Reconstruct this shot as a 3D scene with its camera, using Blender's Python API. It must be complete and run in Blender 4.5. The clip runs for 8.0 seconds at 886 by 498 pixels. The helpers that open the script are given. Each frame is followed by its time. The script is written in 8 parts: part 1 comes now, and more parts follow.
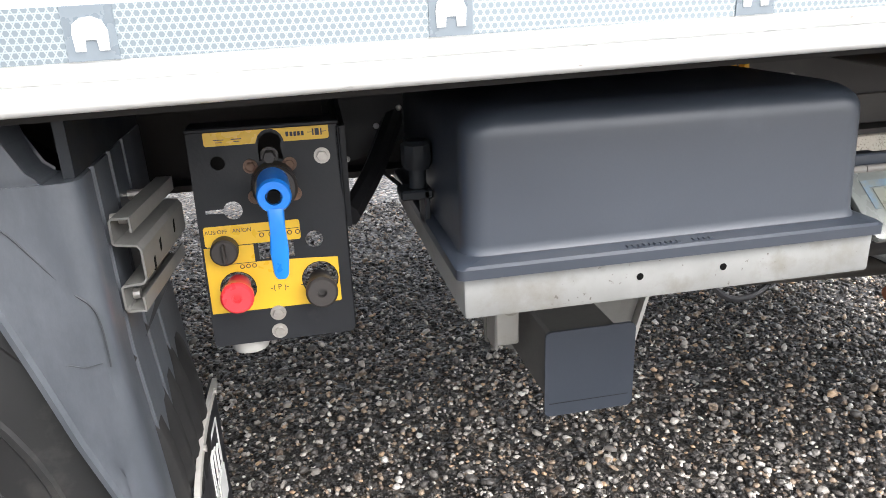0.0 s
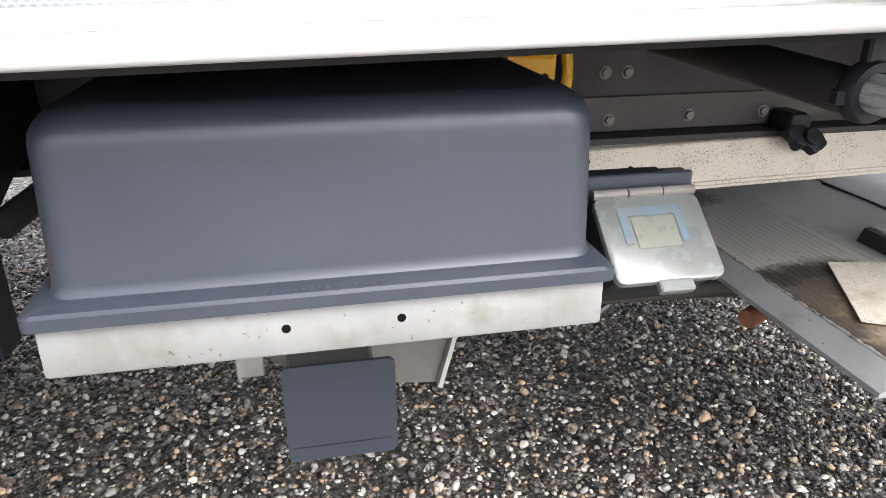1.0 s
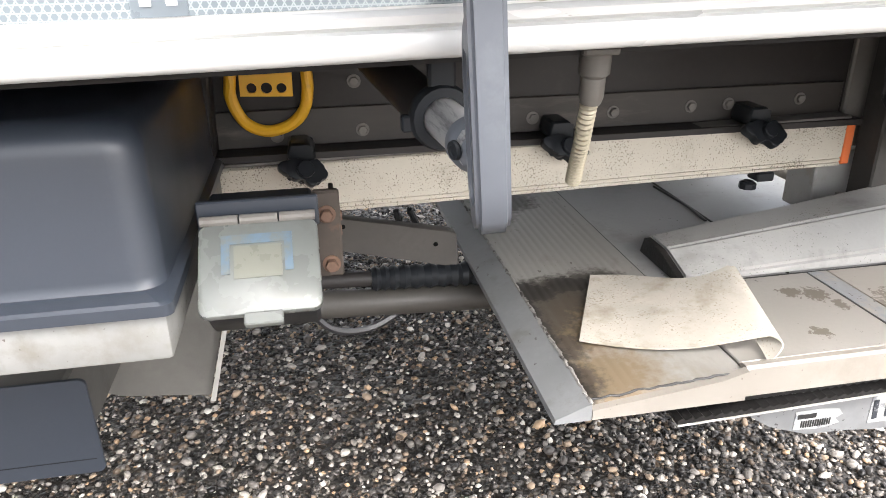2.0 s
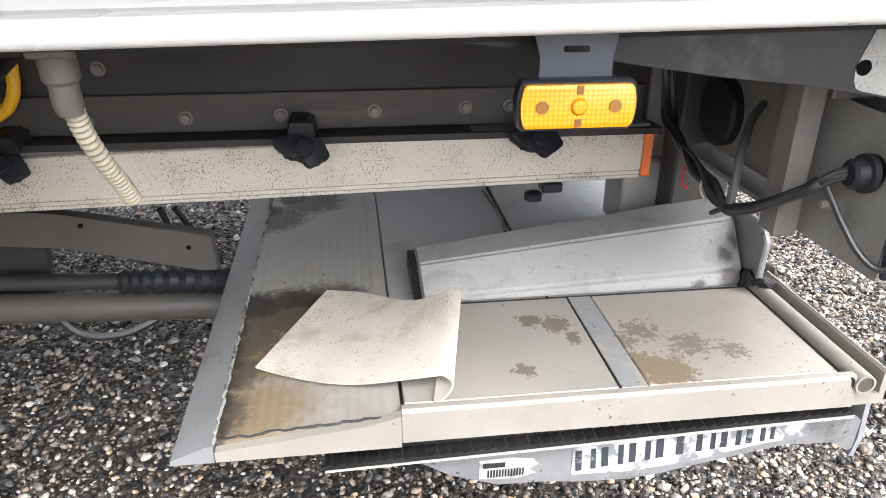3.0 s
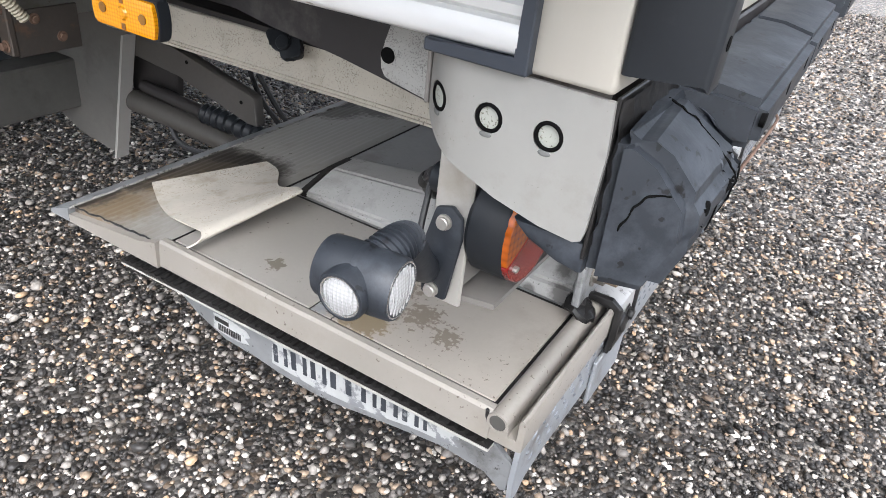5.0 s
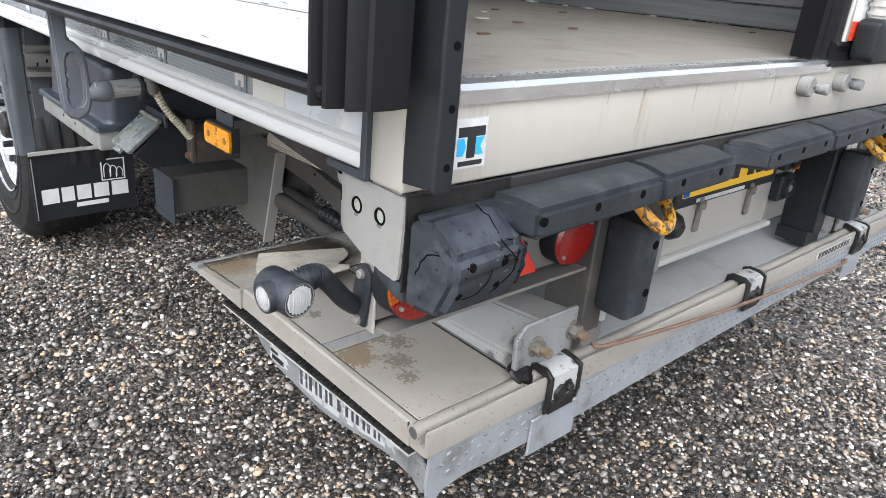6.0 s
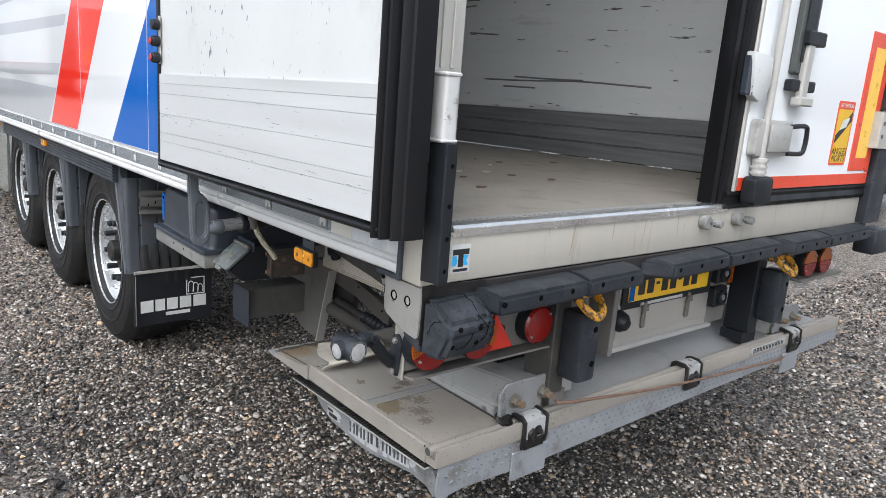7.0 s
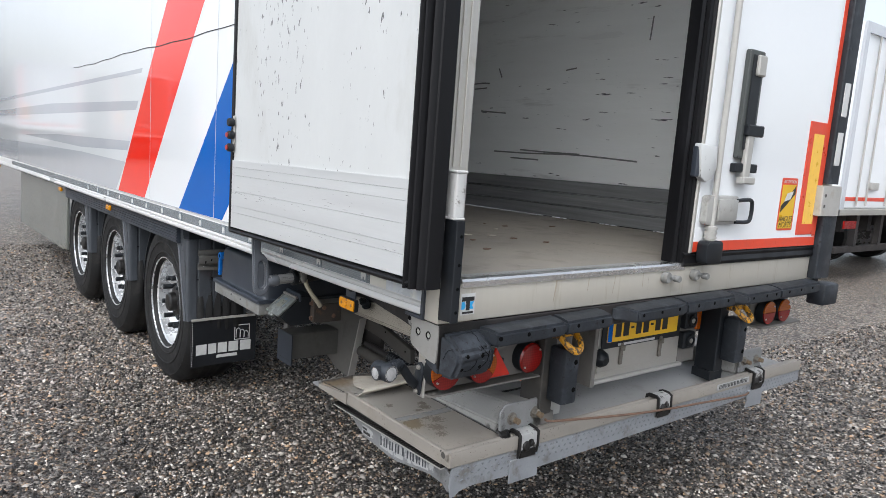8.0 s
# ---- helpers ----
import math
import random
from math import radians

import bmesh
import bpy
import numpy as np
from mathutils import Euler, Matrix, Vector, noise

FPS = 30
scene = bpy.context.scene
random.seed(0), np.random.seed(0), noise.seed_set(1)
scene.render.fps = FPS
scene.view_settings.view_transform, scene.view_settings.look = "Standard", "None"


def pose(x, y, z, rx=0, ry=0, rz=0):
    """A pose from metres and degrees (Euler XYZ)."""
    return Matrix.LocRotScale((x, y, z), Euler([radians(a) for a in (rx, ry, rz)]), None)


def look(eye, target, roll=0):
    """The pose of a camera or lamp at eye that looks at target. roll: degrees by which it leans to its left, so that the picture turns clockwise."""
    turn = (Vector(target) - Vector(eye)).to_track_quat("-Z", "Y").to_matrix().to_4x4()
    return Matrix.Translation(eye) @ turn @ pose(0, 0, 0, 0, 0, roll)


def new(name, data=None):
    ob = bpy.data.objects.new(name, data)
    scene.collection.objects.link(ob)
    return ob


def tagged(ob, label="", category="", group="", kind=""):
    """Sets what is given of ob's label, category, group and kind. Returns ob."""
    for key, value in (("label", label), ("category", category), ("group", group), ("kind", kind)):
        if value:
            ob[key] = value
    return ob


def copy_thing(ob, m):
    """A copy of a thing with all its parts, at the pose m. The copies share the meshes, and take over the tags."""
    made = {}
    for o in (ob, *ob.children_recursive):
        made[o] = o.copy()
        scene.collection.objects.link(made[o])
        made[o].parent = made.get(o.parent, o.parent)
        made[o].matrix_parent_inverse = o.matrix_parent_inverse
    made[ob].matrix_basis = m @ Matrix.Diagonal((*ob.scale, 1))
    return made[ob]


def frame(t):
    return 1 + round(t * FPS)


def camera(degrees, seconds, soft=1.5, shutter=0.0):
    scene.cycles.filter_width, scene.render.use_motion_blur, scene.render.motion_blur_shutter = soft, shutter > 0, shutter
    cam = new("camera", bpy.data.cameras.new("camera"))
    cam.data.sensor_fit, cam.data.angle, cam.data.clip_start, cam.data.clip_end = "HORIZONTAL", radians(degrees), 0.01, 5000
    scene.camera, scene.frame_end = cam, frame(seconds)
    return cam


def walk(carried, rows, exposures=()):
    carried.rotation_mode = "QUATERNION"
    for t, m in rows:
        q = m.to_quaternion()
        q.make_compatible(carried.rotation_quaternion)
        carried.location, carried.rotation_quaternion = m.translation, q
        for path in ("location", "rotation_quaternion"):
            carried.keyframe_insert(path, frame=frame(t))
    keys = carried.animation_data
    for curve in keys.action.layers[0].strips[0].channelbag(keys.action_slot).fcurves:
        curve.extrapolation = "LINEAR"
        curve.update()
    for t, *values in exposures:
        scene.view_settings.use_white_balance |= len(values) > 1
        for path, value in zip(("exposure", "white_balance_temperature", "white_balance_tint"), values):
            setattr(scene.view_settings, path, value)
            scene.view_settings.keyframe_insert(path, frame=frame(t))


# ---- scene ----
from mathutils.bvhtree import BVHTree

cam = camera(63.8, 8.0, soft=0.45)
PATH = [
    (0, (-2.327, -0.747, 1.21), (-1.971, 1.101, 0.534), -2.3),
    (0.5, (-2.129, -0.712, 1.195), (-1.754, 1.129, 0.51), -2.6),
    (1, (-1.867, -0.612, 1.201), (-1.5, 1.205, 0.451), -0.2),
    (1.5, (-1.651, -0.591, 1.204), (-1.272, 1.212, 0.427), -2.2),
    (2, (-1.361, -0.66, 1.234), (-1.033, 1.149, 0.447), -0.8),
    (2.2, (-1.262, -0.681, 1.247), (-0.932, 1.123, 0.45), -1.1),
    (3.3, (-0.643, -0.591, 1.235), (-0.461, 1.184, 0.333), 0.3),
    (3.5, (-0.544, -0.586, 1.239), (-0.443, 1.164, 0.276), -1.2),
    (4, (-0.262, -0.636, 1.254), (-0.465, 1.102, 0.287), -1.0),
    (4.2, (-0.172, -0.652, 1.265), (-0.509, 1.062, 0.292), -1.5),
    (5.3, (0.31, -0.482, 1.34), (-0.761, 0.877, 0.337), 6.5),
    (5.5, (0.433, -0.481, 1.365), (-0.831, 0.758, 0.435), 3.3),
    (6, (0.701, -0.578, 1.45), (-0.64, 0.693, 0.684), 5.3),
    (6.5, (0.98, -0.798, 1.51), (-0.435, 0.515, 0.988), 5.9),
    (7, (1.264, -1.001, 1.605), (-0.229, 0.256, 1.167), 4.4),
    (7.5, (1.518, -1.195, 1.654), (-0.021, 0.04, 1.326), 3.9),
    (8, (1.732, -1.375, 1.714), (0.182, -0.144, 1.426), 4.2),
]
EXPOSE = [(0.0, 2.3, 6350, 10), (1.0, 2.54, 6400, 11), (2.2, 2.62, 6550, 11), (3.5, 2.27, 6200, 11), (4.2, 1.9, 6250, 11), (5.3, 1.9, 6080, 10), (6.0, 1.8, 6080, 9.5), (6.5, 1.5, 6080, 9), (8.0, 1.02, 6120, 9)]
walk(cam, [(t, look(eye, target, roll)) for t, eye, target, roll in PATH], EXPOSE)

# ---- daylight: bright overcast sky, soft sun from the near side ----
SUN_UP, SUN_ROUND = radians(52), radians(148)
world = bpy.data.worlds.new("overcast")
scene.world = world
world.use_nodes = True
wt = world.node_tree
sky = wt.nodes.new("ShaderNodeTexSky")
sky.sky_type = "NISHITA"
sky.sun_disc = False
sky.sun_elevation, sky.sun_rotation = SUN_UP, SUN_ROUND
sky.air_density, sky.dust_density, sky.ozone_density = 1.0, 4.5, 1.0
pale = wt.nodes.new("ShaderNodeHueSaturation")
pale.inputs["Saturation"].default_value = 0.3
wt.links.new(sky.outputs[0], pale.inputs["Color"])
wt.links.new(pale.outputs[0], wt.nodes["Background"].inputs[0])
wt.nodes["Background"].inputs[1].default_value = 0.135
sun = new("sun", bpy.data.lights.new("sun", "SUN"))
sun.data.energy, sun.data.angle, sun.data.color = 0.6, radians(70), (1.0, 0.98, 0.96)
sun_way = Vector((math.sin(SUN_ROUND) * math.cos(SUN_UP), math.cos(SUN_ROUND) * math.cos(SUN_UP), math.sin(SUN_UP)))
sun.matrix_world = look(sun_way * 30, (0, 0, 0))


# ---- building helpers ----
def thing(name, at, label, category, group="", kind=""):
    ob = new(name)
    ob.location = at
    ob.empty_display_size = 0.05
    return tagged(ob, label, category, group, kind)


def root(ob):
    while ob.parent:
        ob = ob.parent
    return ob


def finish(bm, smooth):
    bmesh.ops.recalc_face_normals(bm, faces=bm.faces)
    for f in bm.faces:
        f.smooth = smooth is True or (smooth == "facets" and f.calc_area() < 2.5e-4)
    if smooth is True:
        for e in bm.edges:
            if len(e.link_faces) == 2 and e.calc_face_angle(0) > 0.6:
                e.smooth = False


def part(name, bm, material, parent, label="", smooth=True):
    """One mesh under a thing or a part; bm holds world places. smooth "facets": large faces stay flat, bevels are rounded."""
    finish(bm, smooth)
    bm.transform(Matrix.Translation(-root(parent).location))
    me = bpy.data.meshes.new(name)
    bm.to_mesh(me)
    bm.free()
    me.materials.append(material)
    ob = new(name, me)
    ob.parent = parent
    return tagged(ob, label)


def single(name, bm, material, at, label, category, group="", kind="", smooth=True):
    """A thing made of one mesh."""
    finish(bm, smooth)
    bm.transform(Matrix.Translation(-Vector(at)))
    me = bpy.data.meshes.new(name)
    bm.to_mesh(me)
    bm.free()
    me.materials.append(material)
    ob = new(name, me)
    ob.location = at
    return tagged(ob, label, category, group, kind)


def box(bm, x0, x1, y0, y1, z0, z1, bev=0.0, seg=1, m=None):
    vs = [bm.verts.new(p) for p in ((x0, y0, z0), (x1, y0, z0), (x1, y1, z0), (x0, y1, z0), (x0, y0, z1), (x1, y0, z1), (x1, y1, z1), (x0, y1, z1))]
    fs = [bm.faces.new([vs[i] for i in q]) for q in ((3, 2, 1, 0), (4, 5, 6, 7), (0, 1, 5, 4), (1, 2, 6, 5), (2, 3, 7, 6), (3, 0, 4, 7))]
    if bev:
        edges = list({e for f in fs for e in f.edges})
        res = bmesh.ops.bevel(bm, geom=edges, offset=bev, segments=seg, affect="EDGES", profile=0.5)
        vs = list({v for f in res["faces"] for v in f.verts} | {v for v in vs if v.is_valid})
    if m is not None:
        for v in vs:
            v.co = m @ v.co
    return bm


def prism(bm, pts, axis, a, b, bev=0.0, seg=1, m=None):
    """A flat outline drawn out along an axis: (y, z) along x, (x, z) along y, (x, y) along z."""
    put = {"x": lambda u, v, w: (w, u, v), "y": lambda u, v, w: (u, w, v), "z": lambda u, v, w: (u, v, w)}[axis]
    lo = [bm.verts.new(put(u, v, a)) for u, v in pts]
    hi = [bm.verts.new(put(u, v, b)) for u, v in pts]
    n = len(pts)
    fs = [bm.faces.new(lo[::-1]), bm.faces.new(hi)]
    for i in range(n):
        fs.append(bm.faces.new((lo[i], lo[(i + 1) % n], hi[(i + 1) % n], hi[i])))
    vs = lo + hi
    if bev:
        edges = list({e for f in fs for e in f.edges})
        res = bmesh.ops.bevel(bm, geom=edges, offset=bev, segments=seg, affect="EDGES", profile=0.5)
        vs = list({v for f in res["faces"] for v in f.verts} | {v for v in vs if v.is_valid})
    if m is not None:
        for v in vs:
            v.co = m @ v.co
    return bm


def lathe(bm, prof, at, way, seg=24, closed=False):
    """Turns a profile of (radius, distance along the axis) round the axis."""
    way = Vector(way).normalized()
    q = way.to_track_quat("Z", "Y").to_matrix()
    at = Vector(at)
    rings = []
    for r, d in prof:
        if r < 1e-6:
            rings.append([bm.verts.new(at + way * d)])
        else:
            rings.append([bm.verts.new(at + q @ Vector((r * math.cos(6.28318 * i / seg), r * math.sin(6.28318 * i / seg), d))) for i in range(seg)])
    pairs = list(zip(rings, rings[1:])) + ([(rings[-1], rings[0])] if closed else [])
    for a, b in pairs:
        for i in range(seg):
            j = (i + 1) % seg
            if len(a) == 1 and len(b) == 1:
                continue
            if len(a) == 1:
                bm.faces.new((a[0], b[i], b[j]))
            elif len(b) == 1:
                bm.faces.new((a[i], a[j], b[0]))
            else:
                bm.faces.new((a[i], a[j], b[j], b[i]))
    return bm


def cyl(bm, p0, p1, r, seg=16, r1=None, bev=0.0):
    p0, p1 = Vector(p0), Vector(p1)
    d = (p1 - p0).length
    r1 = r if r1 is None else r1
    prof = [(0, 0), (r - bev, 0)] + ([(r, bev)] if bev else []) + ([(r1, d - bev)] if bev else []) + [(r1 - bev, d), (0, d)]
    return lathe(bm, prof, p0, p1 - p0, seg)


def smooth_line(pts, n=6):
    pts = [Vector(p) for p in pts]
    ext = [2 * pts[0] - pts[1]] + pts + [2 * pts[-1] - pts[-2]]
    out = []
    for i in range(1, len(ext) - 2):
        a, b, c, d = ext[i - 1:i + 3]
        for k in range(n):
            t = k / n
            out.append(0.5 * (2 * b + (c - a) * t + (2 * a - 5 * b + 4 * c - d) * t * t + (3 * b - a - 3 * c + d) * t ** 3))
    return out + [pts[-1]]


def tube(bm, pts, r, seg=8, n=6, closed=False, ribs=0.0):
    """A round bar or hose along a line; ribs: how far every second ring stands proud."""
    line = smooth_line(pts, n) if n > 1 else [Vector(p) for p in pts]
    up = Vector((0.31, 0.17, 0.93))
    rings = []
    for i, p in enumerate(line):
        a, b = line[max(i - 1, 0)], line[min(i + 1, len(line) - 1)]
        if closed:
            a, b = line[i - 1], line[(i + 1) % len(line)]
        t = (b - a).normalized()
        u = t.cross(up).normalized()
        w = t.cross(u)
        rr = r + (ribs if i % 2 else 0)
        rings.append([bm.verts.new(p + rr * (math.cos(6.28318 * k / seg) * u + math.sin(6.28318 * k / seg) * w)) for k in range(seg)])
    todo = list(zip(rings, rings[1:])) + ([(rings[-1], rings[0])] if closed else [])
    for a, b in todo:
        for k in range(seg):
            bm.faces.new((a[k], a[(k + 1) % seg], b[(k + 1) % seg], b[k]))
    if not closed:
        bm.faces.new(rings[0][::-1])
        bm.faces.new(rings[-1])
    return bm


def ring_pts(cx, cy, r, n=20):
    return [(cx + r * math.cos(6.28318 * i / n), cy + r * math.sin(6.28318 * i / n)) for i in range(n)]


def rounded(x0, x1, y0, y1, r, n=4):
    out = []
    for cx, cy, a in ((x1 - r, y0 + r, -90), (x1 - r, y1 - r, 0), (x0 + r, y1 - r, 90), (x0 + r, y0 + r, 180)):
        for i in range(n + 1):
            t = radians(a + 90 * i / n)
            out.append((cx + r * math.cos(t), cy + r * math.sin(t)))
    return out


def plate(bm, outline, holes, thick, m):
    """A flat sheet with holes, drawn in its own plane and put in place by m; it lies from 0 to thick along m's z."""
    cu = bpy.data.curves.new("sheet", "CURVE")
    cu.dimensions, cu.fill_mode, cu.extrude = "2D", "BOTH", thick / 2
    for loop in [outline] + holes:
        sp = cu.splines.new("POLY")
        sp.points.add(len(loop) - 1)
        for pnt, (u, v) in zip(sp.points, loop):
            pnt.co = (u, v, 0, 1)
        sp.use_cyclic_u = True
    ob = bpy.data.objects.new("sheet", cu)
    me = bpy.data.meshes.new_from_object(ob)
    me.transform(m @ Matrix.Translation((0, 0, thick / 2)))
    bm.from_mesh(me)
    bpy.data.objects.remove(ob)
    bpy.data.curves.remove(cu)
    bpy.data.meshes.remove(me)
    bmesh.ops.remove_doubles(bm, verts=bm.verts, dist=1e-5)
    return bm


def lettering(bm, words, size, m, thick=0.0006, align="CENTER"):
    cu = bpy.data.curves.new("words", "FONT")
    cu.body, cu.size, cu.extrude, cu.align_x = words, size, thick / 2, align
    ob = bpy.data.objects.new("words", cu)
    me = bpy.data.meshes.new_from_object(ob)
    me.transform(m)
    bm.from_mesh(me)
    bpy.data.objects.remove(ob)
    bpy.data.curves.remove(cu)
    bpy.data.meshes.remove(me)
    return bm


SIDE = Matrix(((1, 0, 0, 0), (0, 0, -1, 0), (0, 1, 0, 0), (0, 0, 0, 1)))   # (x, z) sheet facing -y


def side_at(y):
    return Matrix.Translation((0, y, 0)) @ SIDE


REAR = Matrix(((0, 0, 1, 0), (1, 0, 0, 0), (0, 1, 0, 0), (0, 0, 0, 1)))    # (y, z) sheet facing +x


def rear_at(x):
    return Matrix.Translation((x, 0, 0)) @ REAR


def B():
    return bmesh.new()


SLOPE = 0.018          # the trailer stands a little nose down


def lean(bm):
    for v in bm.verts:
        v.co.z += SLOPE * v.co.x
    return bm


def bolt(bm, p, way, r=0.009, h=0.008, washer=True):
    """A hexagon head on a washer."""
    p, way = Vector(p), Vector(way).normalized()
    if washer:
        cyl(bm, p, p + way * 0.002, r * 1.45, 14)
    cyl(bm, p + way * 0.0015, p + way * h, r, 6, bev=0.0008)
    return bm


# ---- materials ----
def surface(name, base, rough=0.5, metal=0.0, var=0.18, scale=6.0, fine=90.0, bump=0.08, dirt=None, dirt_at=0.55, dirt_soft=0.12, dirt_scale=5.0, rough_var=0.15, coat=0.0, stretch=(1, 1, 1), speck=None, speck_scale=160.0, speck_at=0.68, per_piece=0.0, spec=0.5):
    m = bpy.data.materials.new(name)
    m.use_nodes = True
    nt = m.node_tree
    nd, ln = nt.nodes, nt.links
    bs = nd["Principled BSDF"]
    tc = nd.new("ShaderNodeTexCoord")
    mp = nd.new("ShaderNodeMapping")
    mp.inputs["Scale"].default_value = stretch
    ln.new(tc.outputs["Object"], mp.inputs[0])

    def noise_tex(s, detail, rgh=0.6, off=0.0):
        t = nd.new("ShaderNodeTexNoise")
        t.noise_dimensions = "4D"
        t.inputs["W"].default_value = off
        t.inputs["Scale"].default_value, t.inputs["Detail"].default_value, t.inputs["Roughness"].default_value = s, detail, rgh
        ln.new(mp.outputs[0], t.inputs["Vector"])
        return t.outputs["Fac"]

    def mix(fac, a, b, mode="MIX"):
        t = nd.new("ShaderNodeMix")
        t.data_type, t.blend_type = "RGBA", mode
        for sock, v in ((t.inputs["Factor"], fac), (t.inputs["A"], a), (t.inputs["B"], b)):
            if hasattr(v, "links"):
                ln.new(v, sock)
            else:
                sock.default_value = v if isinstance(v, float) else (*v, 1)
        return t.outputs["Result"]

    def span(v, lo, hi, a=0.0, b=1.0):
        t = nd.new("ShaderNodeMapRange")
        t.inputs["From Min"].default_value, t.inputs["From Max"].default_value = lo, hi
        t.inputs["To Min"].default_value, t.inputs["To Max"].default_value = a, b
        ln.new(v, t.inputs["Value"])
        return t.outputs["Result"]

    big, small = noise_tex(scale, 4), noise_tex(fine, 3, off=3.0)
    lo = tuple(c * (1 - var) for c in base)
    hi = tuple(min(c * (1 + var), 0.95) for c in base)
    col = mix(span(big, 0.3, 0.7), lo, hi)
    col = mix(span(small, 0.25, 0.75, 0.0, 0.5), col, tuple(c * (1 - var * 0.9) for c in base))
    if dirt:
        col = mix(span(noise_tex(dirt_scale, 8, 0.68, 7.0), dirt_at, dirt_at + dirt_soft), col, dirt)
    if speck:
        near = nd.new("ShaderNodeMath")          # specks gather in patches
        near.operation = "MULTIPLY_ADD"
        ln.new(noise_tex(speck_scale * 0.07, 4, 0.6, 13.0), near.inputs[0])
        near.inputs[1].default_value = 0.42
        ln.new(noise_tex(speck_scale, 3, 0.6, 11.0), near.inputs[2])
        col = mix(span(near.outputs[0], speck_at + 0.2, speck_at + 0.235), col, speck)
    if per_piece:
        oi = nd.new("ShaderNodeObjectInfo")
        hs = nd.new("ShaderNodeHueSaturation")
        ln.new(span(oi.outputs["Random"], 0, 1, 1 - per_piece, 1 + per_piece), hs.inputs["Value"])
        ln.new(col, hs.inputs["Color"])
        col = hs.outputs[0]
    ln.new(col, bs.inputs["Base Color"])
    bs.inputs["Metallic"].default_value = metal
    bs.inputs["Coat Weight"].default_value = coat
    bs.inputs["Specular IOR Level"].default_value = spec
    ln.new(span(big, 0.25, 0.75, max(rough - rough_var, 0.03), min(rough + rough_var, 1)), bs.inputs["Roughness"])
    if bump:
        bp = nd.new("ShaderNodeBump")
        bp.inputs["Strength"].default_value, bp.inputs["Distance"].default_value = bump, 0.002
        ln.new(small, bp.inputs["Height"])
        ln.new(bp.outputs[0], bs.inputs["Normal"])
    return m


def blob_stain(m, blobs, color, edge=0.35, scale=28.0, amount=0.85, soft=0.12):
    """Adds stains with ragged outlines to a material: each blob is (x, y, z, radius) in the thing's own metres."""
    nt = m.node_tree
    nd, ln = nt.nodes, nt.links
    bs = nd["Principled BSDF"]
    col = bs.inputs["Base Color"].links[0].from_socket
    tc = nd.new("ShaderNodeTexCoord")
    ns = nd.new("ShaderNodeTexNoise")
    ns.inputs["Scale"].default_value, ns.inputs["Detail"].default_value, ns.inputs["Roughness"].default_value = scale, 10, 0.66
    ln.new(tc.outputs["Object"], ns.inputs["Vector"])
    acc = None
    for x, y, z, r in blobs:
        ds = nd.new("ShaderNodeVectorMath")
        ds.operation = "DISTANCE"
        ln.new(tc.outputs["Object"], ds.inputs[0])
        ds.inputs[1].default_value = (x, y, z)
        a = nd.new("ShaderNodeMath")
        a.operation = "MULTIPLY_ADD"
        ln.new(ds.outputs["Value"], a.inputs[0])
        a.inputs[1].default_value, a.inputs[2].default_value = -1 / r, 0.62
        b = nd.new("ShaderNodeMath")
        b.operation = "MULTIPLY_ADD"
        ln.new(ns.outputs["Fac"], b.inputs[0])
        b.inputs[1].default_value = edge * 4
        ln.new(a.outputs[0], b.inputs[2])
        c = nd.new("ShaderNodeMapRange")
        c.inputs["From Min"].default_value, c.inputs["From Max"].default_value, c.inputs["To Max"].default_value = edge * 2 + 0.05, edge * 2 + 0.05 + soft, amount
        ln.new(b.outputs[0], c.inputs["Value"])
        if acc is None:
            acc = c.outputs[0]
        else:
            d = nd.new("ShaderNodeMath")
            d.operation = "MAXIMUM"
            ln.new(acc, d.inputs[0])
            ln.new(c.outputs[0], d.inputs[1])
            acc = d.outputs[0]
    t = nd.new("ShaderNodeMix")
    t.data_type = "RGBA"
    ln.new(acc, t.inputs["Factor"])
    ln.new(col, t.inputs["A"])
    t.inputs["B"].default_value = (*color, 1)
    ln.new(t.outputs["Result"], bs.inputs["Base Color"])
    return m


WHITE = surface("white gel coat", (0.75, 0.77, 0.785), 0.07, var=0.02, scale=0.6, fine=20, bump=0.004, rough_var=0.02, coat=0.6)
SKIRT = surface("white anodised aluminium", (0.6, 0.6, 0.59), 0.34, metal=0.1, var=0.06, scale=3, bump=0.02, dirt=(0.57, 0.55, 0.5), dirt_at=0.57, dirt_soft=0.15, dirt_scale=4, stretch=(0.5, 1, 2), speck=(0.3, 0.28, 0.24), speck_scale=45.0, speck_at=0.68)
GREYFILM = surface("grey vinyl film", (0.5, 0.52, 0.55), 0.12, var=0.04, scale=1, bump=0.0, rough_var=0.04, coat=0.5)
REDFILM = surface("red vinyl film", (0.82, 0.032, 0.016), 0.06, var=0.05, scale=1, bump=0.0, rough_var=0.02, coat=0.4)
BLUEFILM = surface("blue vinyl film", (0.0, 0.095, 0.4), 0.2, var=0.05, scale=1, bump=0.0, spec=0.25)
REDTAPE = surface("red reflective tape", (0.62, 0.06, 0.025), 0.35, var=0.12, scale=20, bump=0.02)
YELLOWTAPE = surface("yellow reflective film", (0.8, 0.48, 0.07), 0.35, var=0.1, scale=30, bump=0.02)
# Light level is put into these whites: inside lining raised, open door greyed.
INNER = surface("scuffed white lining", (0.89, 0.905, 0.895), 0.4, var=0.05, scale=2, fine=30, bump=0.03, dirt=(0.55, 0.55, 0.54), dirt_at=0.58, dirt_soft=0.15, dirt_scale=2.4, stretch=(0.35, 1, 3), speck=(0.1, 0.1, 0.12), speck_scale=14.0, speck_at=0.67)
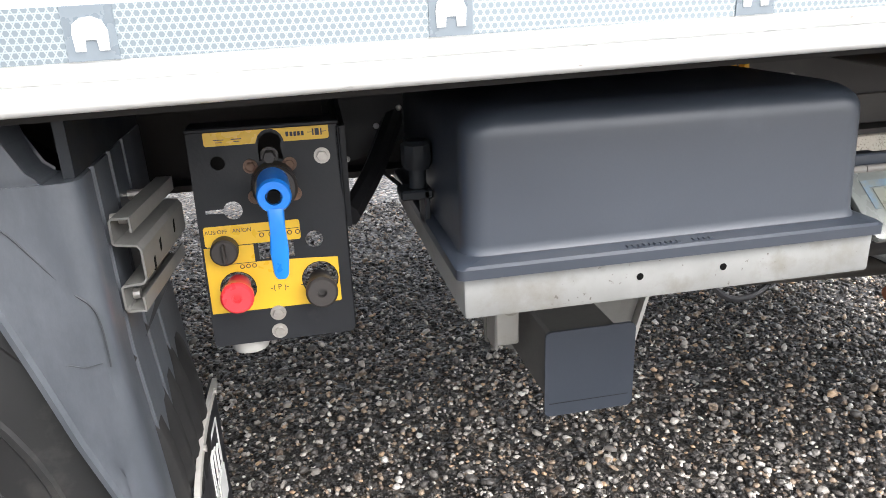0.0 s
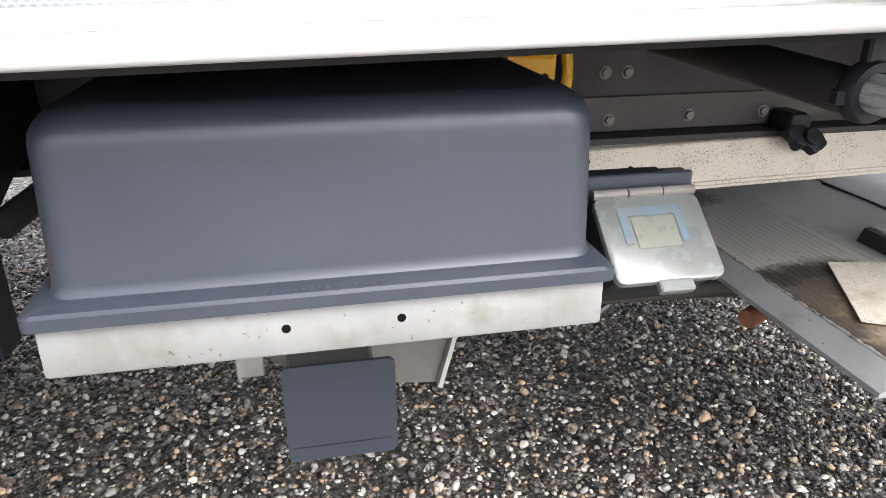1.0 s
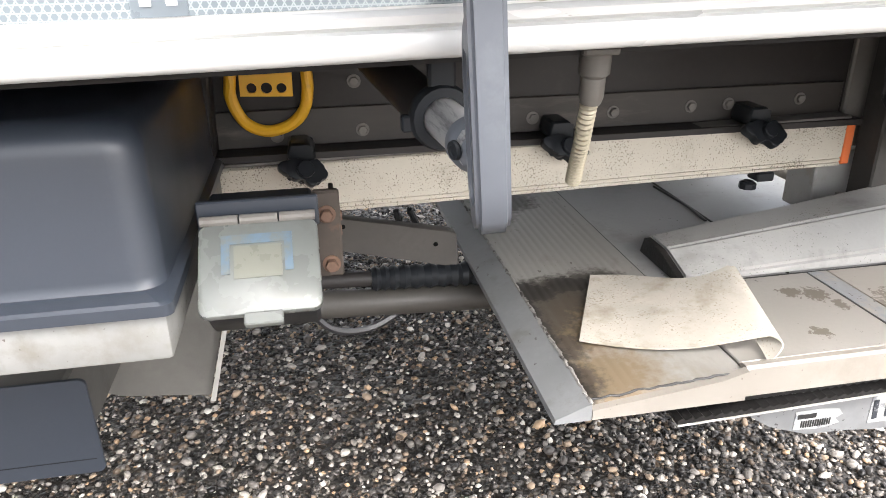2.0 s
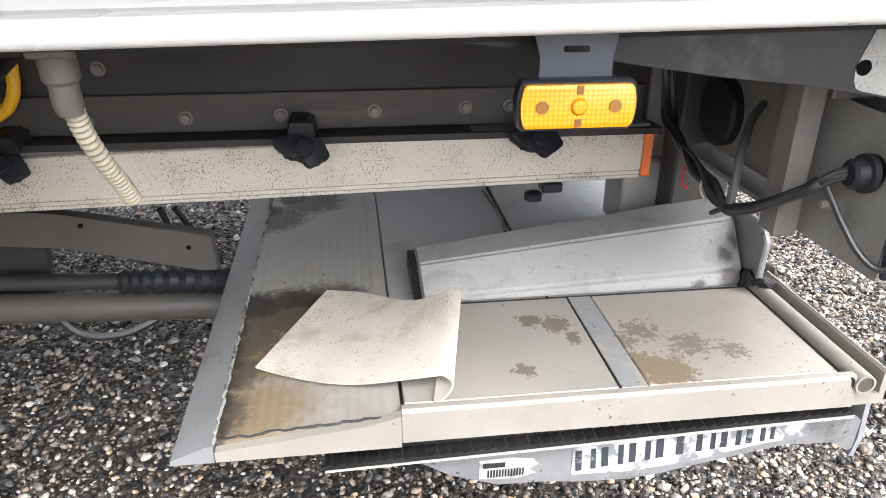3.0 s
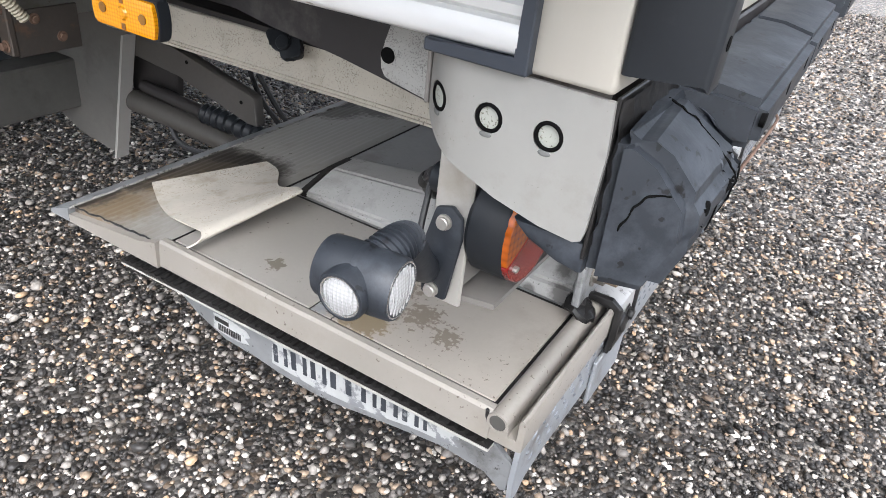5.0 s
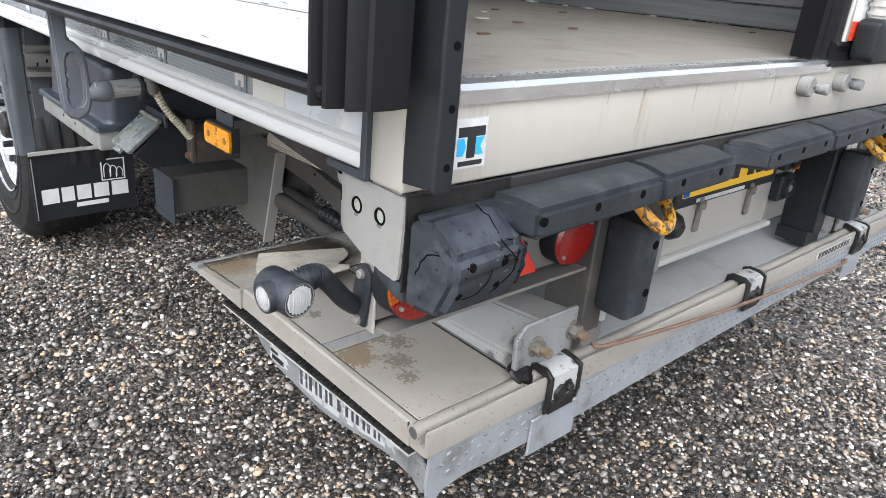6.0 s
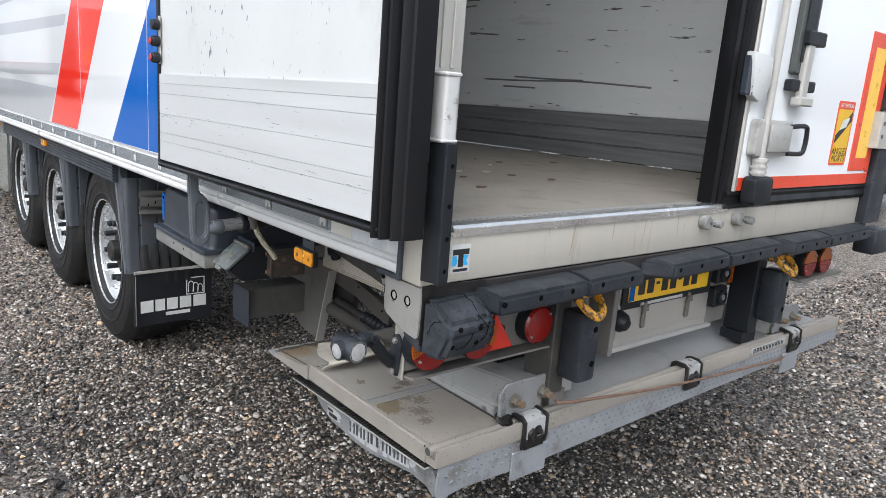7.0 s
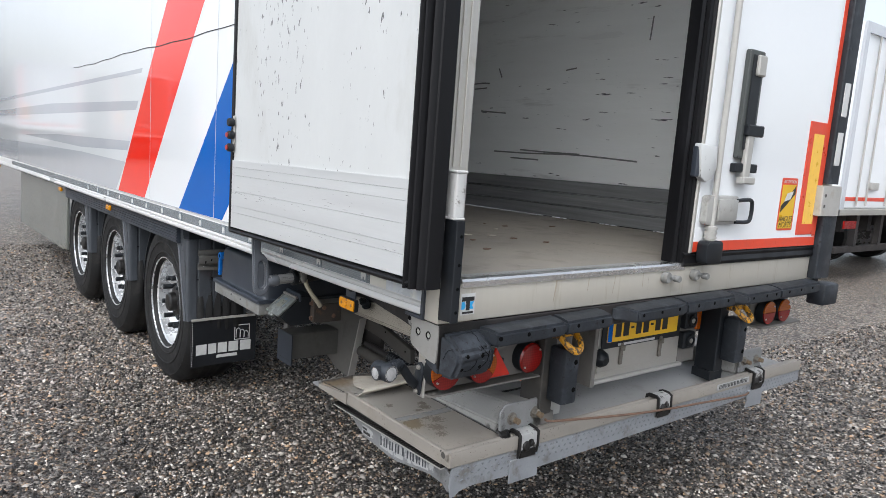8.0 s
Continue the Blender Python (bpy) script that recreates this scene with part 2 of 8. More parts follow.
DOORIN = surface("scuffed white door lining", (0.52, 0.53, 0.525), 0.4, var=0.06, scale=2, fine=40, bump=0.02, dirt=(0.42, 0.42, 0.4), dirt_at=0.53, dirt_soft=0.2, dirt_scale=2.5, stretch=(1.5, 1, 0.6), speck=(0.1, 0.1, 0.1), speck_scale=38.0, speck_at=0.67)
ALUBOARD = surface("brushed aluminium board", (0.56, 0.57, 0.57), 0.4, metal=0.3, var=0.08, scale=4, bump=0.03, stretch=(0.2, 1, 4), speck=(0.12, 0.12, 0.12), speck_scale=70.0, speck_at=0.69)
KICK = surface("worn dark kick board", (0.26, 0.265, 0.27), 0.5, metal=0.15, var=0.3, scale=6, bump=0.05, stretch=(0.25, 1, 6), dirt=(0.4, 0.39, 0.37), dirt_at=0.58, dirt_scale=3)
FLOOR = surface("worn grey loading floor", (0.27, 0.245, 0.212), 0.65, var=0.22, scale=3, fine=180, bump=0.3, dirt=(0.185, 0.165, 0.14), dirt_at=0.52, dirt_soft=0.15, dirt_scale=5, speck=(0.07, 0.06, 0.053), speck_scale=85.0, speck_at=0.67)
STAINLESS = surface("dull stainless steel", (0.47, 0.455, 0.42), 0.38, metal=0.5, var=0.08, scale=4, fine=60, bump=0.03, dirt=(0.37, 0.335, 0.28), dirt_at=0.58, dirt_scale=5)
SILLSTEEL = surface("streaked stainless sill", (0.475, 0.45, 0.395), 0.38, metal=0.35, var=0.06, scale=4, fine=60, bump=0.02, dirt=(0.37, 0.33, 0.265), dirt_at=0.56, dirt_soft=0.1, dirt_scale=14, stretch=(1, 1, 0.08), speck=(0.25, 0.22, 0.18), speck_scale=90.0, speck_at=0.73)
BRIGHT = surface("polished steel", (0.75, 0.75, 0.74), 0.2, metal=0.9, var=0.08, scale=9, bump=0.04)
GALV = surface("galvanised steel", (0.4, 0.39, 0.365), 0.5, metal=0.15, var=0.1, scale=14, fine=60, bump=0.04, dirt=(0.34, 0.31, 0.265), dirt_at=0.56, dirt_scale=9, speck=(0.25, 0.22, 0.18), speck_scale=90.0, speck_at=0.72)
GREYPLASTIC = surface("grey moulded plastic", (0.028, 0.034, 0.045), 0.4, var=0.1, scale=4, fine=240, bump=0.045, rough_var=0.08, dirt=(0.044, 0.051, 0.063), dirt_at=0.56, dirt_soft=0.2, dirt_scale=4)
DARKPLASTIC = surface("black moulded plastic", (0.014, 0.016, 0.019), 0.45, var=0.15, scale=6, fine=120, bump=0.08, dirt=(0.024, 0.026, 0.029), dirt_at=0.56, dirt_scale=5, spec=0.25)
RUBBER = surface("scuffed black rubber", (0.0155, 0.0185, 0.0235), 0.5, var=0.2, scale=9, fine=70, bump=0.25, dirt=(0.043, 0.049, 0.059), dirt_at=0.51, dirt_soft=0.2, dirt_scale=14, rough_var=0.15, speck=(0.005, 0.005, 0.006), speck_scale=60.0, speck_at=0.66, spec=0.4)
TYRE = surface("dusty tyre rubber", (0.011, 0.011, 0.0112), 0.6, var=0.2, scale=8, fine=60, bump=0.15, dirt=(0.026, 0.025, 0.0235), dirt_at=0.54, dirt_scale=6, spec=0.28)
SEAL = surface("black door seal", (0.0065, 0.0065, 0.0075), 0.42, var=0.3, scale=10, bump=0.05, stretch=(1, 1, 0.15), spec=0.22, rough_var=0.15, dirt=(0.016, 0.016, 0.018), dirt_at=0.58, dirt_scale=6)
CHASSIS = surface("dusty black chassis paint", (0.025, 0.022, 0.0215), 0.55, var=0.25, scale=5, fine=60, bump=0.15, dirt=(0.05, 0.044, 0.04), dirt_at=0.54, dirt_soft=0.25, dirt_scale=4, spec=0.35)
UNDER = surface("black underfloor", (0.02, 0.0185, 0.018), 0.7, var=0.3, scale=4, bump=0.1, spec=0.3)
DUSTSTEEL = surface("road-dusted grey steel", (0.16, 0.15, 0.137), 0.6, var=0.18, scale=8, fine=80, bump=0.12, dirt=(0.115, 0.1, 0.085), dirt_at=0.56, dirt_scale=7)
DECK = surface("dusty aluminium deck", (0.262, 0.24, 0.212), 0.5, metal=0.12, var=0.1, scale=6, fine=120, bump=0.04, dirt=(0.215, 0.192, 0.162), dirt_at=0.54, dirt_soft=0.2, dirt_scale=6, speck=(0.12, 0.1, 0.08), speck_scale=120.0, speck_at=0.68)
DECKDARK = surface("grey weathered deck plate", (0.305, 0.305, 0.3), 0.5, metal=0.1, var=0.12, scale=6, fine=120, bump=0.05, dirt=(0.23, 0.223, 0.208), dirt_at=0.54, dirt_soft=0.15, dirt_scale=5, speck=(0.11, 0.105, 0.098), speck_scale=90.0, speck_at=0.68)
RIDGED = surface("grooved wet deck", (0.29, 0.278, 0.255), 0.45, metal=0.1, var=0.12, scale=9, fine=100, bump=0.06, dirt=(0.22, 0.2, 0.17), dirt_at=0.56, dirt_scale=7, stretch=(1, 0.45, 1), speck=(0.1, 0.085, 0.065), speck_scale=110.0, speck_at=0.68)
RAILALU = surface("splashed aluminium rail", (0.5, 0.465, 0.395), 0.46, metal=0.1, var=0.08, scale=5, fine=80, bump=0.03, dirt=(0.32, 0.28, 0.22), dirt_at=0.55, dirt_soft=0.2, dirt_scale=8, speck=(0.2, 0.175, 0.14), speck_scale=260.0, speck_at=0.595)
TREAD = surface("zinc-grey tread plate", (0.31, 0.325, 0.345), 0.42, metal=0.4, var=0.15, scale=12, fine=80, bump=0.08, dirt=(0.19, 0.185, 0.175), dirt_at=0.53, dirt_soft=0.12, dirt_scale=9, speck=(0.12, 0.118, 0.114), speck_scale=160.0, speck_at=0.7)
RUST = surface("rusty steel", (0.145, 0.085, 0.058), 0.75, var=0.35, scale=25, fine=160, bump=0.3, dirt=(0.21, 0.14, 0.095), dirt_at=0.55, dirt_scale=30)
GREASE = surface("greasy black steel", (0.013, 0.0122, 0.0118), 0.42, var=0.4, scale=20, fine=90, bump=0.4, dirt=(0.075, 0.07, 0.064), dirt_at=0.6, dirt_soft=0.08, dirt_scale=22, spec=0.35)
ZINC = surface("zinc bolts", (0.42, 0.4, 0.37), 0.4, metal=0.7, var=0.2, scale=60, bump=0.1)
YELLOW = surface("yellow enamel", (0.78, 0.42, 0.02), 0.38, var=0.1, scale=12, bump=0.05, dirt=(0.45, 0.22, 0.03), dirt_at=0.62, dirt_scale=14)
WORNYELLOW = surface("chipped yellow enamel", (0.7, 0.34, 0.02), 0.42, var=0.2, scale=18, bump=0.2, dirt=(0.09, 0.06, 0.036), dirt_at=0.47, dirt_soft=0.06, dirt_scale=48)
LABELYELLOW = surface("yellow label film", (0.66, 0.4, 0.015), 0.35, var=0.06, scale=10, bump=0.0, dirt=(0.5, 0.3, 0.02), dirt_at=0.62, dirt_scale=20)
PLATEYELLOW = surface("yellow plate film", (0.85, 0.5, 0.015), 0.35, var=0.05, scale=10, bump=0.0)
# Flat black paints shade into uncut holes and cracks; also colours plug rims.
HOLE = surface("flat hole black", (0.004, 0.004, 0.004), 0.9, var=0.1, bump=0.0, spec=0.05)
OLDZINC = surface("browned zinc bolts", (0.2, 0.185, 0.16), 0.5, metal=0.4, var=0.3, scale=60, bump=0.2, dirt=(0.12, 0.09, 0.068), dirt_at=0.54, dirt_scale=70)
GUARD = surface("dusty black mudguard plastic", (0.045, 0.051, 0.06), 0.42, var=0.2, scale=5, fine=150, bump=0.1, rough_var=0.12, dirt=(0.085, 0.092, 0.104), dirt_at=0.47, dirt_soft=0.25, dirt_scale=5, stretch=(1, 1, 0.4))
DARKSTEEL = surface("dark road-dusted steel", (0.06, 0.058, 0.053), 0.6, var=0.2, scale=8, fine=80, bump=0.12, dirt=(0.095, 0.088, 0.074), dirt_at=0.56, dirt_soft=0.2, dirt_scale=6, spec=0.35)
TRAYSTEEL = surface("mottled galvanised tray", (0.205, 0.205, 0.197), 0.55, metal=0.1, var=0.14, scale=10, fine=70, bump=0.05, dirt=(0.155, 0.147, 0.13), dirt_at=0.52, dirt_soft=0.15, dirt_scale=12, speck=(0.09, 0.08, 0.068), speck_scale=110.0, speck_at=0.68)
BRACKETSTEEL = surface("dull grey bracket steel", (0.13, 0.128, 0.12), 0.55, metal=0.2, var=0.2, scale=14, fine=90, bump=0.08, dirt=(0.08, 0.077, 0.07), dirt_at=0.55, dirt_soft=0.2, dirt_scale=10)
PANELBLACK = surface("black powder coat", (0.0095, 0.0105, 0.013), 0.5, var=0.15, scale=14, fine=160, bump=0.12, dirt=(0.022, 0.022, 0.024), dirt_at=0.6, dirt_scale=9, spec=0.3)
BLUEKNOB = surface("blue plastic", (0.01, 0.17, 0.62), 0.35, var=0.06, scale=20, bump=0.03)
BUTTONRED = surface("dull red button", (0.3, 0.03, 0.025), 0.4, var=0.1, bump=0.0)
REDKNOB = surface("red plastic", (0.75, 0.035, 0.045), 0.35, var=0.06, scale=20, bump=0.03)
KNOBGREY = surface("dark brown-black knob plastic", (0.028, 0.024, 0.022), 0.45, var=0.1, scale=20, bump=0.03)
PRINT = surface("black print", (0.015, 0.015, 0.015), 0.5, var=0.05, bump=0.0)
WHITEPRINT = surface("white print", (0.55, 0.55, 0.54), 0.5, var=0.12, scale=30, bump=0.0)
CYAN = surface("light blue print", (0.03, 0.36, 0.72), 0.4, var=0.05, bump=0.0)
LID = surface("frosted yellowed lid", (0.13, 0.138, 0.13), 0.3, var=0.08, scale=14, bump=0.03, dirt=(0.105, 0.108, 0.095), dirt_at=0.52, dirt_soft=0.2, dirt_scale=16)
PAPER = surface("dirty cardboard", (0.46, 0.425, 0.365), 0.85, var=0.14, scale=12, fine=140, bump=0.15, dirt=(0.33, 0.285, 0.22), dirt_at=0.51, dirt_soft=0.15, dirt_scale=13, speck=(0.3, 0.265, 0.215), speck_scale=230.0, speck_at=0.62)
FLAPRUBBER = surface("black mud flap", (0.011, 0.012, 0.0145), 0.5, var=0.15, scale=9, fine=90, bump=0.08, dirt=(0.019, 0.02, 0.023), dirt_at=0.55, dirt_soft=0.2, dirt_scale=6, spec=0.3)
RIM = surface("polished aluminium rim", (0.66, 0.67, 0.68), 0.28, metal=0.7, var=0.06, scale=12, bump=0.03)
PANELGREY = surface("grey aluminium side panel", (0.2, 0.21, 0.19), 0.2, metal=0.35, var=0.06, scale=2, fine=8, bump=0.012, rough_var=0.05)
CABLE = surface("black cable", (0.02, 0.02, 0.022), 0.45, var=0.1, bump=0.02)
SPRING = surface("dusty coiled hose", (0.3, 0.27, 0.2), 0.55, var=0.15, scale=30, bump=0.05)
CARRIERSTEEL = surface("darker stained carrier steel", (0.27, 0.258, 0.238), 0.48, metal=0.2, var=0.15, scale=7, fine=80, bump=0.05, dirt=(0.15, 0.14, 0.122), dirt_at=0.54, dirt_soft=0.2, dirt_scale=7)


def lens_mat(name, color, rough=0.12, cells=260.0, deep=0.6):
    """Ribbed coloured lamp plastic."""
    m = bpy.data.materials.new(name)
    m.use_nodes = True
    nd, ln = m.node_tree.nodes, m.node_tree.links
    bs = nd["Principled BSDF"]
    tc = nd.new("ShaderNodeTexCoord")
    ck = nd.new("ShaderNodeTexVoronoi")
    ck.inputs["Scale"].default_value, ck.inputs["Randomness"].default_value = cells, 0.0
    ln.new(tc.outputs["Object"], ck.inputs["Vector"])
    mx = nd.new("ShaderNodeMix")
    mx.data_type = "RGBA"
    ln.new(ck.outputs["Distance"], mx.inputs["Factor"])
    mx.inputs["A"].default_value = (*color, 1)
    mx.inputs["B"].default_value = (*(c * deep for c in color), 1)
    ln.new(mx.outputs["Result"], bs.inputs["Base Color"])
    bs.inputs["Roughness"].default_value = rough
    bs.inputs["Coat Weight"].default_value = 0.15
    bp = nd.new("ShaderNodeBump")
    bp.inputs["Strength"].default_value, bp.inputs["Distance"].default_value = 0.5, 0.001
    ln.new(ck.outputs["Distance"], bp.inputs["Height"])
    ln.new(bp.outputs[0], bs.inputs["Normal"])
    return m


AMBER = lens_mat("amber lens", (0.84, 0.33, 0.0), 0.2, 220.0, 0.32)
AMBERDARK = lens_mat("orange lens", (0.56, 0.12, 0.005), 0.15, 105.0, 0.25)
REDLENS = lens_mat("red lens", (0.33, 0.014, 0.011), 0.15, 105.0, 0.3)
REDREFLEX = lens_mat("red reflector", (0.72, 0.035, 0.018))
CLEARLENS = lens_mat("clear ribbed lens", (0.4, 0.4, 0.4), 0.08)


def tape_mat():
    """Silver reflective tape with a pressed lattice of small cubes."""
    m = bpy.data.materials.new("silver lattice tape")
    m.use_nodes = True
    nd, ln = m.node_tree.nodes, m.node_tree.links
    bs = nd["Principled BSDF"]
    tc = nd.new("ShaderNodeTexCoord")
    acc = None
    for a in (0, 60, 120):
        dot = nd.new("ShaderNodeVectorMath")
        dot.operation = "DOT_PRODUCT"
        ln.new(tc.outputs["Object"], dot.inputs[0])
        s = 150.0
        dot.inputs[1].default_value = (s * math.cos(radians(a + 30)), 0, s * math.sin(radians(a + 30)))
        fr = nd.new("ShaderNodeMath")
        fr.operation = "FRACT"
        ln.new(dot.outputs["Value"], fr.inputs[0])
        sb = nd.new("ShaderNodeMath")
        sb.operation = "SUBTRACT"
        ln.new(fr.outputs[0], sb.inputs[0])
        sb.inputs[1].default_value = 0.5
        ab = nd.new("ShaderNodeMath")
        ab.operation = "ABSOLUTE"
        ln.new(sb.outputs[0], ab.inputs[0])
        if acc is None:
            acc = ab.outputs[0]
        else:
            mn = nd.new("ShaderNodeMath")
            mn.operation = "MINIMUM"
            ln.new(acc, mn.inputs[0])
            ln.new(ab.outputs[0], mn.inputs[1])
            acc = mn.outputs[0]
    rg = nd.new("ShaderNodeMapRange")
    rg.inputs["From Min"].default_value, rg.inputs["From Max"].default_value = 0.04, 0.14
    ln.new(acc, rg.inputs["Value"])
    mx = nd.new("ShaderNodeMix")
    mx.data_type = "RGBA"
    ln.new(rg.outputs[0], mx.inputs["Factor"])
    mx.inputs["A"].default_value = (0.42, 0.465, 0.49, 1)
    mx.inputs["B"].default_value = (0.225, 0.265, 0.29, 1)
    ln.new(mx.outputs["Result"], bs.inputs["Base Color"])
    bs.inputs["Roughness"].default_value = 0.22
    bs.inputs["Metallic"].default_value = 0.6
    return m


TAPE = tape_mat()
WORNTAPE = surface("scuffed pale tape", (0.56, 0.59, 0.62), 0.3, var=0.1, scale=14, bump=0.02, dirt=(0.66, 0.66, 0.6), dirt_at=0.5, dirt_soft=0.15, dirt_scale=14)
BARESTRIP = surface("yellowed bare strip", (0.62, 0.61, 0.55), 0.4, var=0.08, scale=14, bump=0.04, dirt=(0.45, 0.38, 0.24), dirt_at=0.55, dirt_soft=0.12, dirt_scale=9)
TAPEGREY = surface("plain grey tape", (0.14, 0.165, 0.185), 0.3, var=0.05, scale=30, bump=0.0)


def gravel_mat(name, island):
    """Washed river gravel: dark grey, with pale and tan stones; one colour a stone."""
    m = bpy.data.materials.new(name)
    m.use_nodes = True
    nd, ln = m.node_tree.nodes, m.node_tree.links
    bs = nd["Principled BSDF"]
    tc = nd.new("ShaderNodeTexCoord")
    ramp = nd.new("ShaderNodeValToRGB")
    cr = ramp.color_ramp
    cr.interpolation = "CONSTANT"
    stones = ((0.0, (0.014, 0.0127, 0.0118)), (0.19, (0.042, 0.038, 0.035)), (0.33, (0.092, 0.083, 0.0755)), (0.48, (0.175, 0.158, 0.142)), (0.58, (0.135, 0.101, 0.075)),
              (0.66, (0.295, 0.268, 0.239)), (0.775, (0.335, 0.254, 0.183)), (0.845, (0.48, 0.44, 0.392)), (0.93, (0.66, 0.62, 0.565)), (0.972, (0.5, 0.345, 0.218)))
    cr.elements[0].position, cr.elements[0].color = 0.0, (*stones[0][1], 1)
    cr.elements[1].position, cr.elements[1].color = stones[1][0], (*stones[1][1], 1)
    for p, c in stones[2:]:
        e = cr.elements.new(p)
        e.color = (*c, 1)
    grain = nd.new("ShaderNodeTexNoise")
    grain.inputs["Scale"].default_value, grain.inputs["Detail"].default_value = 220, 4
    ln.new(tc.outputs["Object"], grain.inputs["Vector"])
    if island:
        geo = nd.new("ShaderNodeNewGeometry")
        ln.new(geo.outputs["Random Per Island"], ramp.inputs[0])
        height = grain.outputs["Fac"]
    else:
        vo = nd.new("ShaderNodeTexVoronoi")
        vo.inputs["Scale"].default_value = 60
        ln.new(tc.outputs["Object"], vo.inputs["Vector"])
        sp = nd.new("ShaderNodeSeparateColor")
        ln.new(vo.outputs["Color"], sp.inputs[0])
        ln.new(sp.outputs[0], ramp.inputs[0])
        height = vo.outputs["Distance"]
    patch = nd.new("ShaderNodeTexNoise")
    patch.inputs["Scale"].default_value, patch.inputs["Detail"].default_value = 0.7, 5
    ln.new(tc.outputs["Object"], patch.inputs["Vector"])
    rg = nd.new("ShaderNodeMapRange")
    rg.inputs["From Min"].default_value, rg.inputs["From Max"].default_value = 0.3, 0.7
    rg.inputs["To Min"].default_value, rg.inputs["To Max"].default_value = 0.84, 1.22
    ln.new(patch.outputs["Fac"], rg.inputs["Value"])
    hs = nd.new("ShaderNodeHueSaturation")
    ln.new(rg.outputs[0], hs.inputs["Value"])
    ln.new(ramp.outputs[0], hs.inputs["Color"])
    mx = nd.new("ShaderNodeMix")
    mx.data_type, mx.blend_type = "RGBA", "MULTIPLY"
    mx.inputs["Factor"].default_value = 0.3
    ln.new(hs.outputs[0], mx.inputs["A"])
    ln.new(grain.outputs["Fac"], mx.inputs["B"])
    ln.new(mx.outputs["Result"], bs.inputs["Base Color"])
    bs.inputs["Roughness"].default_value = 0.34
    bs.inputs["Specular IOR Level"].default_value = 0.35
    bp = nd.new("ShaderNodeBump")
    bp.invert = not island
    bp.inputs["Strength"].default_value, bp.inputs["Distance"].default_value = (0.25, 0.002) if island else (0.7, 0.015)
    ln.new(height, bp.inputs["Height"])
    ln.new(bp.outputs[0], bs.inputs["Normal"])
    return m


GRAVEL = gravel_mat("loose river gravel", True)
GRAVELBED = gravel_mat("gravel bed", False)
# bed painted darker under the loose stones, for the shade in their gaps
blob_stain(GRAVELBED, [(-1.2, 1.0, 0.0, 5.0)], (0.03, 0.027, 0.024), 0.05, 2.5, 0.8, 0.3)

# ---- ground ----
bm = B()
bmesh.ops.create_grid(bm, x_segments=8, y_segments=8, size=400)
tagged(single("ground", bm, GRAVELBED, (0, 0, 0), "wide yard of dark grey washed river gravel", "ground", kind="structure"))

# ---- trailer body ----
body = thing("trailer_body", (-6.7, 1.3, 1.15), "white refrigerated semi-trailer box body with open rear", "trailer")
bm = B()
box(bm, -13.4, -0.067, -0.0005, 0.078, 1.2735, 3.9)
part("side_wall", lean(bm), WHITE, body, "glossy white side wall")
bm = B()
box(bm, -13.4, -0.085, 2.545, 2.61, 1.285, 3.9)
part("side_wall", lean(bm), WHITE, body)
bm = B()
box(bm, -13.4, -13.33, 0.076, 2.544, 1.285, 3.9)
part("front_wall", lean(bm), WHITE, body)
bm = B()
box(bm, -13.4, -0.02, 0.012, 2.61, 3.902, 3.98)
part("roof", lean(bm), WHITE, body)
bm = B()
box(bm, -13.3, -0.085, 2.520, 2.541, 1.56, 3.88)
part("wall_lining", lean(bm), INNER, body, "scuffed white inside wall")
bm = B()
box(bm, -13.3, -0.085, 0.08, 0.1, 1.56, 3.88)
part("wall_lining", lean(bm), INNER, body)
for y0, y1 in ((2.508, 2.541), (0.08, 0.112)):
    for k in range(3):
        bm = B()
        box(bm, -13.3, -0.085, y0, y1, 1.287 + 0.091 * k, 1.287 + 0.091 * k + 0.087, 0.004)
        part("kick_board", lean(bm), KICK, body, "worn dark kick board")
bm = B()
box(bm, -13.3, -0.10, 0.113, 2.507, 1.2, 1.282)
part("loading_floor", lean(bm), FLOOR, body, "worn grey-brown loading floor")
bm = B()
box(bm, -0.0995, -0.03, 0.085, 2.54, 1.2, 1.284, 0.003)
part("floor_edge", bm, KICK, body, "dark ribbed floor edge")
for k in range(60):
    bm = B()
    cyl(bm, (-0.065, 0.12 + 0.02 * k, 1.2835), (-0.065, 0.12 + 0.02 * k, 1.2865), 0.004, 8)
    part("rivet", bm, ZINC, body)
# aluminium skirt along the lower edge
SKIRT_Y, SKIRT_Z = -0.0065, 1.1605
bm = B()
prof = [(0.002, 0.0), (-0.003, 0.003), (-0.006, 0.008), (-0.006, 0.019), (-0.003, 0.025), (0.004, 0.0275), (-0.001, 0.031), (-0.002, 0.039), (0.002, 0.0435), (0.005, 0.0445), (0.005, 0.099), (0.009, 0.101), (0.009, 0.1125), (0.03, 0.1125), (0.03, 0.0)]
prism(bm, [(y + SKIRT_Y, SKIRT_Z + z) for y, z in prof], "x", -13.4, -0.079)
part("side_skirt", lean(bm), SKIRT, body, "white rounded aluminium bottom rail")
bm = B()
box(bm, -9.5, -0.405, SKIRT_Y + 0.0035, SKIRT_Y + 0.0055, SKIRT_Z + 0.047, SKIRT_Z + 0.097)
tape = part("reflective_tape", lean(bm), TAPE, body, "silver lattice reflective tape")
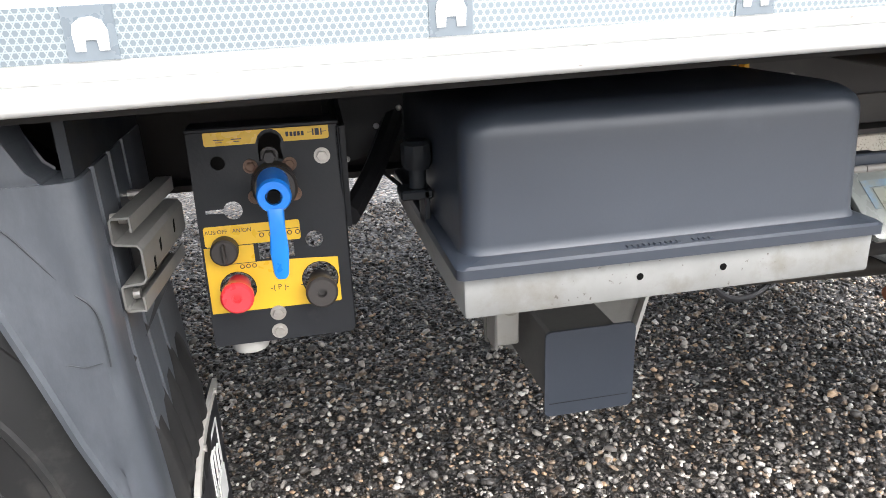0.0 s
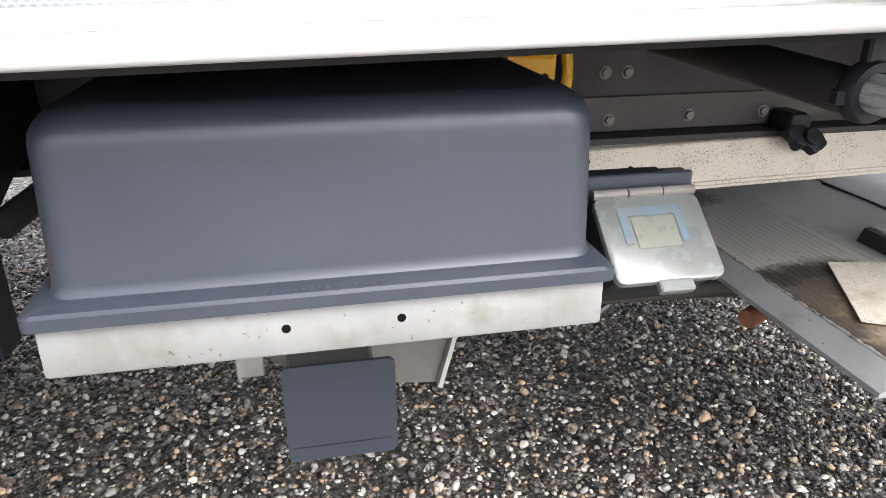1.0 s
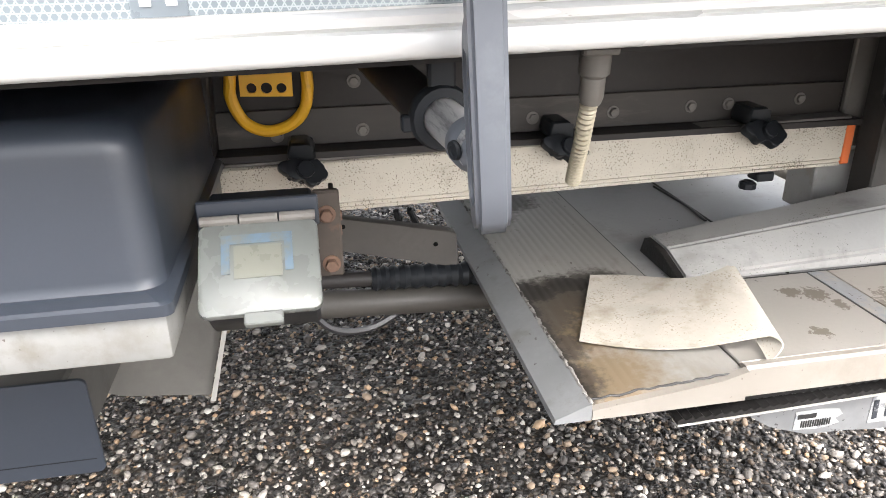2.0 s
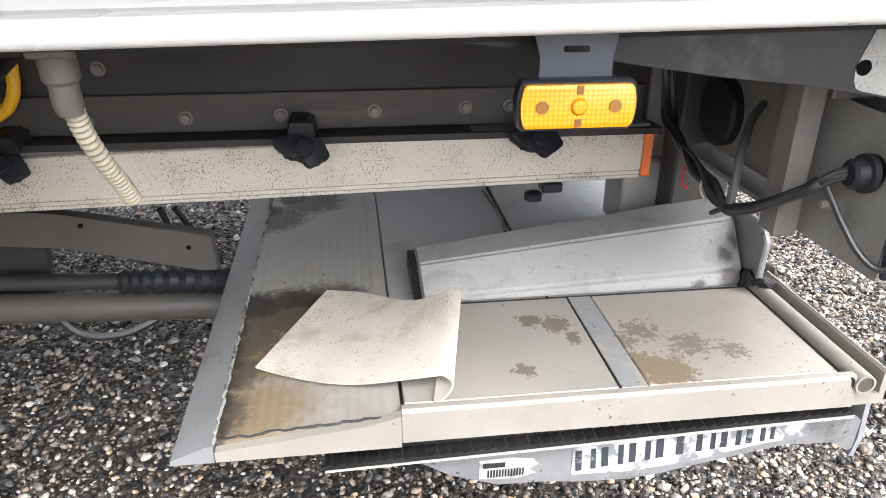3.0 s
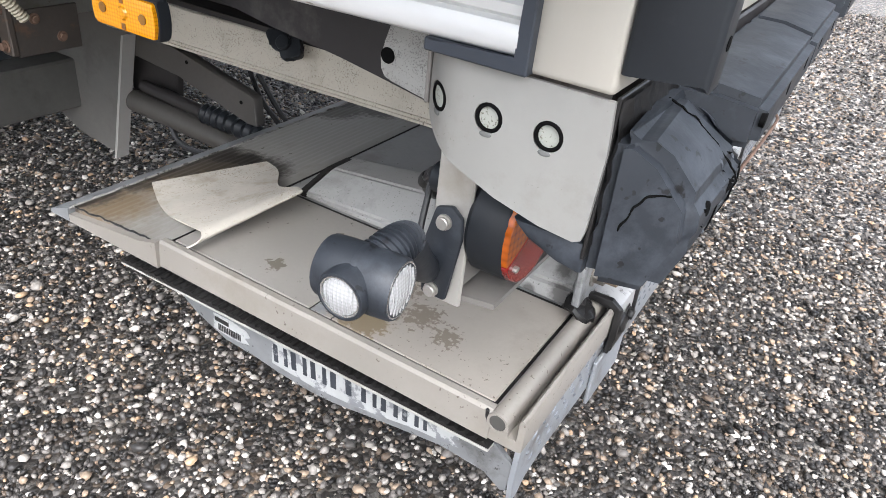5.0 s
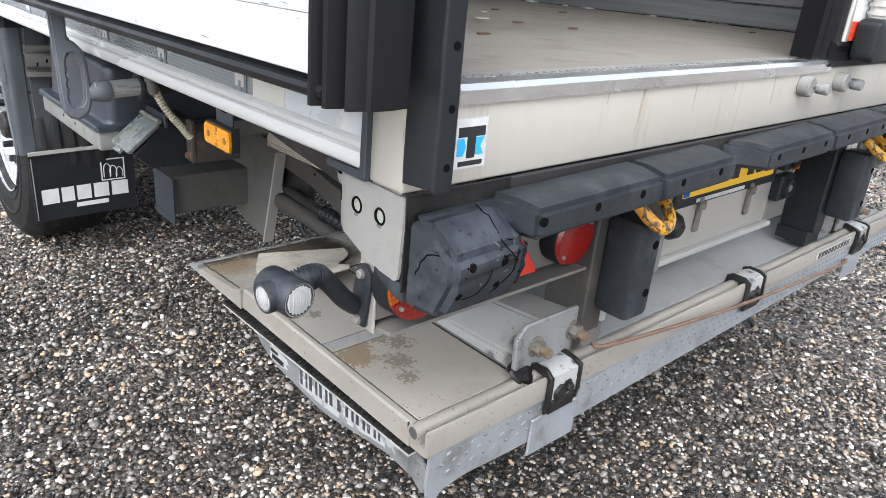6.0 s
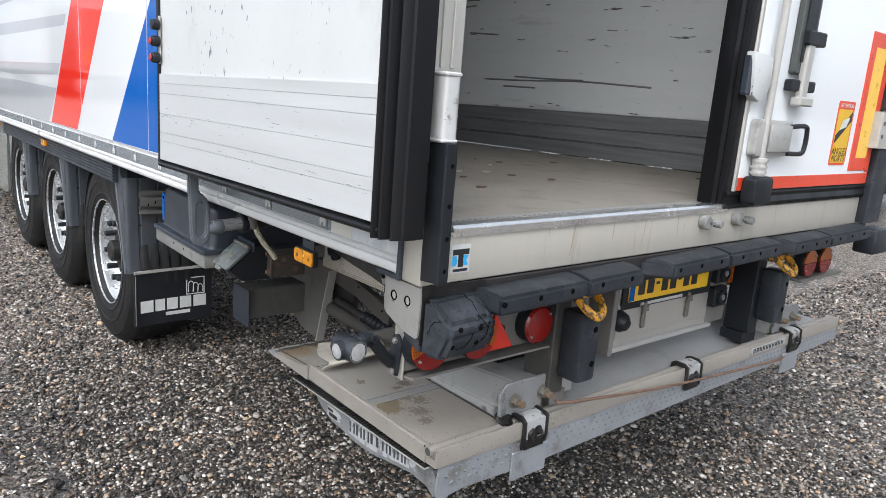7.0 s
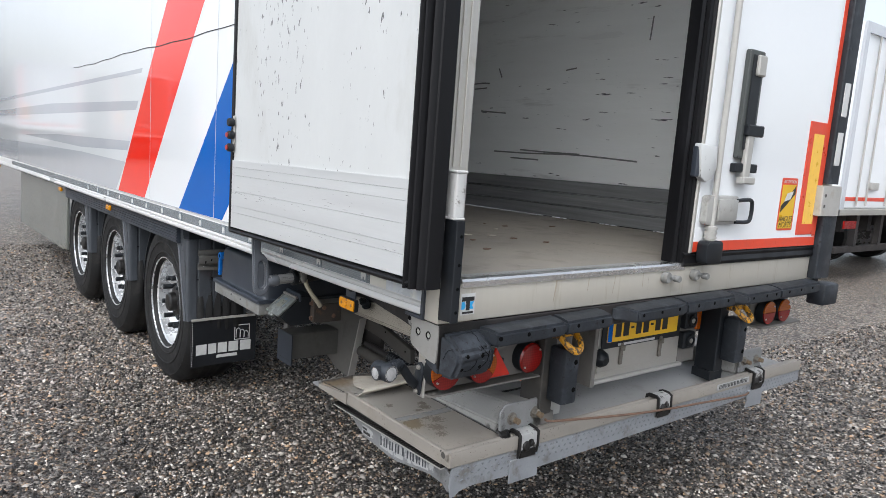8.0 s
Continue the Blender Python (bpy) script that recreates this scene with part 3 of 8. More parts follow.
for k in range(1, 15):
    x = -0.105 - 0.3435 * k
    bm = B()
    box(bm, x - 0.023, x + 0.023, SKIRT_Y + 0.002, SKIRT_Y + 0.0034, SKIRT_Z + 0.047, SKIRT_Z + 0.097)
    sq = part("tape_square", lean(bm), TAPEGREY, tape)
    bm = B()
    blot = [(-0.015, 0.008), (-0.006, 0.008), (-0.005, 0.018), (0.005, 0.018), (0.006, 0.008), (0.015, 0.008), (0.016, 0.026), (0.012, 0.035), (0.003, 0.039), (-0.007, 0.038), (-0.014, 0.033), (-0.016, 0.024)]
    prism(bm, [(x + u, SKIRT_Z + 0.048 + v) for u, v in blot], "y", SKIRT_Y + 0.0008, SKIRT_Y + 0.0019)
    part("white_mark", lean(bm), WHITEPRINT, tape, "plain white printed blot")
for x0, x1, at in ((-0.4045, -0.30, 0.0036), (-0.2995, -0.082, 0.0038)):
    bm = B()
    box(bm, x0, x1, SKIRT_Y + at - 0.001, SKIRT_Y + 0.0055, SKIRT_Z + 0.047, SKIRT_Z + 0.097, 0.0006)
    part("worn_tape", lean(bm), BARESTRIP if x0 < -0.3 else WORNTAPE, body, "yellowed bare strip" if x0 < -0.3 else "scuffed pale end of the reflective tape")
# short reveal between skirt and wall
bm = B()
box(bm, -13.4, -0.079, SKIRT_Y + 0.004, SKIRT_Y + 0.0062, SKIRT_Z + 0.113, SKIRT_Z + 0.118)
part("skirt_joint", lean(bm), GREYFILM, body)
# films on the side wall
def film(pts, material, label, y=-0.0008):
    bm = B()
    prism(bm, [(x, z - SLOPE * x) for x, z in pts], "y", y - 0.0006, 0.0002)
    return part("film", lean(bm), material, body, label)


film([(-3.93, 1.209), (-3.255, 1.221), (-0.865, 3.82), (-1.615, 3.82)], REDFILM, "slanted red stripe")
film([(-2.541, 1.232), (-1.855, 1.247), (-0.12, 3.05), (-0.12, 3.76)], BLUEFILM, "slanted blue stripe")
film([(-13.3, 1.05), (-4.0, 1.208), (-3.74, 1.43), (-5.2, 1.43), (-13.3, 1.30)], GREYFILM, "grey sweeping film")
film([(-8.4, 1.475), (-5.2, 1.47), (-3.69, 1.515), (-3.62, 1.583), (-6.32, 1.545)], GREYFILM, "grey sweeping film")
film([(-13.3, 1.62), (-3.48, 1.80), (-3.42, 1.862), (-6.6, 1.845), (-13.3, 1.685)], GREYFILM, "grey sweeping film")
film([(-13.3, 1.81), (-3.36, 2.045), (-3.33, 2.075), (-13.3, 1.86)], GREYFILM, "grey sweeping film")
bm = B()
scr = []
for i in range(40):
    x = -5.5 + 4.1 * i / 39
    scr.append((x, -0.0012, 2.254 - 0.0005 * (x + 5.5) + 0.006 * math.sin(3 * x) + 0.003 * math.sin(11 * x)))
tube(bm, scr, 0.0028, 5, 2)
part("scratch", lean(bm), PRINT, body, "long dark scratch")
for x in (-3.14, -1.975):
    bm = B()
    box(bm, x - 0.0022, x + 0.0022, -0.0022, 0.0005, 1.28, 3.88)
    part("panel_seam", lean(bm), GREYFILM, body)
# long scrapes on the far lining
for pts in ([(-2.6, 1.70), (-2.2, 1.695), (-1.8, 1.70), (-1.5, 1.69), (-1.2, 1.675)], [(-2.3, 1.72), (-2.0, 1.71), (-1.7, 1.705)], [(-2.4, 1.655), (-2.1, 1.65)], [(-2.9, 2.2), (-2.75, 2.205)], [(-2.95, 2.24), (-2.8, 2.245), (-2.72, 2.24)], [(-2.8, 2.02), (-2.5, 2.0)], [(-1.2, 2.45), (-1.19, 2.6)], [(-2.62, 2.35), (-2.58, 2.28)], [(-1.9, 2.3), (-1.8, 2.31)]):
    bm = B()
    tube(bm, [(x, 2.5195, z + 0.045) for x, z in pts], 0.0055, 4, 3)
    part("scrape", lean(bm), KICK, body)
# rear frame
bm = B()
box(bm, -0.084, 0.002, -0.002, 2.63, 1.147, 1.272, 0.005, 3)
part("rear_sill", bm, SILLSTEEL, body, "dull stainless rear sill beam")
bm = B()
pr = [(-0.03, 1.2725), (0.001, 1.2725), (0.001, 1.262), (0.008, 1.262), (0.009, 1.282), (0.004, 1.290), (-0.03, 1.2905)]
for_pts = [(x, z) for x, z in pr]
prism(bm, for_pts, "y", 0.085, 1.33)
part("sill_lip", bm, BRIGHT, body, "bright rounded aluminium lip")
bm = B()
box(bm, -0.066, 0.002, -0.004, 0.078, 1.2725, 3.95, 0.004)
for y in (0.014, 0.044):
    box(bm, 0.002, 0.008, y - 0.004, y + 0.004, 1.65, 3.9, 0.001)
part("door_post", bm, STAINLESS, body, "beige stainless corner post")
bm = B()
box(bm, -0.08, 0.0, 2.552, 2.63, 1.275, 3.95, 0.004)
part("door_post", bm, STAINLESS, body)
bm = B()
box(bm, -0.08, 0.02, 0.0, 2.63, 3.78, 3.95, 0.006)
part("rear_header", bm, STAINLESS, body)
bm = B()
prism(bm, rounded(0.0025, 0.067, -0.004, 0.030, 0.005), "z", 1.166, 1.488)
bmesh.ops.subdivide_edges(bm, edges=[e for e in bm.edges if e.calc_length() > 0.2], cuts=40, use_grid_fill=True)
for v in bm.verts:     # torn lower end, dented flanks
    v.co += 0.0012 * noise.noise_vector(v.co * 22)
    if v.co.z < 1.18 and v.co.x > 0.03:
        v.co.z += 0.012 * abs(noise.noise(v.co * 60))
post = part("corner_rubber", bm, DARKPLASTIC, body, "black rubber corner profile")
for z in (1.2, 1.275, 1.35, 1.44):
    bm = B()
    cyl(bm, (0.063, 0.016, z), (0.0676, 0.016, z), 0.0055, 14)
    part("screw_hole", bm, HOLE, post)
bm = B()
prism(bm, rounded(0.0025, 0.052, -0.006, 0.034, 0.008), "z", 1.498, 1.632)
box(bm, 0.0025, 0.055, -0.009, 0.037, 1.6325, 1.642, 0.003)
box(bm, 0.0025, 0.055, -0.009, 0.037, 1.489, 1.4975, 0.003)
part("hinge_block", bm, surface("chipped grey-white paint", (0.5, 0.5, 0.49), 0.45, var=0.1, scale=12, bump=0.1, dirt=(0.2, 0.19, 0.17), dirt_at=0.57, dirt_soft=0.04, dirt_scale=18), body, "chipped white hinge block")
# right-hand corner post with its rubber and reflectors
bm = B()
prism(bm, rounded(-0.002, 0.05, 2.478, 2.63, 0.012), "z", 1.16, 1.49)
prism(bm, rounded(-0.002, 0.05, 2.47, 2.585, 0.012), "z", 1.66, 2.62)
part("corner_rubber", bm, RUBBER, body)
bm = B()
prism(bm, rounded(0.0, 0.06, 2.40, 2.61, 0.008), "z", 1.495, 1.65)
part("hinge_block", bm, GALV, body, "pale steel door hinge")
for z in (1.545, 1.6):
    bm = B()
    cyl(bm, (0.058, 2.43, z), (0.0612, 2.43, z), 0.010, 12)
    part("hinge_bolt", bm, DARKSTEEL, body)
for z0 in (1.755, 2.005):
    bm = B()
    box(bm, 0.05, 0.054, 2.485, 2.545, z0, z0 + 0.17, 0.003)
    part("reflector", bm, WHITEPRINT, body, "white reflector plate")
STREAK = surface("brown run-off streak", (0.36, 0.31, 0.24), 0.5, var=0.2, scale=20, bump=0.0)
for y, dy, z0, z1, w in ((0.525, 0.01, 1.175, 1.262, 0.0035), (0.532, 0.006, 1.2, 1.262, 0.002), (0.86, 0.012, 1.185, 1.262, 0.002), (0.43, 0.0, 1.24, 1.262, 0.002), (0.71, 0.004, 1.21, 1.262, 0.0025), (1.05, -0.004, 1.2, 1.262, 0.002)):
    bm = B()
    prism(bm, [(y, z0), (y + w * 0.5, z0), (y + dy + w, z1), (y + dy - w * 0.6, z1)], "x", 0.001, 0.0026)
    part("stain_streak", bm, STREAK, body, "brown run-off streak")
# sticker on the sill
SY, SZ = 0.006, 0.011
edge = []
for i in range(8):
    edge += [(0.083 + 0.0075 * i, 1.158), (0.0868 + 0.0075 * i, 1.1605)]
edge += [(0.143, 1.158), (0.143, 1.232)]
for i in range(7, -1, -1):
    edge += [(0.0868 + 0.0075 * i, 1.2295), (0.083 + 0.0075 * i, 1.232)]


def stick(pts, x0, x1):
    return prism(B(), [(y + SY, z + SZ) for y, z in pts], "x", x0 + 0.002, x1 + 0.002)


st = part("sticker", stick(edge, 0.0, 0.0012), WHITEPRINT, body, "white square sticker with dark and blue emblem")
part("dark_emblem", stick([(0.087, 1.205), (0.087, 1.219), (0.139, 1.219), (0.139, 1.205), (0.121, 1.205), (0.121, 1.174), (0.105, 1.174), (0.105, 1.205)], 0.0012, 0.002), PRINT, st)
for pts in ([(0.086, 1.178), (0.098, 1.178), (0.103, 1.19), (0.098, 1.203), (0.086, 1.203)], [(0.122, 1.178), (0.138, 1.178), (0.131, 1.190), (0.138, 1.203), (0.122, 1.203)]):
    part("blue_emblem", stick(pts, 0.0012, 0.002), CYAN, st)
part("text_bar", stick([(0.09, 1.163), (0.137, 1.163), (0.137, 1.170), (0.09, 1.170)], 0.0012, 0.002), PRINT, st)

# ---- doors ----
door = thing("rear_door", (-0.02, -0.12, 1.28), "open white trailer door folded forward along the side wall", "door", "rear doors")
DM = Matrix.Translation((-0.02, -0.13, 0)) @ Matrix.Rotation(radians(1.0), 4, "Z")
def on_door(bm):
    bm.transform(DM)
    return lean(bm)


# the door's own frame: x from -1.34 (free edge) to 0 (hinge edge), y = 0 the visible inner face, y > 0 towards the wall
bm = B()
box(bm, -1.33, 0.0, 0.004, 0.085, 1.305, 3.7, 0.004)
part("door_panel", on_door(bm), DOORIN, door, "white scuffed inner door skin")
bm = B()
box(bm, -1.362, -1.331, 0.0, 0.09, 1.284, 3.72, 0.006)
part("edge_seal", on_door(bm), SEAL, door, "black door edge seal")
bm = B()
prism(bm, [(0.004, 1.285), (0.088, 1.285), (0.088, 1.304), (0.004, 1.304)], "x", -1.33, 0.03, 0.004)
tube(bm, [(-1.34, 0.002, 1.291), (-0.6, 0.002, 1.291), (0.03, 0.002, 1.291)], 0.009, 8, 6)
part("bottom_seal", on_door(bm), SEAL, door, "black bottom door seal")
bm = B()
prof = [(0.0, 0.0), (0.008, -0.010), (0.014, -0.010), (0.019, 0.002), (0.022, 0.012), (0.027, 0.002), (0.031, -0.006), (0.037, -0.004), (0.041, 0.010), (0.044, 0.024), (0.050, 0.014), (0.056, 0.008), (0.062, 0.014), (0.066, 0.03), (0.071, 0.034), (0.074, 0.06), (0.07, 0.09), (0.0, 0.09)]
prism(bm, [(x + 0.001, y) for x, y in prof], "z", 1.275, 3.72)
part("hinge_seal", on_door(bm), SEAL, door, "thick ribbed black hinge-side seal")
# Dark sheet added behind the boards to paint the shade in their gaps.
bm = B()
box(bm, -1.326, -0.006, 0.0036, 0.0039, 1.31, 1.606)
part("board_backing", on_door(bm), KICK, door)
zz = [1.308, 1.375, 1.405, 1.47, 1.54, 1.575, 1.607]
for a, b in zip(zz, zz[1:]):
    bm = B()
    box(bm, -1.328, -0.004, -0.002, 0.0035, a + 0.0004, b - 0.0004, 0.0005)
    part("kick_board", on_door(bm), ALUBOARD, door, "brushed aluminium kick board")
bm = B()
box(bm, -1.332, -1.312, -0.004, 0.0, 1.64, 1.80, 0.002)
bp_ = part("lamp_plate", on_door(bm), STAINLESS, door, "steel plate with three round buttons")
for z, mm in ((1.77, DARKPLASTIC), (1.715, REDKNOB), (1.66, REDKNOB)):
    bm = B()
    cyl(bm, (-1.322, -0.003, z), (-1.322, -0.03, z), 0.018, 16, bev=0.003)
    part("button", on_door(bm), DARKPLASTIC, bp_)
    if mm is REDKNOB:
        bm = B()
        cyl(bm, (-1.324, -0.0305, z), (-1.324, -0.036, z), 0.012, 14, bev=0.002)
        part("button_cap", on_door(bm), BUTTONRED, bp_, "dull red button cap")
door2 = thing("rear_door", (0.0, 1.95, 1.33), "closed white trailer door with red outline tape and lock rods", "door", "rear doors")
bm = B()
box(bm, -0.07, 0.016, 1.352, 2.4695, 1.335, 3.77, 0.004)
part("door_panel", bm, WHITE, door2, "plain white outer door skin")
bm = B()
prism(bm, [(-0.075, 1.268), (-0.02, 1.266), (-0.012, 1.28), (-0.018, 1.292), (0.0, 1.296), (0.004, 1.308), (-0.004, 1.316), (0.010, 1.322), (0.010, 1.333), (-0.075, 1.333)], "z", 1.29, 3.77)
part("edge_seal", bm, SEAL, door2, "thick black vertical door seal")
bm = B()
prism(bm, [(-0.07, 1.3335), (0.012, 1.3335), (0.017, 1.338), (0.017, 1.351), (-0.07, 1.351)], "z", 1.335, 3.77)
part("edge_profile", bm, STAINLESS, door2, "grey aluminium edge profile")
bm = B()
prism(bm, [(-0.05, 1.275), (0.012, 1.275), (0.02, 1.29), (0.012, 1.31), (0.018, 1.325), (0.01, 1.334), (-0.05, 1.334)], "y", 1.30, 2.555)
part("bottom_seal", bm, SEAL, door2, "black bottom door seal")
bm = B()
box(bm, 0.016, 0.0175, 1.353, 2.469, 1.337, 1.382)
box(bm, 0.016, 0.0175, 2.432, 2.469, 1.386, 3.76)
part("outline_tape", bm, REDTAPE, door2, "red reflective outline tape")
bm = B()
cyl(bm, (0.045, 1.43, 1.3), (0.045, 1.43, 3.78), 0.0135, 14)
part("lock_rod", bm, GALV, door2, "galvanised lock rod")
bm = B()
prism(bm, rounded(1.375, 1.62, 1.46, 1.585, 0.015), "x", 0.017, 0.05, 0.004, 2)
box(bm, 0.05, 0.062, 1.45, 1.60, 1.475, 1.57, 0.005, 2)
lk = part("lock_box", bm, surface("aged grey aluminium", (0.36, 0.355, 0.335), 0.45, metal=0.2, var=0.12, scale=14, fine=90, bump=0.06, dirt=(0.2, 0.19, 0.17), dirt_at=0.56, dirt_soft=0.15, dirt_scale=14), door2, "dull steel lock box")
bm = B()
tube(bm, [(0.05, 1.60, 1.565), (0.055, 1.70, 1.57), (0.055, 1.725, 1.55), (0.055, 1.725, 1.49), (0.055, 1.70, 1.47), (0.05, 1.60, 1.47)], 0.009, 8, 4)
part("lock_handle", bm, DARKPLASTIC, lk, "black loop handle")
bm = B()
cyl(bm, (0.045, 1.43, 1.39), (0.045, 1.43, 1.455), 0.024, 16, bev=0.003)
for z in (1.40, 1.42, 1.44):
    cyl(bm, (0.045, 1.43, z), (0.045, 1.43, z + 0.008), 0.028, 16)
part("rod_collar", bm, GALV, door2, "ribbed galvanised collar")
bm = B()
prism(bm, rounded(1.375, 1.50, 1.29, 1.39, 0.02), "x", 0.02, 0.075, 0.008, 2)
part("lock_boot", bm, DARKPLASTIC, door2, "black plastic lock boot")
bm = B()
prism(bm, rounded(1.575, 1.70, 1.75, 2.22, 0.01), "x", 0.0165, 0.04, 0.004)
sp = part("strap_pocket", bm, surface("grey-green holder plastic", (0.06, 0.066, 0.063), 0.5, var=0.1, scale=9, bump=0.05), door2, "grey plastic holder strip")
bm = B()
box(bm, 0.04, 0.046, 1.60, 1.675, 1.79, 2.20, 0.003)
part("holder_groove", bm, DARKPLASTIC, sp)
bm = B()
box(bm, 0.04, 0.06, 1.625, 1.69, 2.11, 2.2, 0.006)
box(bm, 0.035, 0.06, 1.615, 1.665, 1.66, 1.86, 0.006)
box(bm, 0.03, 0.07, 1.60, 1.7, 1.64, 1.672, 0.005)
part("latch", bm, GALV, door2, "galvanised latch lever")
bm = B()
box(bm, 0.03, 0.065, 1.6, 1.73, 1.85, 1.9, 0.005)
box(bm, 0.017, 0.05, 1.56, 1.74, 1.69, 1.73, 0.005)
part("latch_clip", bm, DARKPLASTIC, door2, "black plastic latch clip")
bm = B()
prism(bm, [(1.27, 1.80), (1.40, 1.79), (1.41, 1.70), (1.385, 1.655), (1.34, 1.64), (1.30, 1.66)], "x", 0.018, 0.05, 0.006, 2)
part("lock_cover", bm, DOORIN, door2, "white plastic lock cover")
bm = B()
box(bm, 0.012, 0.04, 1.272, 1.30, 1.66, 1.79, 0.005)
part("lock_cover_hinge", bm, GREYPLASTIC, door2)
bm = B()
box(bm, 0.016, 0.022, 2.25, 2.45, 1.395, 1.965, 0.002)
bd = part("marker_board", bm, REDTAPE, door2, "yellow marker board with red border")
bm = B()
box(bm, 0.022, 0.0228, 2.295, 2.405, 1.45, 1.905)
part("board_field", bm, YELLOWTAPE, bd)
bm = B()
prism(bm, rounded(2.05, 2.205, 1.42, 1.678, 0.01), "x", 0.016, 0.0175)
ws = part("warning_sticker", bm, REDTAPE, door2, "yellow blind-spot warning sticker")
bm = B()
box(bm, 0.0175, 0.0183, 2.06, 2.195, 1.43, 1.645)
part("sticker_field", bm, LABELYELLOW, ws)
bm = B()
prism(bm, [(2.063, 1.508), (2.063, 1.54), (2.15, 1.605), (2.192, 1.642), (2.192, 1.60), (2.12, 1.548)], "x", 0.0183, 0.0189)
part("sticker_road", bm, PRINT, ws)
bm = B()
prism(bm, [(2.09, 1.562), (2.15, 1.575), (2.172, 1.615), (2.11, 1.602)], "x", 0.0189, 0.0195)
lettering(bm, "ATTENTION", 0.022, rear_at(0.0185) @ Matrix.Translation((2.127, 1.653, 0)))
part("sticker_truck", bm, WHITEPRINT, ws)
bm = B()
lettering(bm, "ANGLES", 0.038, rear_at(0.0187) @ Matrix.Translation((2.127, 1.464, 0)))
lettering(bm, "MORTS", 0.038, rear_at(0.0187) @ Matrix.Translation((2.127, 1.435, 0)))
part("sticker_words", bm, PRINT, ws)
# bolts on the sill below the locks
for y in (1.19, 1.40):
    bm = B()
    cyl(bm, (0.0, y, 1.235), (0.03, y, 1.235), 0.024, 18, bev=0.004)
    cyl(bm, (0.02, y + 0.05, 1.23), (0.05, y + 0.05, 1.23), 0.014, 12, bev=0.002)
    box(bm, 0.005, 0.03, y, y + 0.06, 1.225, 1.24, 0.003)
    single("door_keeper", bm, TRAYSTEEL, (0, y, 1.235), "bright steel door lock keeper on the sill", "lock", "lock keepers")

# ---- small litter on the loading floor ----
rng = random.Random(3)
for k in range(14):
    x, y = rng.uniform(-1.6, -0.2), rng.uniform(0.3, 2.3)
    z = 1.283 + SLOPE * x
    bm = B()
    r = rng.uniform(0.006, 0.016)
    prism(bm, [(x + r * math.cos(a) * rng.uniform(0.6, 1.4), y + 1.6 * r * math.sin(a) * rng.uniform(0.6, 1.4)) for a in (0, 1.1, 2.2, 3.3, 4.4, 5.4)], "z", z, z + 0.004)
    single("paper_scrap" if k % 3 == 0 else "wood_splinter", bm, PAPER if k % 3 == 0 else RUST, (x, y, z), "small crumpled paper scrap on the loading floor" if k % 3 == 0 else "small dark wood splinter on the loading floor", "litter", "floor litter")

# ---- chassis under the body ----
frame_ = thing("chassis_frame", (-6.5, 0.75, 0.9), "dusty black steel chassis beams under the trailer floor", "chassis")
for y0 in (0.69, 1.80):
    bm = B()
    prism(bm, [(y0 - 0.05, 0.872), (y0 + 0.09, 0.872), (y0 + 0.09, 0.884), (y0 + 0.024, 0.884), (y0 + 0.024, 1.118), (y0 + 0.09, 1.118), (y0 + 0.09, 1.132), (y0 - 0.05, 1.132), (y0 - 0.05, 1.118), (y0 + 0.012, 1.118), (y0 + 0.012, 0.884), (y0 - 0.05, 0.884)], "x", -13.0, -0.22)
    part("chassis_beam", bm, CHASSIS, frame_)
bm = B()
box(bm, -13.35, -0.085, 0.061, 2.6, 1.146, 1.196)
part("underfloor", lean(bm), UNDER, frame_, "black underfloor")
bm = B()
box(bm, -1.54, -0.24, 0.694, 0.7012, 0.885, 0.955, 0.002)
part("lower_flange", bm, surface("thinly dusted steel", (0.042, 0.037, 0.033), 0.55, var=0.3, scale=6, fine=60, bump=0.1, dirt=(0.105, 0.092, 0.08), dirt_at=0.55, dirt_scale=5, stretch=(0.4, 1, 2)), frame_, "dusty lower chassis flange")
for k in range(14):
    x = -0.5 - 0.45 * k
    bm = B()
    box(bm, x - 0.03, x + 0.03, 0.10, 2.5, 1.134 + 0.0, 1.147)
    part("cross_member", bm, UNDER, frame_)
for x, z in ((-0.93, 0.913), (-0.76, 0.916), (-0.59, 0.919), (-0.505, 0.92), (-1.28, 1.0), (-1.235, 1.0), (-1.269, 0.909), (-1.098, 0.912), (-1.43, 0.906), (-0.34, 0.923)):
    b2 = B()
    bolt(b2, (x, 0.694 if z < 0.955 else 0.702, z), (0, -1, 0), 0.009, 0.009)
    part("bolt_head", b2, DUSTSTEEL, frame_)
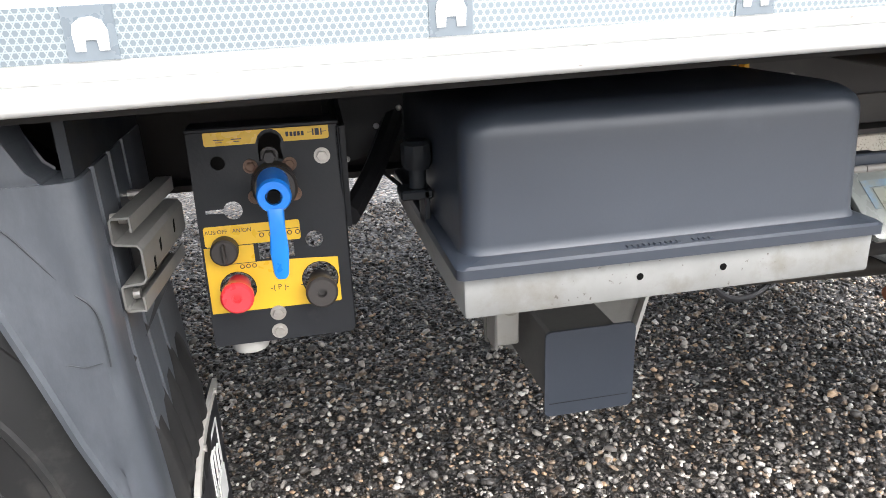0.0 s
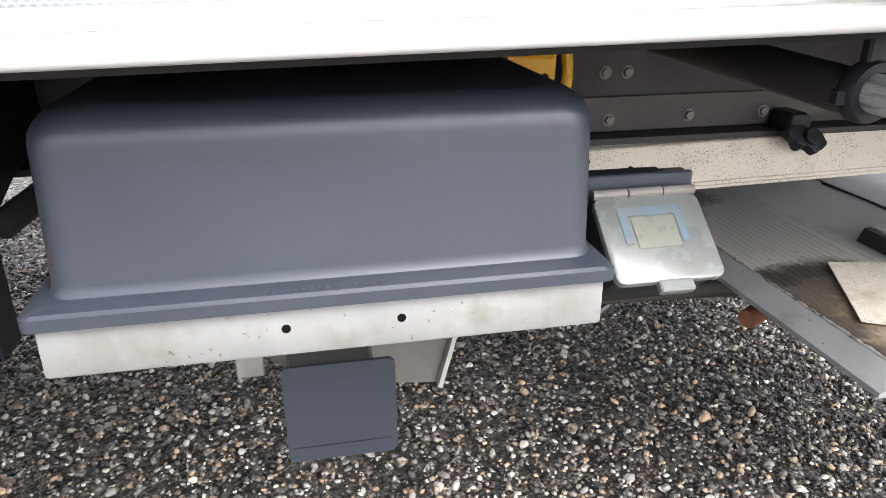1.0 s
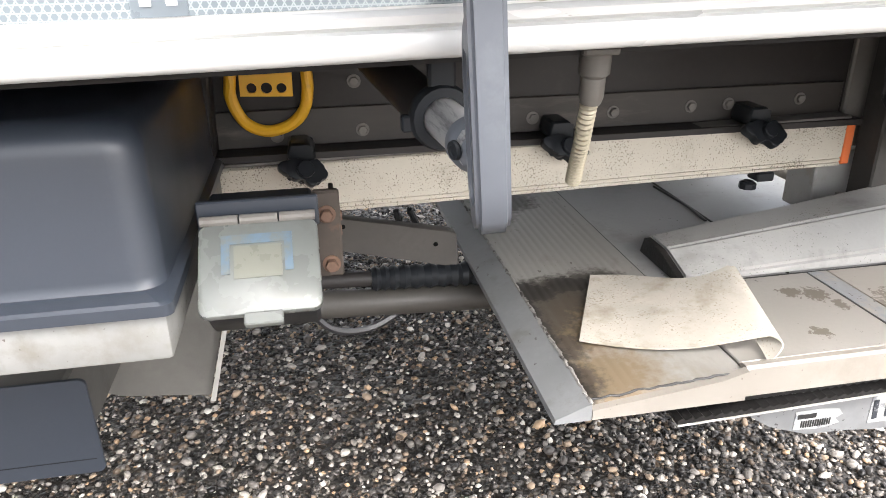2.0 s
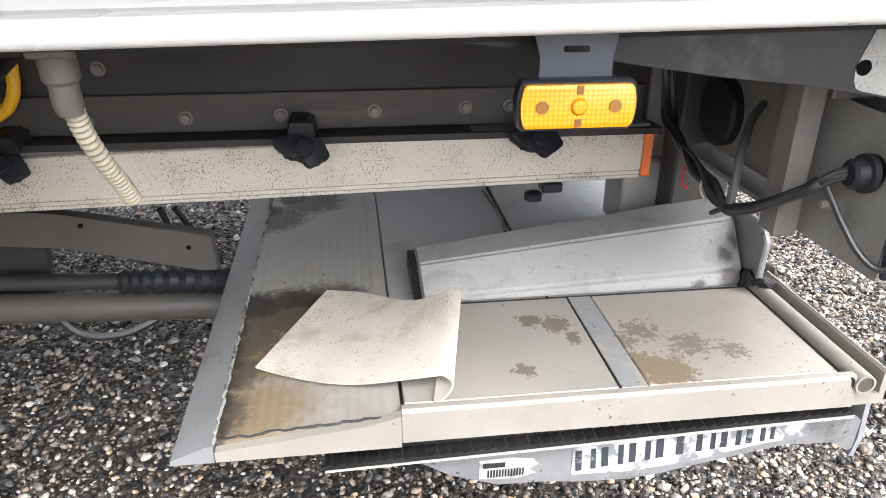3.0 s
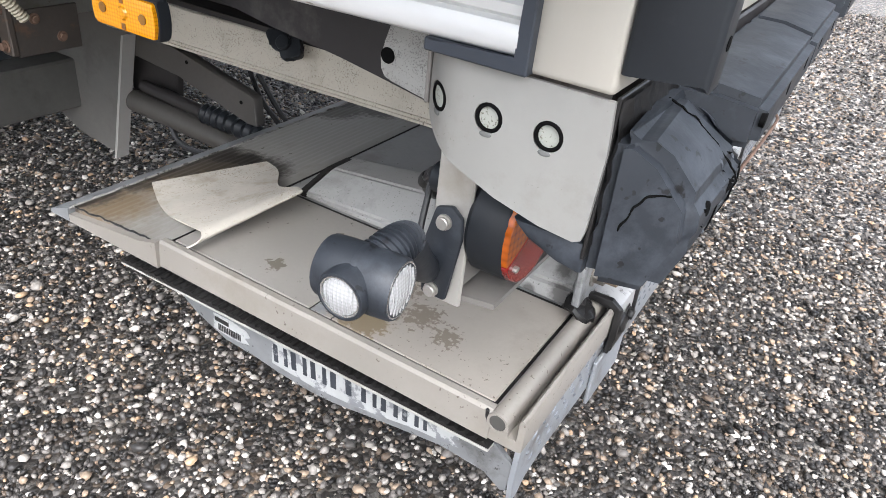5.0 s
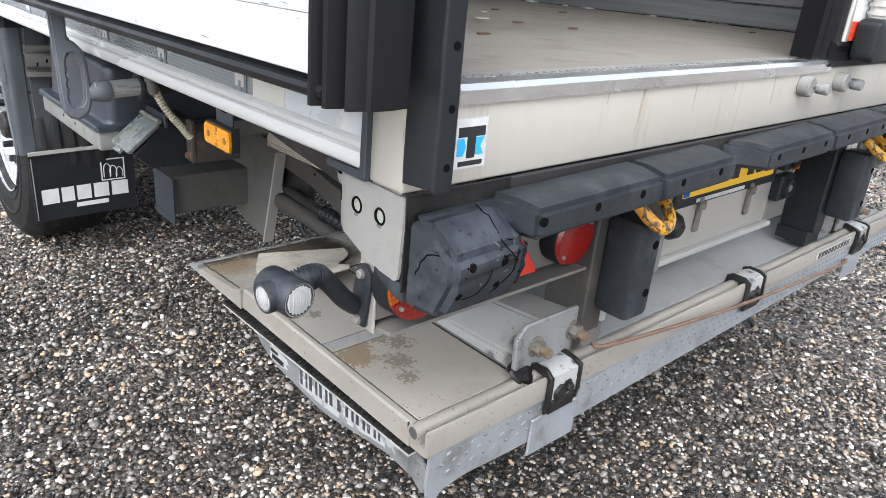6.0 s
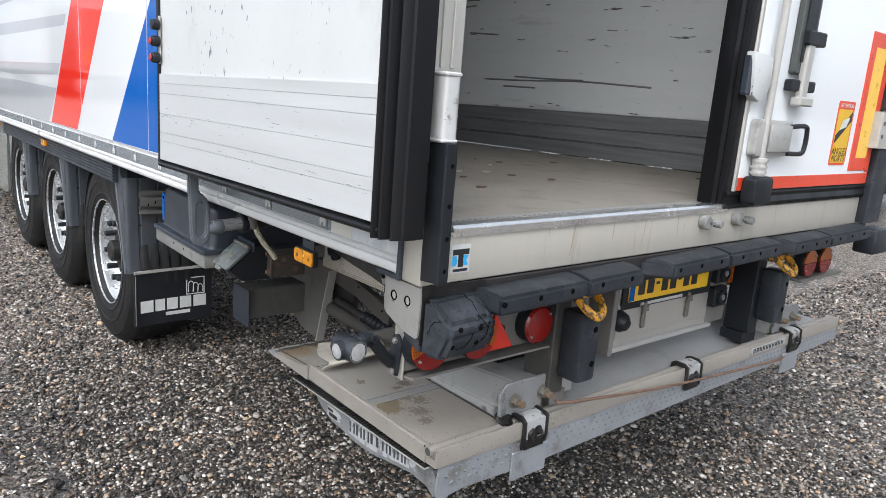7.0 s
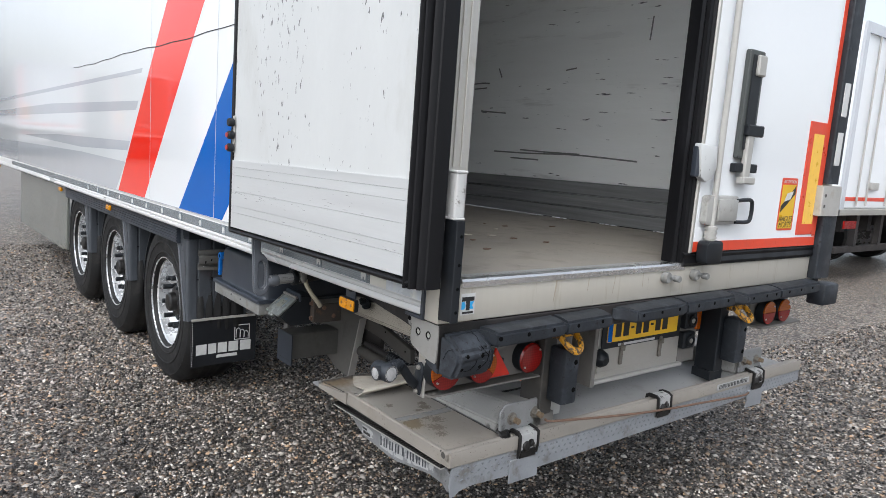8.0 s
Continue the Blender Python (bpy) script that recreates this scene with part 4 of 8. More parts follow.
# ---- wheels ----
def build_wheel():
    """Axle along y, outer side towards -y, hub centre at the origin."""
    w = thing("wheel", (0, 0, 0), "wide single trailer tyre on a polished aluminium rim", "wheel", "trailer wheels")
    bm = B()
    prof = [(0.288, 0.05), (0.296, 0.03), (0.31, 0.018), (0.335, 0.012), (0.338, 0.008), (0.345, 0.008), (0.348, 0.011), (0.40, 0.004), (0.404, 0.0), (0.412, 0.0), (0.416, 0.004), (0.45, 0.006), (0.48, 0.014), (0.484, 0.012), (0.49, 0.016), (0.512, 0.034), (0.528, 0.052), (0.533, 0.062)]
    for k in range(5):
        y = 0.075 + 0.055 * k
        prof += [(0.535, y - 0.01), (0.535, y + 0.012), (0.522, y + 0.014), (0.522, y + 0.022)] if k < 4 else [(0.535, y - 0.01), (0.535, y + 0.012)]
    prof += [(0.528, 0.34), (0.50, 0.37), (0.42, 0.385), (0.32, 0.37), (0.288, 0.34)]
    lathe(bm, prof, (0, 0, 0), (0, 1, 0), 64, closed=True)
    part("tyre", bm, TYRE, w)
    bm = B()
    lathe(bm, [(0.300, 0.014), (0.306, 0.012), (0.304, 0.03), (0.287, 0.05), (0.276, 0.055), (0.272, 0.10), (0.262, 0.13), (0.235, 0.15), (0.2, 0.135), (0.135, 0.13), (0.13, 0.15), (0.13, 0.19), (0.26, 0.19), (0.287, 0.33), (0.3, 0.34)], (0, 0, 0), (0, 1, 0), 48)
    part("rim", bm, RIM, w, "polished aluminium rim")
    bm = B()
    lathe(bm, [(0, 0.03), (0.05, 0.03), (0.062, 0.04), (0.066, 0.075), (0.105, 0.085), (0.112, 0.10), (0.112, 0.14)], (0, 0, 0), (0, 1, 0), 28)
    part("hub", bm, GREASE, w, "greasy black hub")
    for k in range(10):
        a = radians(36 * k + 10)
        x, z = 0.1675 * math.cos(a), 0.1675 * math.sin(a)
        bm = B()
        cyl(bm, (x, 0.135, z), (x, 0.12, z), 0.023, 12)
        cyl(bm, (x, 0.122, z), (x, 0.045, z), 0.017, 12, bev=0.004)
        part("nut_cap", bm, DARKPLASTIC, w, "black nut cap")
    return w


wheel = build_wheel()
wheel.location = (-3.07, 0.075, 0.535)
for x in (-4.38, -5.69):
    copy_thing(wheel, pose(x, 0.075, 0.535))
for x in (-3.07, -4.38, -5.69):
    bm = B()
    cyl(bm, (x, 0.21, 0.535), (x, 1.9, 0.535), 0.065, 16)
    box(bm, x - 0.05, x + 0.05, 0.70, 0.80, 0.535, 0.88, 0.006)
    single("axle", bm, CHASSIS, (x, 1.0, 0.535), "dusty black axle tube behind the wheel", "axle", "axles")


# ---- mudguards ----
# Dark tone of the tubes that draw the shade along dents in the guard.
CREASE = surface("crease shade", (0.022, 0.024, 0.028), 0.6, var=0.2, scale=20, bump=0.1)


def build_mudguard(dx):
    g = thing("mudguard", (-2.55 + dx, 0.05, 1.0), "grey-black moulded plastic mudguard behind the wheel", "mudguard", "mudguards")
    bm = B()
    n = 24
    rings = []
    for i in range(n + 1):
        s = i / n
        z = 0.53 + 0.505 * s
        xl = float(np.interp(z, (0.5, 0.637, 0.716, 0.805, 0.873, 0.95, 1.035), (-2.572, -2.606, -2.633, -2.658, -2.678, -2.702, -2.735)))
        xr = float(np.interp(z, (0.5, 0.62, 0.69, 0.80, 1.035), (-2.542, -2.549, -2.554, -2.563, -2.567)))
        dent = 0.0035 * math.sin(9 * s) * math.sin(3.1 * s)
        # inner lip, raised rib, outer face, rounded corner, grooved rear face
        sec = [(xl, 0.10), (xl + 0.001, 0.060), (xl + 0.005, 0.0485), (xl + 0.012, 0.047), (xl + 0.016, 0.053), (xl + 0.03, 0.0545 + dent), (xr - 0.03, 0.0535 - dent), (xr - 0.014, 0.056), (xr - 0.005, 0.062), (xr - 0.001, 0.071), (xr, 0.084), (xr - 0.001, 0.12), (xr - 0.006, 0.124), (xr - 0.0065, 0.134), (xr - 0.002, 0.138), (xr - 0.003, 0.21), (xr - 0.009, 0.214), (xr - 0.0095, 0.224), (xr - 0.004, 0.228), (xr - 0.006, 0.30), (xr - 0.012, 0.304), (xr - 0.0125, 0.314), (xr - 0.007, 0.318), (xr - 0.008, 0.44), (xr - 0.02, 0.44), (xr - 0.02, 0.13), (xl + 0.012, 0.13)]
        rings.append([bm.verts.new((x + dx, y, z)) for x, y in sec])
    for a, b in zip(rings, rings[1:]):
        k = len(a)
        for i in range(k):
            bm.faces.new((a[i], a[(i + 1) % k], b[(i + 1) % k], b[i]))
    bm.faces.new(rings[0])
    bm.faces.new(rings[-1][::-1])
    col_ = part("outer_column", bm, GUARD, g)
    for r, line in ((0.0012, [(-2.690, 1.02), (-2.651, 0.99), (-2.625, 0.954), (-2.599, 0.915), (-2.579, 0.893), (-2.573, 0.866), (-2.572, 0.815)]), (0.0006, [(-2.645, 0.812), (-2.62, 0.823), (-2.60, 0.818), (-2.58, 0.821)])):
        bm = B()
        tube(bm, [(x + dx, 0.0537, z) for x, z in line], r, 5, 5)
        part("crease", bm, CREASE, col_)
    # raised horn beside the rounded notch at the top
    bm = B()
    horn = [(-2.745, 1.034), (-2.598, 1.034), (-2.607, 1.038), (-2.617, 1.046), (-2.624, 1.06), (-2.629, 1.08), (-2.634, 1.10), (-2.640, 1.125), (-2.80, 1.125), (-2.78, 1.06)]
    prism(bm, [(x + dx, z) for x, z in horn], "y", 0.053, 0.12, 0.004, 2)
    part("notched_top", bm, GUARD, g)
    bm = B()
    prism(bm, [(-2.585, 0.075), (-2.573, 0.075), (-2.577, 0.44), (-2.589, 0.44)], "z", 1.0355, 1.11)
    bm.transform(Matrix.Translation((dx, 0, 0)))
    part("upper_panel", bm, DARKPLASTIC, g)
    # arch over the wheel
    bm = B()
    cx, cz = -3.07 + dx, 0.535
    arc = []
    for i in range(25):
        a = radians(25 + 150 * i / 24)
        arc.append((cx + 0.60 * math.cos(a) * 0.93, min(cz + 0.585 * math.sin(a), 1.06)))
    inn = [(cx + (x - cx) * 0.985, z - 0.008) for x, z in arc[::-1]]
    prism(bm, arc + inn, "y", 0.10, 0.5)
    part("arch", bm, DARKPLASTIC, g)
    return g


for k in range(3):
    build_mudguard(-1.31 * k)
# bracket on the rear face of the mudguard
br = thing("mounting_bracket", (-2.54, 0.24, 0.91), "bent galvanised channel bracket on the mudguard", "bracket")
BM = Matrix.Translation((-2.55, 0.148, 0)) @ Matrix.Rotation(radians(-5), 4, "Z") @ Matrix.Translation((2.55, -0.148, 0))
bm = B()
mid = [(-2.536, 0.948), (-2.536, 0.965), (-2.558, 0.965), (-2.562, 0.961), (-2.562, 0.937), (-2.558, 0.934), (-2.534, 0.932), (-2.531, 0.928), (-2.531, 0.896), (-2.534, 0.892), (-2.558, 0.89), (-2.562, 0.887), (-2.562, 0.862), (-2.558, 0.858), (-2.536, 0.858), (-2.536, 0.875)]
off = []
for i, (u, v) in enumerate(mid):
    p, q = mid[max(i - 1, 0)], mid[min(i + 1, len(mid) - 1)]
    d = Vector((q[0] - p[0], q[1] - p[1])).normalized()
    off.append((u - d.y * 0.0028, v + d.x * 0.0028))
prism(bm, [(u, 0.911 + 1.15 * (v - 0.911)) for u, v in mid + off[::-1]], "y", 0.125, 0.335, m=BM)
part("channel", bm, BRACKETSTEEL, br)
# black slips on the web paint the dark of its slots
for y, z in ((0.165, 0.900), (0.20, 0.913), (0.275, 0.915)):
    bm = B()
    prism(bm, [(y - 0.004, z - 0.009), (y + 0.003, z - 0.006), (y + 0.004, z + 0.009), (y - 0.003, z + 0.006)], "x", -2.5312, -2.5276, m=BM)
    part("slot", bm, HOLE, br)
for y, z in ((0.16, 0.963), (0.16, 0.862), (0.28, 0.963), (0.28, 0.862)):
    bm = B()
    cyl(bm, (-2.55, y, z), (-2.60, y, z), 0.007, 10)
    part("bolt", bm, ZINC, br)
# mud flap, bowed where its inner end meets the guard
mf = thing("mud_flap", (-2.49, 0.28, 0.55), "black rubber mud flap with white emblem and lettering bars", "mud flap")


def flap_x(y):
    return -2.528 - 0.077 * (y - 0.08) + 0.208 * (y - 0.08) * (y - 0.3)


def on_flap(bm, y0, y1, z0, z1, a, b, n=1):
    """A slab that follows the bow of the flap, from a to b in front of its middle."""
    ys = [y0 + (y1 - y0) * i / n for i in range(n + 1)]
    prism(bm, [(flap_x(y) + a, y) for y in ys] + [(flap_x(y) + b, y) for y in ys[::-1]], "z", z0, z1)
    return bm


part("flap", on_flap(B(), 0.082, 0.508, 0.236, 0.537, -0.004, 0.004, 22), FLAPRUBBER, mf)
bm = on_flap(B(), 0.082, 0.498, 0.531, 0.546, 0.0045, 0.0125, 22)
cs_ = part("clamp_strip", bm, GALV, mf, "galvanised clamp strip")
for y in (0.09, 0.28, 0.46):
    bm = B()
    cyl(bm, (flap_x(y) + 0.012, y, 0.5385), (flap_x(y) + 0.017, y, 0.5385), 0.006, 8)
    part("screw", bm, ZINC, cs_)
for y0, y1, z0, z1 in ((0.115, 0.183, 0.311, 0.376), (0.194, 0.246, 0.311, 0.376), (0.257, 0.316, 0.311, 0.376), (0.328, 0.391, 0.311, 0.376), (0.404, 0.474, 0.311, 0.376), (0.25, 0.385, 0.279, 0.298)):
    part("white_bar", on_flap(B(), y0, y1, z0, z1, 0.0042, 0.0062, 8), WHITEPRINT, mf, "white lettering bar")
bm = B()
for y0, y1, z0, z1 in ((0.364, 0.466, 0.382, 0.387), (0.364, 0.466, 0.476, 0.481), (0.364, 0.369, 0.3875, 0.4755), (0.461, 0.466, 0.3875, 0.4755)):
    on_flap(bm, y0, y1, z0, z1, 0.0042, 0.0062, 8)
part("white_emblem", bm, WHITEPRINT, mf, "white outlined emblem")
for k in range(3):
    u, h = 0.376 + 0.026 * k, 0.384 - 0.002 * k
    bm = B()
    tube(bm, [(flap_x(y) + 0.005, y, z) for y, z in ((u, h + 0.012), (u + 0.002, h + 0.045 + 0.008 * (2 - k)), (u + 0.014, h + 0.058 + 0.008 * (2 - k)), (u + 0.028, h + 0.042 + 0.008 * (2 - k)), (u + 0.028, h + 0.015))], 0.0022, 5, 4)
    part("emblem_stroke", bm, WHITEPRINT, mf)
# stitched seam along the outer edge
bm = B()
for k in range(24):
    z = 0.246 + 0.0115 * k
    box(bm, flap_x(0.09) + 0.004, flap_x(0.09) + 0.0052, 0.0885, 0.0915, z, z + 0.006)
tagged(part("stitching", bm, WHITEPRINT, mf, "white edge stitching"), kind="stuff")
# ribbed rail above the wheels
bm = B()
rp = [(0.03, 0.0)]
for k in range(5):
    z = 0.008 + 0.017 * k
    rp += [(0.03, z), (0.024, z + 0.003), (0.024, z + 0.011), (0.03, z + 0.014)]
rp += [(0.03, 0.095), (0.05, 0.095), (0.05, 0.0)]
prism(bm, [(y, 1.05 + z) for y, z in rp], "x", -6.05, -2.66)
for v in bm.verts:
    v.co.z += SLOPE * v.co.x
single("side_guard_rail", bm, GREYPLASTIC, (-4.4, 0.04, 1.05), "dark ribbed side guard rail above the wheels", "guard rail")
bm = B()
prism(bm, [(-9.15, 0.30), (-6.3, 0.38), (-6.14, 0.40), (-6.10, 0.985), (-6.2, 1.03), (-9.1, 0.975)], "y", 0.05, 0.075, 0.004)
single("side_skirt_panel", bm, PANELGREY, (-7.6, 0.06, 0.7), "dark grey-green aluminium side skirt panel", "side panel")
for x in (-4.3, -6.25, -11.0):
    bm = B()
    z = 1.149 + SLOPE * x - 0.055
    box(bm, x - 0.05, x + 0.05, 0.005, 0.029, z, z + 0.04, 0.006)
    single("side_marker_lamp", bm, AMBER, (x, 0.02, z), "small amber side marker lamp", "lamp", "side marker lamps")

# ---- storage box on its galvanised tray ----
sb = thing("storage_box", (-1.84, 0.36, 0.79), "dark grey plastic cover on a galvanised steel tray", "storage box")
bm = B()
box(bm, -2.140, -1.535, 0.066, 0.66, 0.787, 0.8465, 0.006, 2)
tray = part("tray", bm, TRAYSTEEL, sb, "pale galvanised steel tray")
for x in (-1.895, -1.771):
    bm = B()
    cyl(bm, (x, 0.0664, 0.821), (x, 0.0652, 0.821), 0.005, 14)
    part("drain_hole", bm, HOLE, tray)
bm = B()


def loft(bm, levels, n=6):
    """Rounded rectangles (x0, x1, y0, y1, z, corner radius) skinned one above the other and closed at both ends."""
    rings = []
    for x0, x1, y0, y1, z, r in levels:
        rings.append([bm.verts.new((u, v, z)) for u, v in rounded(x0, x1, y0, y1, r, n)])
    for a, b in zip(rings, rings[1:]):
        k = len(a)
        for i in range(k):
            bm.faces.new((a[i], a[(i + 1) % k], b[(i + 1) % k], b[i]))
    bm.faces.new(rings[0][::-1])
    bm.faces.new(rings[-1])
    return bm


lv = [(-2.150, -1.526, 0.056, 0.67, 0.847, 0.012), (-2.150, -1.526, 0.056, 0.67, 0.8605, 0.012), (-2.146, -1.530, 0.060, 0.666, 0.864, 0.012), (-2.134, -1.5375, 0.0895, 0.655, 0.8652, 0.03), (-2.132, -1.539, 0.0925, 0.65, 0.871, 0.032), (-2.1315, -1.5395, 0.0932, 0.65, 0.878, 0.033), (-2.130, -1.540, 0.097, 0.648, 0.95, 0.034), (-2.1293, -1.5408, 0.0995, 0.6465, 1.008, 0.0355)]
for k in range(7):
    a = radians(90 * k / 6)
    d = 0.036 * (1 - math.cos(a))
    lv.append((-2.129 + d, -1.541 - d, 0.100 + d, 0.646 - d, 1.018 + 0.036 * math.sin(a), 0.036 + 0.5 * d))
loft(bm, lv)
cov = part("cover", bm, GREYPLASTIC, sb, "smooth dark grey moulded cover")
bm = B()
for k in range(16):
    if k not in (10, 11):
        box(bm, -1.915 + 0.008 * k, -1.9105 + 0.008 * k, 0.066, 0.073, 0.8645, 0.8664)
part("embossed_bars", bm, GREYPLASTIC, cov)
bm = B()
tube(bm, [(-1.84, 0.0992, 0.988), (-1.80, 0.0992, 0.984), (-1.75, 0.0992, 0.981), (-1.694, 0.0992, 0.978)], 0.0004, 5, 4)
part("scratch", bm, DARKPLASTIC, cov)
bm = B()
cyl(bm, (-2.155, 0.304, 0.905), (-2.155, 0.304, 0.945), 0.014, 12)
lathe(bm, [(0, 0), (0.02, 0.002), (0.024, 0.01), (0.024, 0.04), (0.018, 0.046), (0, 0.046)], (-2.155, 0.304, 0.938), (0, 0, 1), 10)
box(bm, -2.185, -2.135, 0.28, 0.33, 0.895, 0.91, 0.003)
box(bm, -2.15, -2.14, 0.28, 0.33, 0.85, 0.91, 0.002)
part("clamp_knob", bm, DARKPLASTIC, sb, "black clamping knob")
bm = B()
box(bm, -1.998, -1.952, 0.43, 0.438, 0.545, 0.775, 0.003)
box(bm, -1.998, -1.99, 0.4385, 0.50, 0.53, 0.775, 0.003)
tb_ = part("tray_bracket", bm, CARRIERSTEEL, sb, "bent steel tray bracket")
bm = B()
bolt(bm, (-1.968, 0.43, 0.625), (0, -1, 0), 0.012, 0.012)
part("bolt", bm, OLDZINC, tb_)
bm = B()
box(bm, -1.66, -1.62, 0.32, 0.36, 0.69, 0.787, 0.004)
part("tray_bracket", bm, DUSTSTEEL, sb, "bent steel tray bracket")

sb.location += Vector((-0.003, 0.012, 0.018))

# ---- beam end with its rubber plate ----
be = thing("beam_stub", (-1.86, 0.6, 0.5), "road-dusted box beam with a grey end plate below the storage box", "beam")
bm = B()
plate(bm, rounded(-1.926, -1.747, 0.4365, 0.615, 0.012), [], 0.006, side_at(0.378))
ep = part("end_plate", bm, GREYPLASTIC, be, "flat grey plastic end plate")
bm = B()
box(bm, -1.918, -1.757, 0.3712, 0.3722, 0.463, 0.4645)
part("plate_crease", bm, DARKPLASTIC, ep)
bm = B()
box(bm, -1.918, -1.78, 0.379, 0.72, 0.465, 0.611, 0.006)
part("box_beam", bm, surface("road-dusted beam steel", (0.1, 0.097, 0.09), 0.6, var=0.2, scale=8, fine=80, bump=0.12, dirt=(0.06, 0.057, 0.052), dirt_at=0.54, dirt_soft=0.2, dirt_scale=6, spec=0.35), be)
bm = B()
prism(bm, [(-1.99, 0.88), (-1.49, 0.88), (-1.52, 0.74), (-1.624, 0.359), (-1.80, 0.38), (-1.96, 0.45)], "y", 0.682, 0.692)
part("web_plate", bm, surface("grimy web steel", (0.125, 0.12, 0.11), 0.6, var=0.2, scale=6, fine=80, bump=0.12, dirt=(0.07, 0.065, 0.058), dirt_at=0.52, dirt_soft=0.2, dirt_scale=5), be, "grey steel web plate")
bm = B()
prism(bm, [(-1.519, 0.74), (-1.511, 0.74), (-1.612, 0.357), (-1.622, 0.358)], "y", 0.66, 0.70)
part("bright_edge", bm, GALV, be)

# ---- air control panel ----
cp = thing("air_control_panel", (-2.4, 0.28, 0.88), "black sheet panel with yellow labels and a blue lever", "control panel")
PT = Matrix.Translation((0, 0.29, 0.88)) @ Matrix.Rotation(radians(-5), 4, "X") @ Matrix.Translation((0, 0, -0.88)) @ SIDE
holes = [ring_pts(-2.468, 0.997, 0.0105), ring_pts(-2.340, 0.869, 0.0135), ring_pts(-2.462, 0.803, 0.026), ring_pts(-2.337, 0.805, 0.027),
         [(-2.376, 1.018)] + [(-2.39 + 0.017 * math.cos(radians(a)), 1.02 + 0.017 * math.sin(radians(a))) for a in range(10, 180, 20)] + [(-2.408, 1.018), (-2.408, 0.996), (-2.373, 0.996)],
         [(-2.455 + 0.014 * math.cos(radians(a)), 0.925 + 0.014 * math.sin(radians(a))) for a in range(-165, 166, 22)] + [(-2.495, 0.928), (-2.495, 0.922)],
         [(-2.425, 0.845), (-2.372, 0.845), (-2.372, 0.882), (-2.425, 0.882)]]
bm = B()
plate(bm, rounded(-2.508, -2.290, 0.712, 1.046, 0.008), holes, 0.004, PT @ Matrix.Translation((0, 0, 0)))
pan = part("panel_sheet", bm, PANELBLACK, cp, "black powder-coated sheet")
bm = B()
box(bm, -2.292, -2.287, 0.29, 0.36, 0.712, 1.04, 0.002)
box(bm, -2.508, -2.287, 0.29, 0.35, 1.043, 1.05, 0.002)
part("panel_return", bm, PANELBLACK, cp)


def label(pts, hs, nm, lab):
    bm = B()
    plate(bm, pts, hs, 0.0006, PT @ Matrix.Translation((0, 0, 0.0042)))
    return part(nm, bm, LABELYELLOW, cp, lab)


arch = [(-2.39 + 0.02 * math.cos(radians(a)), 1.022 + 0.02 * math.sin(radians(a))) for a in range(165, 10, -22)]
l1 = label([(-2.482, 1.022), (-2.411, 1.022)] + [p for p in arch if p[1] > 1.022] + [(-2.37, 1.022), (-2.305, 1.022), (-2.303, 1.025), (-2.303, 1.042), (-2.306, 1.044), (-2.48, 1.044), (-2.484, 1.041), (-2.484, 1.025)], [], "top_label", "yellow label with small symbols")
l2 = label(rounded(-2.502, -2.360, 0.872, 0.903, 0.004), [], "middle_label", "yellow on-off label")
l3 = label([(-2.505, 0.766), (-2.309, 0.766), (-2.307, 0.768), (-2.307, 0.838), (-2.36, 0.841), (-2.432, 0.843), (-2.432, 0.8705), (-2.505, 0.8705)], [ring_pts(-2.462, 0.803, 0.0275), ring_pts(-2.337, 0.805, 0.0285)], "bottom_label", "large yellow label")


def mark(parent, fn):
    """Each printed sign is a part of its own."""
    bm = B()
    fn(bm)
    left = set(bm.verts)
    while left:
        todo, seen = [left.pop()], set()
        while todo:
            v = todo.pop()
            seen.add(v)
            for e in v.link_edges:
                w = e.other_vert(v)
                if w in left:
                    left.discard(w)
                    todo.append(w)
        one, key = B(), {}
        for v in seen:
            key[v] = one.verts.new(v.co)
        for f in {f for v in seen for f in v.link_faces}:
            one.faces.new([key[v] for v in f.verts])
        part("print", one, PRINT, parent)
    bm.free()


PL = PT @ Matrix.Translation((0, 0, 0.0052))
def bar(bm, x0, x1, z0, z1):
    bm2 = [PL @ Vector((x, z, 0)) for x, z in ((x0, z0), (x1, z0), (x1, z1), (x0, z1))]
    top = [PL @ Vector((x, z, 0.0003)) for x, z in ((x0, z0), (x1, z0), (x1, z1), (x0, z1))]
    a, b = [bm.verts.new(p) for p in bm2], [bm.verts.new(p) for p in top]
    bm.faces.new(b)
    for i in range(4):
        bm.faces.new((a[i], a[(i + 1) % 4], b[(i + 1) % 4], b[i]))


def circ(bm, x, z, r):
    plate(bm, ring_pts(x, z, r, 14), [ring_pts(x, z, r * 0.68, 14)], 0.0003, PL)


def prints1(bm):
    for x0, x1 in ((-2.47, -2.455), (-2.445, -2.43)):
        bar(bm, x0, x1, 1.030, 1.0312)
        bar(bm, x0 + 0.003, x1 - 0.003, 1.0265, 1.0275)
    bar(bm, -2.366, -2.362, 1.029, 1.036)
    for k in range(4):
        bar(bm, -2.36 + 0.0055 * k, -2.356 + 0.0055 * k, 1.029, 1.0355)
    bar(bm, -2.334, -2.327, 1.0325, 1.0335)
    bar(bm, -2.327, -2.325, 1.028, 1.038)
    bar(bm, -2.323, -2.317, 1.028, 1.038)
    bar(bm, -2.315, -2.313, 1.028, 1.038)
    bar(bm, -2.313, -2.306, 1.0325, 1.0335)


